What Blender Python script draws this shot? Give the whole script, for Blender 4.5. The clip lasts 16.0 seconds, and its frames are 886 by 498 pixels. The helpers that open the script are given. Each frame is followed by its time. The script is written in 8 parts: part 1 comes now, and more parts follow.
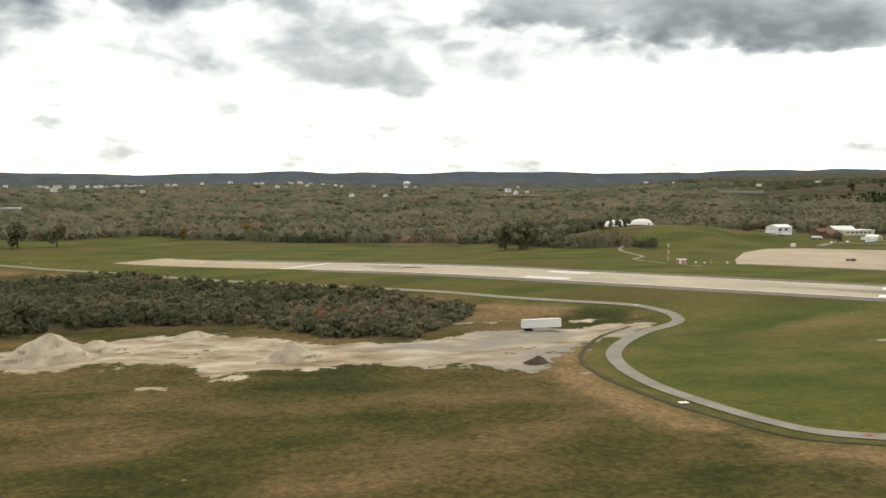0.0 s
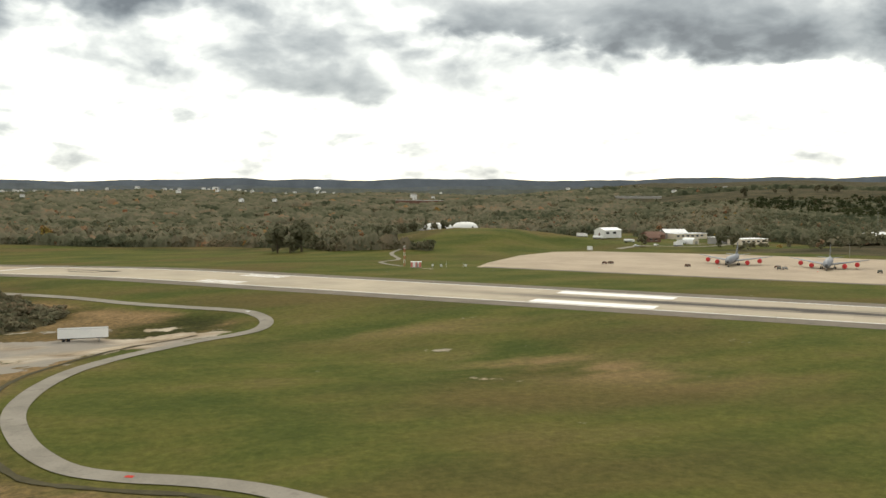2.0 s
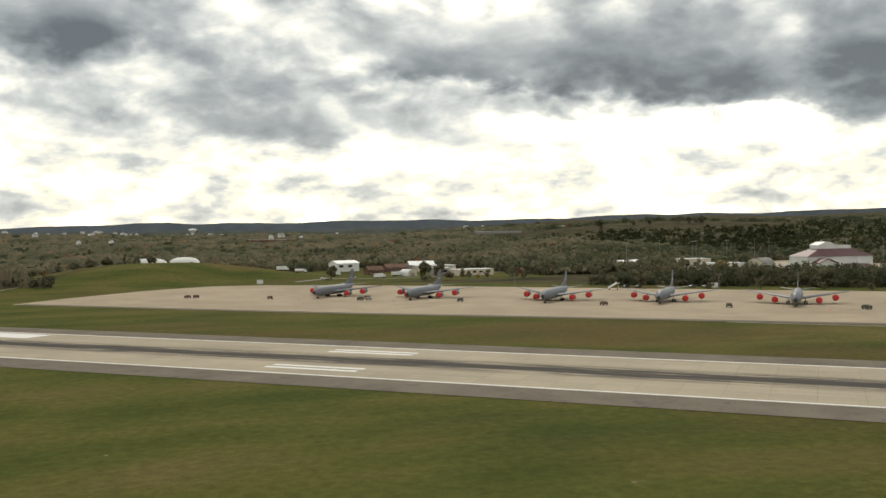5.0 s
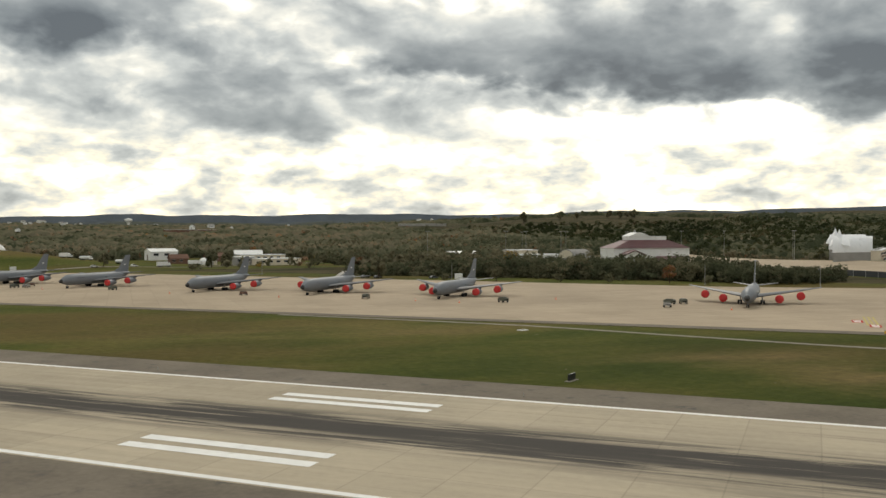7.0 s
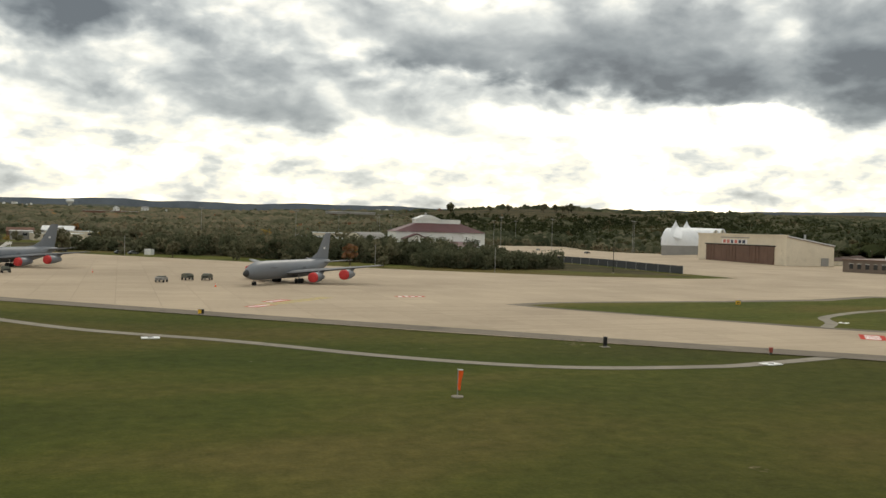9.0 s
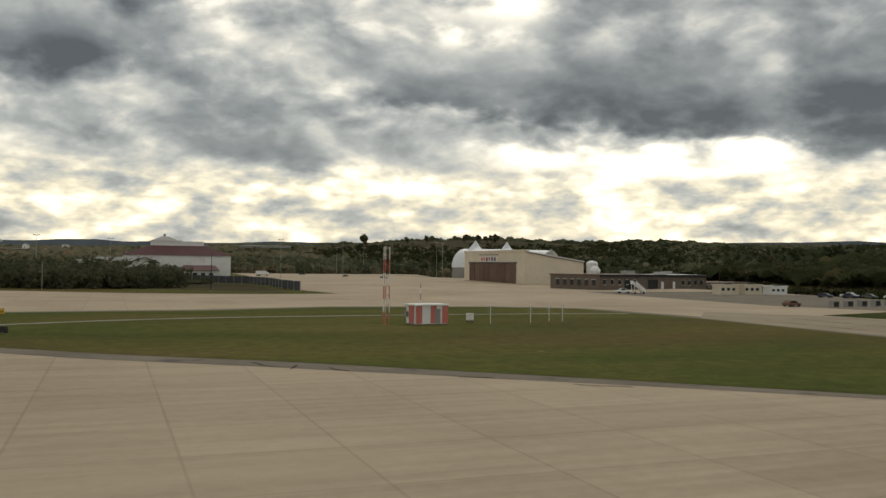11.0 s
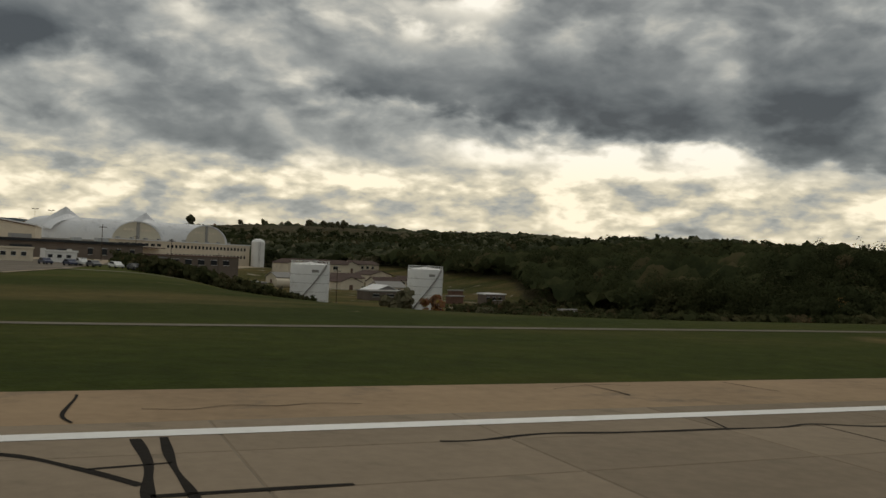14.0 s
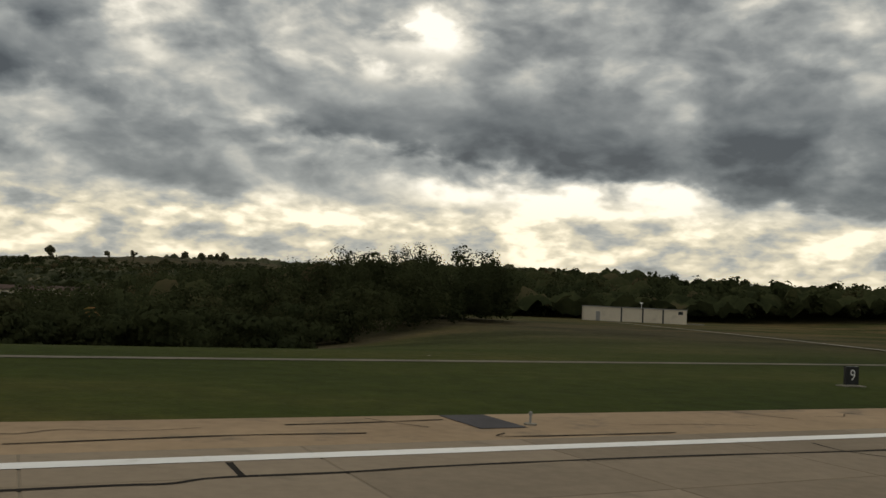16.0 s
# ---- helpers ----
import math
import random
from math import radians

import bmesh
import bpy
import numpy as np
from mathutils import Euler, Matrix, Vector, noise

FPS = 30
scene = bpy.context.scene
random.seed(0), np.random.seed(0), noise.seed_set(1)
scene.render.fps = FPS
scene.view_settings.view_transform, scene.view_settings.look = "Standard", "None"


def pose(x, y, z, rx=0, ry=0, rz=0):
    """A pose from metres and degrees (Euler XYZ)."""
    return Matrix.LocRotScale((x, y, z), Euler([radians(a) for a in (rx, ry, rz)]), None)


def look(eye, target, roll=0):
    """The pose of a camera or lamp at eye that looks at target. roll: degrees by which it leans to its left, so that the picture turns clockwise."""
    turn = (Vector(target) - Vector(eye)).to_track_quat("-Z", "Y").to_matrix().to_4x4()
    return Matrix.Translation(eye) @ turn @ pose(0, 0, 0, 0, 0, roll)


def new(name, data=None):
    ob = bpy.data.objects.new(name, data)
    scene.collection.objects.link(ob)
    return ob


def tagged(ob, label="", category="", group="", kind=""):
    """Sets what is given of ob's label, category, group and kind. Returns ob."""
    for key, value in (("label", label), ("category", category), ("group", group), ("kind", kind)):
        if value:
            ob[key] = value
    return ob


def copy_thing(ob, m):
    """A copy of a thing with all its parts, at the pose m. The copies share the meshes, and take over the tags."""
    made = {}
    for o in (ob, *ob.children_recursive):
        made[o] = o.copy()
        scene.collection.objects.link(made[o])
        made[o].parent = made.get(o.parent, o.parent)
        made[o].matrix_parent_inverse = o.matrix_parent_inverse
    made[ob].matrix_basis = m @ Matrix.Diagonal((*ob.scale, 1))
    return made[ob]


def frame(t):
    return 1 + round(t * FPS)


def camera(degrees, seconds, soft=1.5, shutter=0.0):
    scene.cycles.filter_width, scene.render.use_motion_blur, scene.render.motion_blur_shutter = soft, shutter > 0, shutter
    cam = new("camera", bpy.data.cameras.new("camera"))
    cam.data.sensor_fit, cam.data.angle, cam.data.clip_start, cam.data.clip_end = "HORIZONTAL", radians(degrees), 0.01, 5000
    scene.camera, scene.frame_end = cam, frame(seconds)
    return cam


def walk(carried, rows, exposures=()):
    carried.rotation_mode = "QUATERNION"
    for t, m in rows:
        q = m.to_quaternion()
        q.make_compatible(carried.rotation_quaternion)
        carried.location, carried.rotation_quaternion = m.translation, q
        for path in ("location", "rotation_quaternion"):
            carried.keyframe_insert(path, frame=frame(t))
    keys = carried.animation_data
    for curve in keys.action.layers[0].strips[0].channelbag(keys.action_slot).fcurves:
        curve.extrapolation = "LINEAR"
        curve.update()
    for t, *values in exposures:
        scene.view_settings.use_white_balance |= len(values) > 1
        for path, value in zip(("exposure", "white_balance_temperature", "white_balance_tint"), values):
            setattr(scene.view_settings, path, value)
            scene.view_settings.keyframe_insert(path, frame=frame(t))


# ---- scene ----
cam = camera(53.1, 16.0)
PATH = [
    (0, (0.0, 0.0, 23.56), (0.475, 1.938, 23.424), 0.2),
    (0.5, (18.426, 0.757, 22.892), (18.938, 2.684, 22.746), 0.5),
    (1, (36.853, 1.511, 22.203), (37.399, 3.429, 22.045), 0.7),
    (1.5, (55.288, 2.258, 21.467), (55.843, 4.173, 21.315), 0.8),
    (2, (73.731, 2.991, 20.665), (74.297, 4.906, 20.547), 0.3),
    (2.5, (92.181, 3.698, 19.801), (92.757, 5.611, 19.703), -0.0),
    (3, (110.637, 4.369, 18.895), (111.216, 6.281, 18.812), 0.0),
    (3.5, (129.114, 4.959, 17.962), (129.712, 6.867, 17.912), -0.5),
    (4, (147.625, 5.43, 17.02), (148.268, 7.323, 16.993), -1.2),
    (6.5, (242.12, 2.841, 12.818), (242.801, 4.722, 12.791), -0.4),
    (7, (261.424, 2.667, 11.97), (262.108, 4.546, 11.935), -0.1),
    (7.5, (280.785, 2.53, 11.065), (281.47, 4.409, 11.047), 0.9),
    (8, (300.157, 2.423, 10.133), (300.822, 4.309, 10.109), 1.8),
    (8.5, (319.516, 2.342, 9.149), (320.187, 4.226, 9.109), 1.9),
    (9, (338.867, 2.29, 8.169), (339.553, 4.168, 8.122), 1.6),
    (9.5, (358.22, 2.259, 7.232), (358.917, 4.133, 7.223), 1.1),
    (10, (377.577, 2.239, 6.361), (378.286, 4.108, 6.389), 0.5),
    (12.3, (466.626, 2.222, 3.611), (467.32, 4.097, 3.651), 1.0),
    (12.5, (474.37, 2.225, 3.49), (475.069, 4.099, 3.514), 0.9),
    (13, (493.732, 2.234, 3.205), (494.457, 4.098, 3.188), 1.1),
    (13.5, (513.096, 2.24, 2.951), (513.862, 4.087, 2.948), 2.0),
    (14, (532.46, 2.246, 2.748), (533.257, 4.08, 2.774), 2.6),
    (14.5, (551.822, 2.264, 2.632), (552.639, 4.089, 2.662), 2.6),
    (15, (571.189, 2.288, 2.577), (572.021, 4.106, 2.613), 2.6),
    (15.5, (590.557, 2.318, 2.577), (591.408, 4.127, 2.66), 2.9),
    (16, (609.926, 2.342, 2.549), (610.799, 4.138, 2.665), 2.7),
]
walk(cam, [(t, look(eye, target, roll)) for t, eye, target, roll in PATH],
     exposures=[(0.0, 0.65, 6750, 10), (1.5, 0.68, 6750, 10), (2.5, 0.45, 6750, 10), (3.5, 0.25, 6750, 10), (4.2, 0.24, 6750, 10), (6.5, 0.0, 6750, 10), (7.0, 0.05, 6750, 10), (8.0, -0.12, 6750, 10), (9.0, 0.20, 6750, 10), (9.5, 0.32, 6750, 10), (10.0, 0.08, 6750, 10),
                (12.3, -1.0, 6750, 10), (13.0, -1.36, 6750, 10), (14.0, -0.90, 6750, 10), (15.0, -0.65, 6750, 10), (16.0, -0.75, 6750, 10)])

# ---- world and sun: a broken overcast, brightest low in front of the aircraft's left side ----
def noise_node(n, l, vec, scale, detail=4.0, rough=0.55):
    t = n.new("ShaderNodeTexNoise")
    t.inputs["Scale"].default_value, t.inputs["Detail"].default_value, t.inputs["Roughness"].default_value = scale, detail, rough
    l.new(vec, t.inputs["Vector"])
    return t.outputs["Fac"]


def ramp_node(n, l, fac, stops):
    r = n.new("ShaderNodeValToRGB")
    while len(r.color_ramp.elements) < len(stops):
        r.color_ramp.elements.new(0.5)
    for el, (pos, c) in zip(r.color_ramp.elements, stops):
        el.position, el.color = pos, (*c, 1) if len(c) == 3 else c
    l.new(fac, r.inputs[0])
    return r.outputs[0]


def math_node(n, l, op, a, b=None, c=None, clamp=False):
    m = n.new("ShaderNodeMath")
    m.operation, m.use_clamp = op, clamp
    for i, val in enumerate((a, b, c)):
        if val is None:
            continue
        if isinstance(val, (int, float)):
            m.inputs[i].default_value = val
        else:
            l.new(val, m.inputs[i])
    return m.outputs[0]


def mix_node(n, l, fac, a, b, mode="MIX"):
    m = n.new("ShaderNodeMixRGB")
    m.blend_type = mode
    for i, val in enumerate((fac, a, b)):
        if isinstance(val, (int, float)):
            m.inputs[i].default_value = val
        elif isinstance(val, tuple):
            m.inputs[i].default_value = (*val, 1)
        else:
            l.new(val, m.inputs[i])
    return m.outputs[0]


def band(n, l, x, lo, hi):
    """A soft step of a value from lo to hi."""
    m = n.new("ShaderNodeMapRange")
    m.interpolation_type = "SMOOTHSTEP"
    m.inputs["From Min"].default_value, m.inputs["From Max"].default_value = lo, hi
    l.new(x, m.inputs["Value"])
    return m.outputs["Result"]


SUN_AZ, SUN_EL = 29.0, 40.0  # degrees from +y towards +x, and above the horizon
SKY_STRENGTH = 0.085
world = bpy.data.worlds.new("overcast_sky")
scene.world = world
world.use_nodes = True


def build_clouds(n, l):
    """The colour of the cloud sheet for each direction: a noisy thickness, large clouds and gaps, and the light that comes through."""
    unit = n.new("ShaderNodeVectorMath")
    unit.operation = "NORMALIZE"
    l.new(n.new("ShaderNodeTexCoord").outputs["Generated"], unit.inputs[0])
    sep = n.new("ShaderNodeSeparateXYZ")
    l.new(unit.outputs[0], sep.inputs[0])
    x, y, z = sep.outputs
    z = math_node(n, l, "MAXIMUM", z, 0.0)
    az = math_node(n, l, "MULTIPLY", math_node(n, l, "ARCTAN2", x, y), 57.29578)
    el = math_node(n, l, "MULTIPLY", math_node(n, l, "ARCSINE", z), 57.29578)

    def flattened(k):
        """Directions with their height stretched, so that what is made from them lies k times as wide as high."""
        com = n.new("ShaderNodeCombineXYZ")
        for i, val in enumerate((x, y, math_node(n, l, "MULTIPLY", z, k))):
            l.new(val, com.inputs[i])
        return com.outputs[0]

    def warped(vec, scale, amount):
        warp = n.new("ShaderNodeTexNoise")
        warp.inputs["Scale"].default_value, warp.inputs["Detail"].default_value = scale, 3.0
        l.new(vec, warp.inputs["Vector"])
        add = n.new("ShaderNodeVectorMath")
        add.operation = "MULTIPLY_ADD"
        l.new(warp.outputs["Color"], add.inputs[0])
        add.inputs[1].default_value = (amount, amount, amount)
        l.new(vec, add.inputs[2])
        return add.outputs[0]

    high = warped(flattened(1.9), 9.0, 0.042)
    big, billow, curl = noise_node(n, l, high, 6.0, 2.0, 0.5), noise_node(n, l, high, 13.0, 5.0, 0.47), noise_node(n, l, high, 36.0, 3.0, 0.48)
    flat = warped(flattened(2.4), 13.0, 0.022)
    puffs, shreds = noise_node(n, l, flat, 16.0, 5.0, 0.50), noise_node(n, l, flat, 48.0, 3.0, 0.50)
    low = band(n, l, el, 8.0, 4.5)
    azw = math_node(n, l, "ADD", az, math_node(n, l, "MULTIPLY_ADD", big, 8.0, -4.0))
    elw = math_node(n, l, "ADD", el, math_node(n, l, "ADD", math_node(n, l, "MULTIPLY_ADD", billow, 3.4, -1.7), math_node(n, l, "MULTIPLY_ADD", curl, 1.0, -0.5)))

    def blob(ca, ce, sa, se, amp):
        p = math_node(n, l, "POWER", math_node(n, l, "MULTIPLY", math_node(n, l, "SUBTRACT", azw, ca), 1 / sa), 2)
        q = math_node(n, l, "POWER", math_node(n, l, "MULTIPLY", math_node(n, l, "SUBTRACT", elw, ce), 1 / se), 2)
        return math_node(n, l, "MULTIPLY", math_node(n, l, "EXPONENT", math_node(n, l, "MULTIPLY", math_node(n, l, "ADD", p, q), -1)), amp)

    upper = math_node(n, l, "ADD", math_node(n, l, "MULTIPLY_ADD", big, 0.60, 0.13), math_node(n, l, "MULTIPLY_ADD", billow, 1.45, -0.725))
    upper = math_node(n, l, "ADD", upper, math_node(n, l, "MULTIPLY_ADD", curl, 0.42, -0.21))
    lower = math_node(n, l, "ADD", math_node(n, l, "MULTIPLY_ADD", puffs, 1.55, -0.555), math_node(n, l, "MULTIPLY_ADD", shreds, 0.50, -0.25))
    mixed = n.new("ShaderNodeMix")
    l.new(low, mixed.inputs["Factor"])
    l.new(upper, mixed.inputs["A"])
    l.new(lower, mixed.inputs["B"])
    thick = mixed.outputs["Result"]
    # the long dark deck with its ragged lower edge
    above = math_node(n, l, "SUBTRACT", elw, math_node(n, l, "MULTIPLY_ADD", azw, -0.115, 12.1))
    deck = math_node(n, l, "MULTIPLY", band(n, l, above, -0.25, 0.55), math_node(n, l, "MULTIPLY", band(n, l, azw, 13.0, 18.0), band(n, l, elw, 14.5, 10.5)))
    thick = math_node(n, l, "ADD", thick, math_node(n, l, "MULTIPLY", deck, 0.34))
    # the large clouds and the gaps between them
    for blob_ in ((31, 10.2, 8.0, 1.8, 0.17), (37, 9.2, 4.5, 1.1, 0.16), (48, 10.5, 5.0, 2.6, 0.08), (41.5, 10.6, 1.6, 1.8, -0.22), (20, 10.2, 3.5, 0.9, 0.14), (14.5, 11.2, 3.2, 1.5, 0.24),
                  (-2, 12.8, 6.0, 1.7, 0.42), (-9, 11.6, 6.0, 1.3, 0.30), (3, 9.0, 8.0, 1.2, 0.12), (1, 16.2, 4.0, 1.0, 0.22), (7, 7.7, 8.0, 1.2, 0.12), (10, 6.8, 6.0, 0.8, 0.18), (38, 14.8, 8.0, 1.6, 0.10),
                  (23, 16.4, 3.8, 1.1, -0.40), (21.5, 14.0, 2.6, 0.8, -0.20), (35, 6.5, 10.0, 1.3, -0.32), (28, 7.2, 4.5, 0.9, -0.16), (7, 14.4, 3.0, 0.9, -0.16)):
        thick = math_node(n, l, "ADD", thick, blob(*blob_))
    col = ramp_node(n, l, math_node(n, l, "MULTIPLY", thick, 0.92), [(0.0, (1.95, 1.88, 1.68)), (0.13, (1.36, 1.32, 1.16)), (0.26, (0.92, 0.92, 0.84)), (0.40, (0.61, 0.645, 0.63)), (0.58, (0.385, 0.418, 0.424)), (0.76, (0.248, 0.278, 0.291)), (0.90, (0.168, 0.191, 0.205)), (1.0, (0.118, 0.135, 0.147))])
    warm = math_node(n, l, "MULTIPLY", low, band(n, l, thick, 0.40, 0.20))
    col = mix_node(n, l, warm, col, (1.04, 0.985, 0.86), "MULTIPLY")
    return mix_node(n, l, 1.0, col, (1 / SKY_STRENGTH,) * 3, "MULTIPLY")


wn, wl = world.node_tree.nodes, world.node_tree.links
sky = wn.new("ShaderNodeTexSky")
sky.sky_type, sky.sun_disc = "NISHITA", False
sky.sun_elevation, sky.sun_rotation = radians(SUN_EL), radians(SUN_AZ)
wl.new(mix_node(wn, wl, 0.93, sky.outputs[0], build_clouds(wn, wl)), wn["Background"].inputs[0])
wn["Background"].inputs[1].default_value = SKY_STRENGTH

sun = new("sun", bpy.data.lights.new("sun", "SUN"))
sun.data.energy, sun.data.angle, sun.data.color = 0.85, radians(14), (1.0, 0.94, 0.84)
a, e = radians(SUN_AZ), radians(SUN_EL)
sun.matrix_world = look((0, 0, 0), (-math.sin(a) * math.cos(e), -math.cos(a) * math.cos(e), -math.sin(e)))

# ---- the plan: the crossing runway's own axes, and the lie of the land ----
K = 0.55                       # scale of the whole place: built at 0.55 of life size
FT = 0.3048 * K                # one foot on the ground plan
RX, RY, RA = 21.13, 290.17, -0.74676  # threshold and direction of the crossing runway
CA, SA = math.cos(RA), math.sin(RA)


def P(u, v):
    """Plan position from feet along (u) and left of (v) the crossing runway's centre line."""
    return (RX + FT * (u * CA - v * SA), RY + FT * (u * SA + v * CA))


def UV(x, y):
    return (((x - RX) * CA + (y - RY) * SA) / FT, (-(x - RX) * SA + (y - RY) * CA) / FT)


def sst(t):
    t = np.clip(t, 0, 1)
    return t * t * (3 - 2 * t)


def bump2(x, y, cx, cy, sx, sy):
    return np.exp(-((x - cx) / sx) ** 2 - ((y - cy) / sy) ** 2)


def rolling(x, y, s):
    return (np.sin(x / (61 * s) + 1.3) * np.cos(y / (47 * s) + 0.4) + 0.6 * np.sin(x / (23 * s) - y / (31 * s)) +
            0.35 * np.sin(x / (13 * s) + y / (11 * s) + 2.0))


def near_segments(x, y, pts):
    """Distance to a line of straight pieces."""
    best = np.full(np.shape(x), 1e9)
    for (ax, ay), (bx, by) in zip(pts, pts[1:]):
        dx, dy = bx - ax, by - ay
        t = np.clip(((x - ax) * dx + (y - ay) * dy) / (dx * dx + dy * dy), 0, 1)
        best = np.minimum(best, np.hypot(x - ax - t * dx, y - ay - t * dy))
    return best


PERIMETER = [(-190, 430), (-110, 362), (-75.9, 332.5), (-54.6, 314.2), (-34.6, 295.8), (0.3, 254.8), (28.6, 225.8), (50.7, 206.6), (63.1, 193.8), (74, 184.4), (84.2, 175.7), (87.5, 169.2), (88.2, 162.9), (86.3, 157.3), (82.1, 153.9),
             (76.4, 150.6), (69.9, 144.1), (64.1, 136.9), (59.7, 129.2), (57.1, 120.2), (56.1, 111.4), (56.5, 104.2), (58.3, 96.8), (60.5, 91.4), (63.9, 86.4), (68.8, 82.9), (73.5, 79.9), (77.9, 76.3), (81.7, 72.2), (86.9, 65.4), (94, 56), (104, 44), (118, 30), (140, 10)]
LOW_SIDE = PERIMETER + [(140, -120), (-400, -120), (-400, 420)]


def inside_by(x, y, pts):
    """How far inside an outline one stands; negative outside it."""
    odd = np.zeros(np.shape(x), bool)
    for (ax, ay), (bx, by) in zip(pts, pts[1:] + pts[:1]):
        if ay != by:
            odd ^= ((ay > y) != (by > y)) & (x < ax + (y - ay) * (bx - ax) / (by - ay))
    return near_segments(x, y, pts + pts[:1]) * np.where(odd, 1.0, -1.0)


def hollow(x, y):
    """How deep one stands in the rough hollow below the perimeter road, 0 to 1."""
    x, y = np.asarray(x, float), np.asarray(y, float)
    if np.min(x) > 145:
        return np.zeros(np.shape(x))
    return sst((inside_by(x, y, LOW_SIDE) - 1.8) / 6.5) * sst((110 - x) / 30)


def terrain(x, y):
    """Height of the ground."""
    x, y = np.asarray(x, float), np.asarray(y, float)
    u, v = UV(x, y)
    z = -3.0 * sst((450 - u) / 850)
    lower = -v * FT
    z = z - 2.9 * sst((lower - 16) / 52) * sst((190 - x) / 70) - 0.9 * bump2(x, y, 66, 82, 12, 14)
    z = z - 0.45 * hollow(x, y)
    off = np.maximum(730 - u, v - 985)
    z = z + 7.2 * np.exp(-np.sqrt(((x - 196) / 50) ** 2 + ((y - 362) / 46) ** 2) ** 2.6) * sst(off / 190)
    z = z + np.minimum(3.2e-5 * np.maximum(0, y - 90) ** 2, 3.6) * sst((u - 2100) / 300) * sst((v - 1000) / 300) * (1 - sst((x - 560) / 60))
    z = z - 5.6 * sst((x - 538) / 34) * sst((y - 38) / 62) * (1 - 0.45 * sst((y - 228) / 45)) * (1 - sst((x - 615) / 40)) * (1 - sst((y - 330) / 120))
    z = z + 4.6 * bump2(x, y, 203, 420, 26, 15)
    r = np.hypot(x - 300, y)
    far = sst((r - 470) / 200)
    lean = 0.0225 + 0.0095 * sst((np.degrees(np.arctan2(x - 300, y)) + 15) / 50)
    reach = 900 + 1300 * sst((np.degrees(np.arctan2(x - 300, y)) - 12) / 20)
    z = z + lean * np.minimum(np.maximum(r - 480, 0), reach) + 0.012 * np.clip(r - 2680, 0, 1400) * (reach > 1500)
    z = z + 17 * bump2(x, y, 800, 880, 240, 170) + 8.0 * bump2(x, y, 800, 330, 90, 110)
    z = z - 5.5 * far * bump2(x, y, 60, 560, 330, 190)
    z = z + far * rolling(x, y, 1.0 + r / 900.0) * np.clip(r / 420, 0, 5.0)
    z = z + 0.22 * hollow(x, y) * rolling(x, y, 0.11)
    return z


def ground_z(x, y):
    return float(terrain(x, y))


# ---- mesh helpers ----
class Form:
    """Collects the vertices and faces of one part."""

    def __init__(self):
        self.v, self.f = [], []

    def add(self, verts, faces):
        n = len(self.v)
        self.v += [tuple(p) for p in verts]
        self.f += [tuple(i + n for i in face) for face in faces]
        return self

    def box(self, x0, x1, y0, y1, z0, z1):
        v = [(x, y, z) for z in (z0, z1) for x, y in ((x0, y0), (x1, y0), (x1, y1), (x0, y1))]
        return self.add(v, [(3, 2, 1, 0), (4, 5, 6, 7), (0, 1, 5, 4), (1, 2, 6, 5), (2, 3, 7, 6), (3, 0, 4, 7)])

    def rings(self, rings, caps=True):
        n = len(rings[0])
        v = [p for ring in rings for p in ring]
        f = [(i * n + j, i * n + (j + 1) % n, (i + 1) * n + (j + 1) % n, (i + 1) * n + j) for i in range(len(rings) - 1) for j in range(n)]
        if caps:
            f += [tuple(reversed(range(n))), tuple(range((len(rings) - 1) * n, len(rings) * n))]
        return self.add(v, f)

    def along_x(self, profile, x0, x1):
        """A profile of (y, z) drawn out from x0 to x1."""
        return self.rings([[(x0, y, z) for y, z in profile], [(x1, y, z) for y, z in profile]])

    def along_y(self, profile, y0, y1):
        return self.rings([[(x, y0, z) for x, z in profile], [(x, y1, z) for x, z in profile]])

    def cyl(self, p0, p1, r0, r1=None, n=10):
        p0, p1 = Vector(p0), Vector(p1)
        q = (p1 - p0).to_track_quat("Z", "Y")
        ring = lambda p, r: [tuple(p + q @ Vector((r * math.cos(2 * math.pi * i / n), r * math.sin(2 * math.pi * i / n), 0))) for i in range(n)]
        return self.rings([ring(p0, r0), ring(p1, r0 if r1 is None else r1)])

    def turned(self, profile, n=16, axis="x", at=(0, 0, 0)):
        """A profile of (distance along the axis, radius) turned round it."""
        out = []
        for d, r in profile:
            ring = []
            for i in range(n):
                c, s = r * math.cos(2 * math.pi * i / n), r * math.sin(2 * math.pi * i / n)
                p = (d, c, s) if axis == "x" else (c, s, d)
                ring.append(tuple(p[k] + at[k] for k in range(3)))
            out.append(ring)
        return self.rings(out)


def part(name, form, material, parent=None, label="", k=1.0, smooth=False, kind=""):
    me = bpy.data.meshes.new(name)
    me.from_pydata([(x * k, y * k, z * k) for x, y, z in form.v], [], form.f)
    bm = bmesh.new()
    bm.from_mesh(me)
    bmesh.ops.recalc_face_normals(bm, faces=bm.faces)
    bm.to_mesh(me)
    bm.free()
    me.materials.append(material)
    if smooth:
        me.shade_smooth()
        me.set_sharp_from_angle(angle=radians(40))
    ob = new(name, me)
    if parent:
        ob.parent = parent
    return tagged(ob, label, kind=kind)


def thing(name, label, category, x, y, rz=0.0, z=None, group="", kind=""):
    ob = new(name)
    ob.matrix_world = pose(x, y, ground_z(x, y) if z is None else z, 0, 0, rz)
    return tagged(ob, label, category, group, kind)


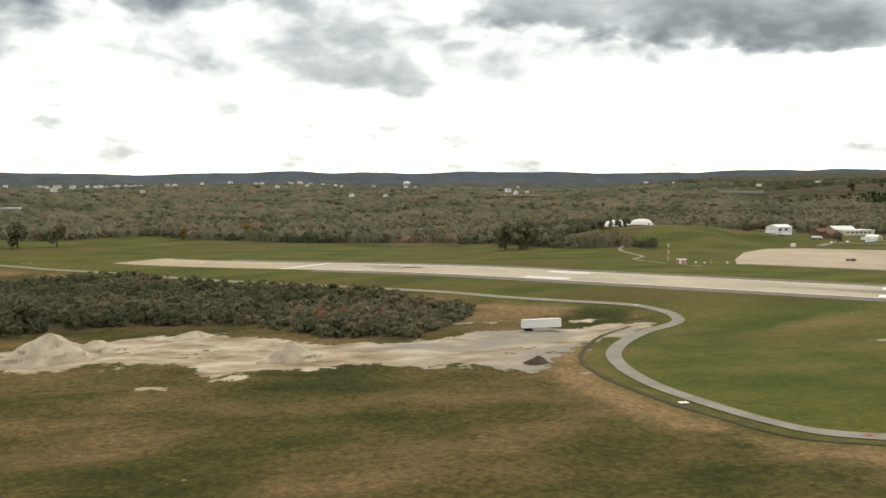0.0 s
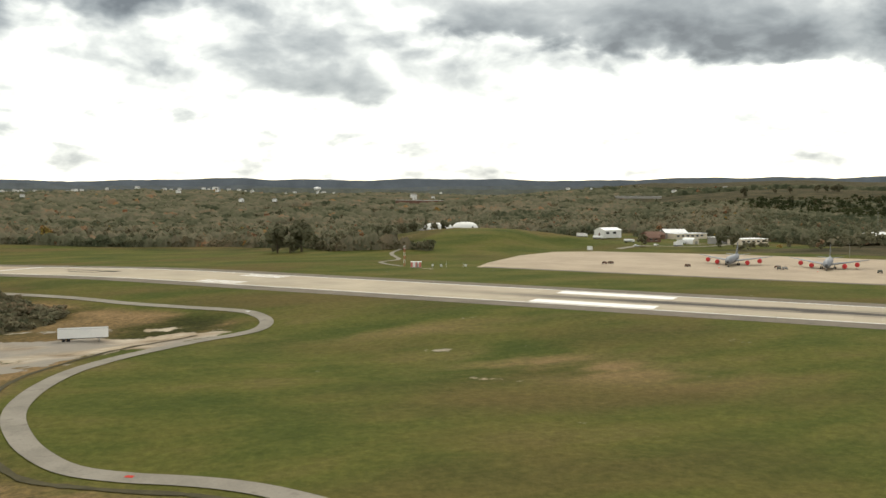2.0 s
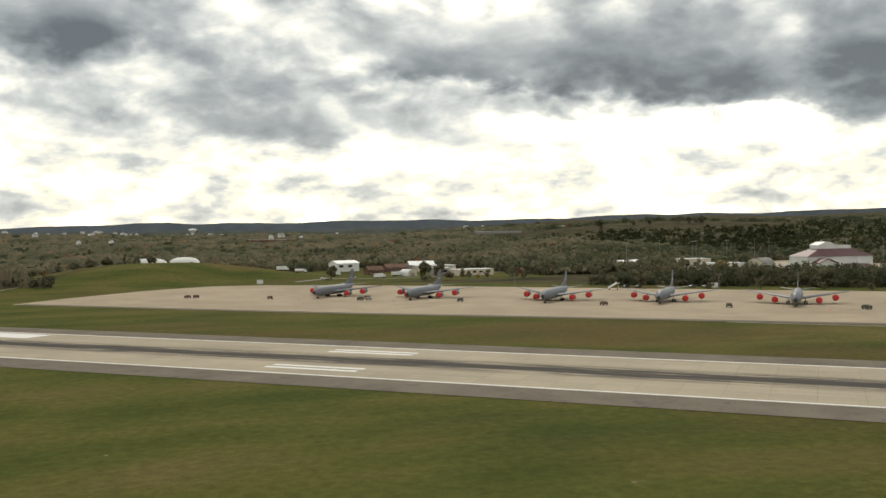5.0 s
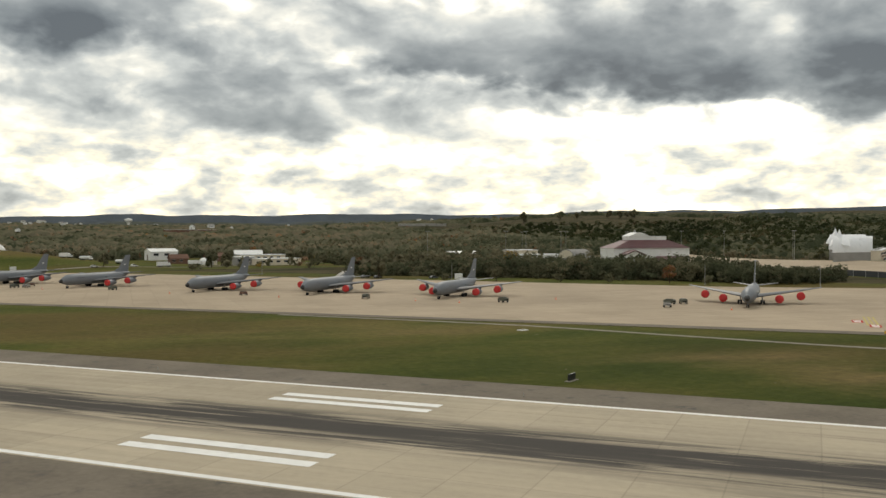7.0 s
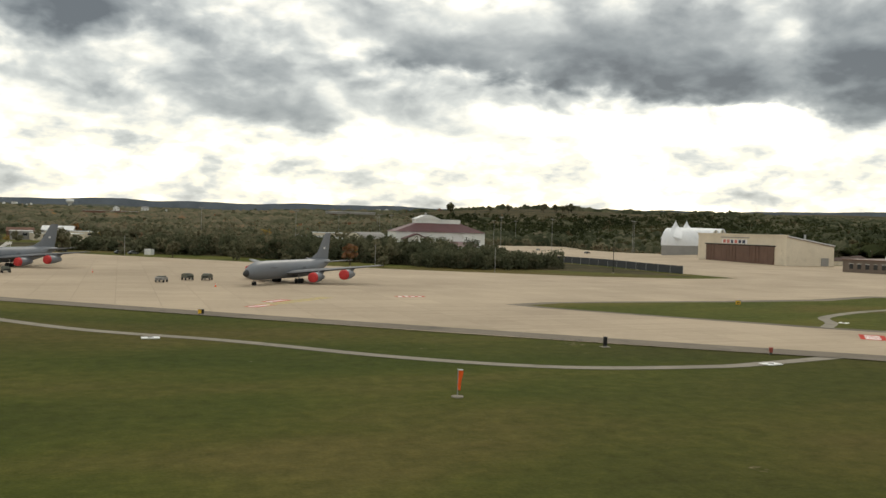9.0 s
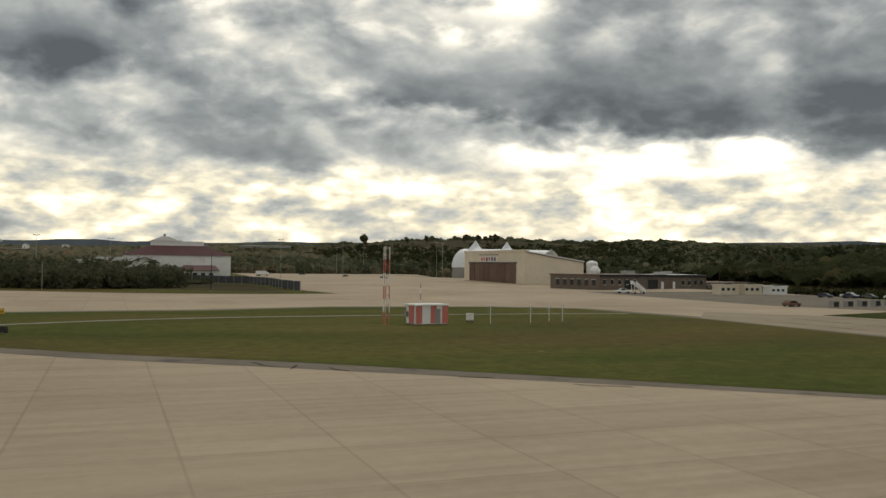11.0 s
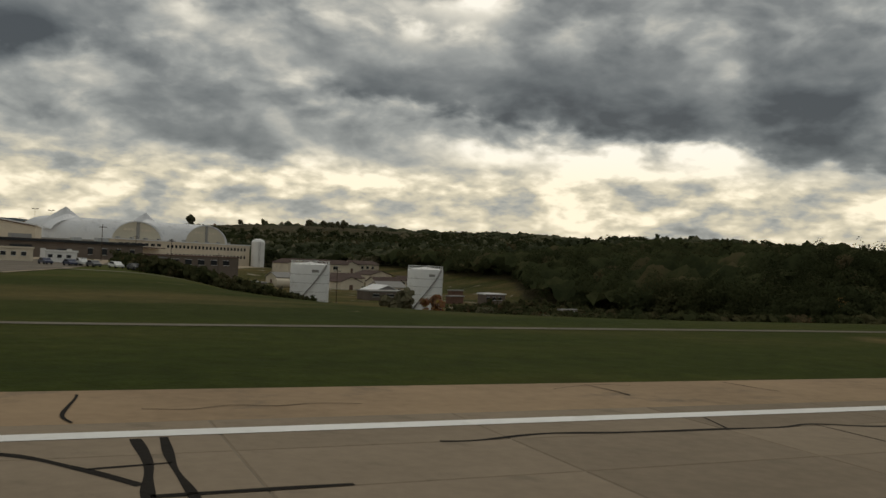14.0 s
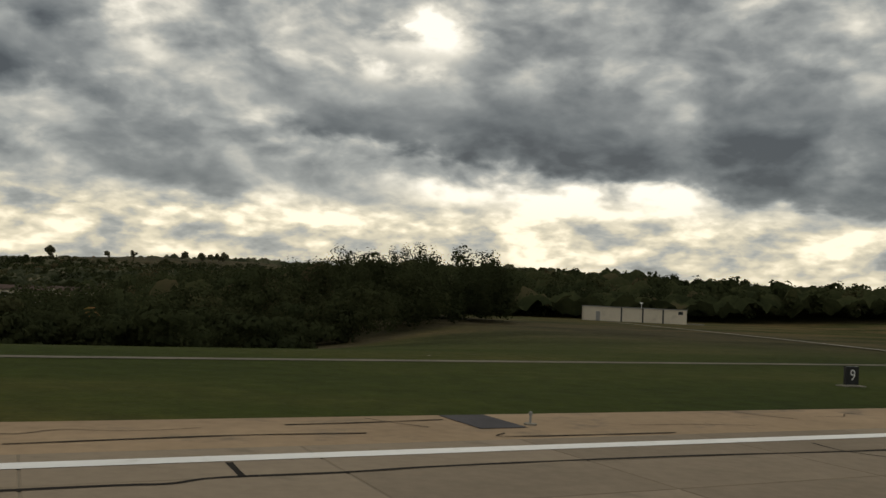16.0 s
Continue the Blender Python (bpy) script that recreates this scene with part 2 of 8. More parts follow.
def big_mesh(name, co, faces_n, material, tone=None, kind="stuff"):
    """A mesh of separate faces of faces_n corners each, from an array of corners."""
    n = len(co)
    me = bpy.data.meshes.new(name)
    me.vertices.add(n)
    me.vertices.foreach_set("co", co.astype(np.float32).ravel())
    me.loops.add(n)
    me.loops.foreach_set("vertex_index", np.arange(n, dtype=np.int32))
    me.polygons.add(n // faces_n)
    me.polygons.foreach_set("loop_start", np.arange(0, n, faces_n, dtype=np.int32))
    me.update()
    if tone is not None:
        me.attributes.new("tone", "FLOAT", "POINT").data.foreach_set("value", tone.astype(np.float32))
    me.materials.append(material)
    return tagged(new(name, me), kind=kind)


# ---- materials ----
def nodes_of(name):
    m = bpy.data.materials.new(name)
    m.use_nodes = True
    n, l = m.node_tree.nodes, m.node_tree.links
    return m, n, l, n["Principled BSDF"]


def surface(name, c, var=0.22, scale=1.0, rough=0.75, metal=0.0, relief=0.15, stain=None, rnd=0.0):
    """A worn surface: its colour varies by fine grain, broad weathering and, where given, a stain colour."""
    m, n, l, b = nodes_of(name)
    vec = n.new("ShaderNodeTexCoord").outputs["Object"]
    broad, fine = noise_node(n, l, vec, 0.35 * scale, 5.0), noise_node(n, l, vec, 5.0 * scale, 6.0)
    f = math_node(n, l, "ADD", math_node(n, l, "MULTIPLY", broad, 0.65), math_node(n, l, "MULTIPLY", fine, 0.35))
    if rnd:
        o = n.new("ShaderNodeObjectInfo").outputs["Random"]
        f = math_node(n, l, "ADD", f, math_node(n, l, "MULTIPLY_ADD", o, rnd, -rnd / 2))
    lo, hi = tuple(x * (1 - var) for x in c), tuple(min(1, x * (1 + var)) for x in c)
    col = ramp_node(n, l, f, [(0.3, lo), (0.7, hi)])
    if stain:
        col = mix_node(n, l, band(n, l, noise_node(n, l, vec, 0.9 * scale, 8.0, 0.65), 0.54, 0.72), col, stain)
    l.new(col, b.inputs["Base Color"])
    b.inputs["Roughness"].default_value, b.inputs["Metallic"].default_value = rough, metal
    if rough >= 0.8:
        b.inputs["Specular IOR Level"].default_value = 0.08
    if relief:
        bp = n.new("ShaderNodeBump")
        bp.inputs["Strength"].default_value, bp.inputs["Distance"].default_value = relief, 0.05
        l.new(fine, bp.inputs["Height"])
        l.new(bp.outputs[0], b.inputs["Normal"])
    return m


def make_ground():
    m, n, l, b = nodes_of("turf_and_soil")
    vec = n.new("ShaderNodeTexCoord").outputs["Object"]
    stretch = n.new("ShaderNodeMapping")
    stretch.inputs["Scale"].default_value = (0.5, 1.0, 1.0)
    stretch.inputs["Rotation"].default_value = (0, 0, 0.12)
    l.new(vec, stretch.inputs["Vector"])
    sv = stretch.outputs[0]
    patch, mid, fine, grain = noise_node(n, l, sv, 0.030, 4.0, 0.5), noise_node(n, l, sv, 0.085, 5.0, 0.52), noise_node(n, l, vec, 0.9, 6.0, 0.6), noise_node(n, l, vec, 7.0, 3.0, 0.6)
    att = {}
    for key in ("dirt", "rough", "wood", "gravel", "tan", "lush"):
        a_ = n.new("ShaderNodeAttribute")
        a_.attribute_name = key
        att[key] = a_.outputs["Fac"]
    mown = ramp_node(n, l, mid, [(0.32, (0.056, 0.072, 0.018)), (0.47, (0.080, 0.090, 0.023)), (0.56, (0.100, 0.100, 0.027)), (0.70, (0.128, 0.108, 0.040))])
    mown = mix_node(n, l, math_node(n, l, "MULTIPLY", band(n, l, patch, 0.47, 0.68), 0.72), mown, (0.112, 0.080, 0.034))
    mown = mix_node(n, l, att["lush"], mown, ramp_node(n, l, mid, [(0.32, (0.031, 0.044, 0.010)), (0.52, (0.044, 0.056, 0.012)), (0.70, (0.070, 0.069, 0.019))]))
    wild = ramp_node(n, l, mid, [(0.32, (0.034, 0.038, 0.012)), (0.44, (0.062, 0.058, 0.019)), (0.53, (0.092, 0.072, 0.029)), (0.66, (0.140, 0.098, 0.046))])
    wild = mix_node(n, l, math_node(n, l, "MULTIPLY", band(n, l, patch, 0.56, 0.70), 0.6), wild, (0.055, 0.068, 0.018))
    col = mix_node(n, l, att["rough"], mown, wild)
    col = mix_node(n, l, math_node(n, l, "MULTIPLY", att["tan"], band(n, l, mid, 0.36, 0.56)), col, (0.215, 0.146, 0.076))
    floor = ramp_node(n, l, mid, [(0.35, (0.038, 0.037, 0.019)), (0.65, (0.088, 0.074, 0.042))])
    col = mix_node(n, l, att["wood"], col, floor)
    tuft = noise_node(n, l, vec, 1.3, 9.0, 0.72)
    col = mix_node(n, l, math_node(n, l, "MULTIPLY_ADD", att["rough"], 0.38, 0.20), col, ramp_node(n, l, tuft, [(0.36, (0.34, 0.37, 0.33)), (0.5, (0.95, 0.95, 0.95)), (0.64, (1.85, 1.65, 1.45))]), "MULTIPLY")
    col = mix_node(n, l, 0.38, col, ramp_node(n, l, fine, [(0.25, (0.45, 0.45, 0.42)), (0.75, (1.6, 1.55, 1.4))]), "MULTIPLY")
    edge = math_node(n, l, "ADD", att["dirt"], math_node(n, l, "MULTIPLY_ADD", noise_node(n, l, vec, 0.16, 8.0, 0.68), 2.4, -1.2))
    soil = ramp_node(n, l, noise_node(n, l, sv, 0.25, 8.0, 0.65), [(0.34, (0.22, 0.160, 0.100)), (0.48, (0.36, 0.285, 0.200)), (0.64, (0.52, 0.445, 0.345))])
    soil = mix_node(n, l, math_node(n, l, "MULTIPLY", att["gravel"], band(n, l, mid, 0.35, 0.55)), soil, (0.28, 0.250, 0.210))
    col = mix_node(n, l, band(n, l, edge, 0.42, 0.56), col, soil)
    col = mix_node(n, l, 0.35, col, ramp_node(n, l, grain, [(0.3, (0.6, 0.6, 0.6)), (0.7, (1.4, 1.4, 1.4))]), "MULTIPLY")
    l.new(col, b.inputs["Base Color"])
    b.inputs["Roughness"].default_value = 0.95
    b.inputs["Specular IOR Level"].default_value = 0.03
    bp = n.new("ShaderNodeBump")
    bp.inputs["Strength"].default_value, bp.inputs["Distance"].default_value = 0.6, 0.25
    l.new(math_node(n, l, "ADD", fine, math_node(n, l, "MULTIPLY", grain, 0.4)), bp.inputs["Height"])
    l.new(bp.outputs[0], b.inputs["Normal"])
    return m


def make_foliage(name, stops, through_=0.48):
    m, n, l, b = nodes_of(name)
    n.remove(b)
    a_ = n.new("ShaderNodeAttribute")
    a_.attribute_name = "tone"
    vec = n.new("ShaderNodeTexCoord").outputs["Object"]
    tone = math_node(n, l, "ADD", a_.outputs["Fac"], math_node(n, l, "MULTIPLY_ADD", noise_node(n, l, vec, 1.1, 6.0, 0.7), 0.50, -0.25))
    col = ramp_node(n, l, tone, stops)
    dif, tra, mix = n.new("ShaderNodeBsdfDiffuse"), n.new("ShaderNodeBsdfTranslucent"), n.new("ShaderNodeMixShader")
    l.new(col, dif.inputs["Color"])
    l.new(col, tra.inputs["Color"])
    mix.inputs[0].default_value = through_
    l.new(dif.outputs[0], mix.inputs[1])
    l.new(tra.outputs[0], mix.inputs[2])
    l.new(mix.outputs[0], n["Material Output"].inputs["Surface"])
    return m


def make_runway_concrete(name, c, rubber, slab):
    """Concrete with slab joints, weathering and, where given, the black rubber of the touchdown zone along the middle."""
    m, n, l, b = nodes_of(name)
    vec = n.new("ShaderNodeTexCoord").outputs["Object"]
    sep = n.new("ShaderNodeSeparateXYZ")
    l.new(vec, sep.inputs[0])
    lengthwise = n.new("ShaderNodeMapping")
    lengthwise.inputs["Scale"].default_value = (0.06, 1.0, 1.0)
    l.new(vec, lengthwise.inputs["Vector"])
    streak, broad, fine = noise_node(n, l, lengthwise.outputs[0], 1.1, 8.0, 0.65), noise_node(n, l, vec, 0.045, 5.0), noise_node(n, l, vec, 1.6, 8.0, 0.65)
    f = math_node(n, l, "ADD", math_node(n, l, "MULTIPLY", broad, 0.45), math_node(n, l, "ADD", math_node(n, l, "MULTIPLY", fine, 0.2), math_node(n, l, "MULTIPLY", streak, 0.35)))
    col = ramp_node(n, l, f, [(0.34, tuple(x * 0.72 for x in c)), (0.52, c), (0.68, tuple(x * 1.18 for x in c))])
    brick = n.new("ShaderNodeTexBrick")
    brick.offset, brick.inputs["Scale"].default_value = 0.0, 1.0
    brick.inputs["Brick Width"].default_value, brick.inputs["Row Height"].default_value = slab, slab
    brick.inputs["Mortar Size"].default_value, brick.inputs["Bias"].default_value = 0.045, 0.0
    brick.inputs["Color1"].default_value, brick.inputs["Color2"].default_value, brick.inputs["Mortar"].default_value = (1.06,) * 3 + (1,), (0.92,) * 3 + (1,), (0.76,) * 3 + (1,)
    l.new(vec, brick.inputs["Vector"])
    col = mix_node(n, l, 0.65, col, brick.outputs["Color"], "MULTIPLY")
    if rubber:
        ay = math_node(n, l, "ABSOLUTE", sep.outputs["Y"])
        worn = math_node(n, l, "MULTIPLY", band(n, l, ay, 5.3, 2.0), band(n, l, streak, 0.40, 0.56))
        core = math_node(n, l, "MULTIPLY", band(n, l, ay, 2.8, 1.0), band(n, l, streak, 0.27, 0.46))
        worn = math_node(n, l, "MAXIMUM", worn, core)
        worn = math_node(n, l, "MULTIPLY", worn, math_node(n, l, "MULTIPLY", band(n, l, sep.outputs["X"], 130.0, 200.0), band(n, l, sep.outputs["X"], 560.0, 430.0)))
        col = mix_node(n, l, math_node(n, l, "MULTIPLY", worn, 0.92), col, (0.035, 0.033, 0.034))
        tar = math_node(n, l, "MULTIPLY", band(n, l, noise_node(n, l, lengthwise.outputs[0], 0.5, 6.0), 0.56, 0.66), band(n, l, sep.outputs["X"], 345.0, 375.0))
        col = mix_node(n, l, math_node(n, l, "MULTIPLY", tar, 0.45), col, (0.12, 0.105, 0.09))
    l.new(col, b.inputs["Base Color"])
    b.inputs["Roughness"].default_value = 0.85
    b.inputs["Specular IOR Level"].default_value = 0.1
    return m


M_GROUND = make_ground()
M_LEAF = make_foliage("foliage", [(0.0, (0.030, 0.038, 0.019)), (0.30, (0.056, 0.064, 0.029)), (0.52, (0.088, 0.086, 0.042)),
                                  (0.70, (0.110, 0.090, 0.050)), (0.86, (0.190, 0.088, 0.040)), (0.97, (0.310, 0.220, 0.048))], 0.28)
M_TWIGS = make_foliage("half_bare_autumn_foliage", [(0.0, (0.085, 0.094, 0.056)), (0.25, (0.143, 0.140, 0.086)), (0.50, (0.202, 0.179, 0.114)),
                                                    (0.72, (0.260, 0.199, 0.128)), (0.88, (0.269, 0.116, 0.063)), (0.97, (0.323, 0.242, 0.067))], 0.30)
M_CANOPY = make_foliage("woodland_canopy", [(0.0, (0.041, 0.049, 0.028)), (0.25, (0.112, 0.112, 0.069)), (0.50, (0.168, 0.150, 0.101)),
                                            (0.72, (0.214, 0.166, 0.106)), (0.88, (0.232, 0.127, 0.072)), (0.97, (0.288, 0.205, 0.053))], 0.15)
M_DITCH = surface("wet_ditch_soil", (0.075, 0.066, 0.038), 0.35, 1.5, 0.95)
M_BARK = surface("bark", (0.09, 0.07, 0.05), 0.35, 2.0, 0.95, relief=0.4)
M_RWY_X = make_runway_concrete("pale_runway_concrete", (0.435, 0.372, 0.278), True, 7.6 * K)
M_APRON = make_runway_concrete("apron_concrete", (0.412, 0.331, 0.240), False, 7.6 * K)
M_RWY = make_runway_concrete("brown_runway_concrete", (0.235, 0.194, 0.142), False, 400)
M_SLAB = surface("concrete_slab", (0.266, 0.211, 0.152), 0.20, 0.8, 0.9, rnd=0.24, stain=(0.195, 0.160, 0.116))
M_TAN = surface("tan_shoulder_concrete", (0.33, 0.236, 0.148), 0.25, 0.6, 0.9, stain=(0.20, 0.155, 0.11))
M_ASPHALT = surface("weathered_asphalt", (0.180, 0.154, 0.122), 0.28, 0.5, 0.9, stain=(0.105, 0.096, 0.086))
M_PATCH = surface("dark_repair_asphalt", (0.070, 0.066, 0.070), 0.25, 1.5, 0.9)
M_ROAD = surface("pale_road_asphalt", (0.255, 0.230, 0.190), 0.22, 0.7, 0.9, stain=(0.19, 0.168, 0.135))
M_PATH = surface("worn_service_track", (0.170, 0.152, 0.118), 0.28, 1.2, 0.9, stain=(0.105, 0.098, 0.062))
M_TAR = surface("tar", (0.018, 0.015, 0.012), 0.3, 2.0, 0.92)
M_PAINT = surface("white_road_paint", (0.80, 0.79, 0.76), 0.10, 1.2, 0.7, stain=(0.62, 0.60, 0.55))
M_YELLOW = surface("yellow_road_paint", (0.50, 0.405, 0.170), 0.25, 2.5, 0.85, stain=(0.24, 0.205, 0.135))
M_FRESHYELLOW = surface("fresh_yellow_road_paint", (0.66, 0.47, 0.09), 0.2, 1.5, 0.8, stain=(0.45, 0.34, 0.12))
M_REDPAINT = surface("red_road_paint", (0.46, 0.055, 0.04), 0.2, 1.5, 0.9)
M_THROAT = surface("worn_taxiway_concrete", (0.30, 0.248, 0.185), 0.2, 0.5, 0.9, stain=(0.24, 0.198, 0.148))
M_WHITE = surface("white_painted_metal", (0.76, 0.76, 0.75), 0.1, 0.8, 0.5, stain=(0.62, 0.60, 0.56))
M_OFFWHITE = surface("cream_wall_panels", (0.66, 0.585, 0.47), 0.12, 0.5, 0.8, stain=(0.56, 0.49, 0.39))
M_MEMBRANE = surface("white_roof_membrane", (0.74, 0.75, 0.77), 0.10, 0.4, 0.55, stain=(0.60, 0.61, 0.63))
M_END = surface("yellowed_end_wall", (0.58, 0.53, 0.42), 0.12, 0.4, 0.8)
M_MAROON = surface("maroon_metal_roof", (0.115, 0.045, 0.048), 0.2, 0.8, 0.5)
M_BROWN = surface("brown_hangar_door", (0.135, 0.075, 0.052), 0.2, 0.8, 0.6)
M_BRICK = surface("brown_grey_brick", (0.165, 0.134, 0.112), 0.22, 1.2, 0.9)
M_GREYWALL = surface("grey_sheet_wall", (0.30, 0.29, 0.275), 0.15, 0.7, 0.8)
M_DARK = surface("dark_glass_and_voids", (0.022, 0.024, 0.027), 0.2, 1.0, 0.25)
M_BLACK = surface("black_sign_face", (0.012, 0.012, 0.013), 0.2, 1.0, 0.4)
M_SIGNY = surface("yellow_sign_face", (0.75, 0.45, 0.03), 0.1, 1.0, 0.45)
M_GREYPLANE = surface("grey_aircraft_paint", (0.160, 0.175, 0.198), 0.10, 0.5, 0.5, stain=(0.138, 0.150, 0.170))
M_WINGGREY = surface("darker_grey_aircraft_paint", (0.105, 0.112, 0.124), 0.12, 0.5, 0.5, stain=(0.088, 0.094, 0.104))
M_RADOME = surface("black_radome", (0.02, 0.02, 0.022), 0.2, 1.0, 0.5)
M_COVER = surface("red_cover_cloth", (0.50, 0.055, 0.055), 0.15, 1.0, 0.8)
M_RUBBER = surface("tyre_rubber", (0.025, 0.025, 0.025), 0.2, 1.0, 0.85)
M_STEEL = surface("galvanised_steel", (0.36, 0.36, 0.35), 0.15, 1.0, 0.5, 0.6)
M_OLIVE = surface("olive_equipment_paint", (0.075, 0.078, 0.058), 0.2, 1.0, 0.6)
M_ORANGE = surface("orange_cloth", (0.85, 0.13, 0.03), 0.12, 1.0, 0.8)
M_RED = surface("faded_red_paint", (0.56, 0.17, 0.14), 0.15, 1.0, 0.7)
M_DULLRED = surface("dull_red_paint", (0.30, 0.060, 0.042), 0.2, 1.0, 0.75)
M_RUST = surface("rust_brown_roof", (0.17, 0.10, 0.075), 0.25, 0.8, 0.85)
M_OLDROOF = surface("weathered_brown_roof", (0.090, 0.062, 0.052), 0.25, 0.8, 0.85)
M_TENT = surface("white_inflated_fabric", (0.78, 0.77, 0.74), 0.06, 0.5, 0.7)
M_FENCE = surface("dark_fence_screen", (0.075, 0.078, 0.082), 0.2, 0.8, 0.8)
M_SAND = surface("crushed_stone", (0.45, 0.375, 0.285), 0.30, 0.9, 0.95, relief=0.8, stain=(0.30, 0.235, 0.165))
M_BLUECAR = surface("dark_blue_car_paint", (0.03, 0.04, 0.08), 0.1, 1.0, 0.3)
M_GREYCAR = surface("grey_car_paint", (0.10, 0.105, 0.11), 0.1, 1.0, 0.3)
# skyline woods turn bluer with distance: haze put into the base colour
M_HAZEHILL = surface("hazed_wooded_ridge", (0.110, 0.126, 0.146), 0.22, 0.03, 0.95, relief=0, stain=(0.092, 0.106, 0.122))
M_HAZEWOOD = surface("hazed_wooded_hills", (0.092, 0.104, 0.110), 0.30, 0.06, 0.95, relief=0, stain=(0.125, 0.120, 0.108))
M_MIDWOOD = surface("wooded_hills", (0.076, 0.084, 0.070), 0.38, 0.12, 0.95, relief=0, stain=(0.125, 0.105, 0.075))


# ---- ground: one sheet to the horizon ----
def graded(lo, hi, step, far_lo, far_hi, growth=1.09):
    """Even lines from lo to hi, ever wider ones beyond."""
    mid = list(np.arange(lo, hi + step / 2, step))
    out, d = [], step
    at = lo
    while at > far_lo:
        d *= growth
        at -= d
        out.append(max(at, far_lo))
    below, out, d, at = out[::-1], [], step, mid[-1]
    while at < far_hi:
        d *= growth
        at += d
        out.append(min(at, far_hi))
    return np.array(below + mid + out)


LOT = [(-60, 150), (-35.7, 154.8), (-23.5, 161.8), (-15.4, 167.0), (-6.8, 168.0), (6.6, 159.5), (19, 150.2), (37.3, 152.9), (43.8, 158.9), (54.8, 160.4), (62.8, 160.2), (71.7, 162.2), (81.1, 160),
       (82.1, 157.4), (70.8, 148.5), (56, 139.4), (44, 119.6), (39.7, 123.9), (31.9, 130.6), (16.8, 133.5), (6.5, 131.7), (-1.6, 129.9), (-8.7, 140.5), (-17, 142.4), (-23.9, 138.3), (-32.5, 140.4), (-60, 141)]


def woods_amount(x, y):
    """Where trees stand close, 0 to 1."""
    u, v = UV(x, y)
    r = np.hypot(x - 300, y)
    w = ((u < 520) & (v > np.interp(u, (-1090, -1070, -640, -150, 300), (270, 590, 618, 860, 640)) + 25 * np.sin(u / 60))).astype(float)
    w = np.maximum(w, ((v > 1090) & (u > 690)).astype(float))
    w = np.maximum(w, ((v > 1060 + 12 * np.sin(u / 31)) & (u > 1480) & (u < 2160)).astype(float))
    w = np.maximum(w, ((r > 470) & (u > 520)).astype(float))
    w = np.maximum(w, ((x < 47 + 5 * np.sin(y / 7)) & (x > -100) & (y < 300) & (y > np.interp(x, (-40, -30, -16, 0, 12, 20, 30, 42, 53), (175, 182, 181, 180, 167, 158, 156.5, 165, 178)) + 1.5 * np.sin(x / 3)) & (inside_by(x, y, LOW_SIDE) > 4)).astype(float))
    knoll = ((x - 192) / 62) ** 2 + ((y - 372) / 66) ** 2 < 1
    yard = (x > 236) & (x < 342) & (y > 312) & (y < 425)
    pagoda = (x > 398) & (x < 475) & (y > 235) & (y < 325)
    field = (x > 444) & (x < 640) & (y < 420) & (y > -60)
    hill = bump2(x, y, 735, 850, 190, 100) > 0.30
    bunker = ((x > 676) & (y < 150) | (x > 565 + y) & (y < 113)) & (x < 900) & (x > 600)
    hut = (abs(x - 396) < 10) & (abs(y - 352) < 12)
    strip = (x > 640) & (y < 60)
    east = (x > np.maximum(552 + 0.43 * y, 602 + 0.177 * (y - 50))) & (y > 50) & (x < np.where(y < 113, 565 + y, 690))
    w = np.where(knoll | yard | pagoda | field | hill | bunker | hut | strip, 0.0, w)
    w = np.maximum(w, east & ~bunker)
    w = np.maximum(w, (x > 560) & (x < 690) & (y > 322) & ~hill)
    w = np.maximum(w, (x > 690) & (y > 150) & ~hill)
    return w


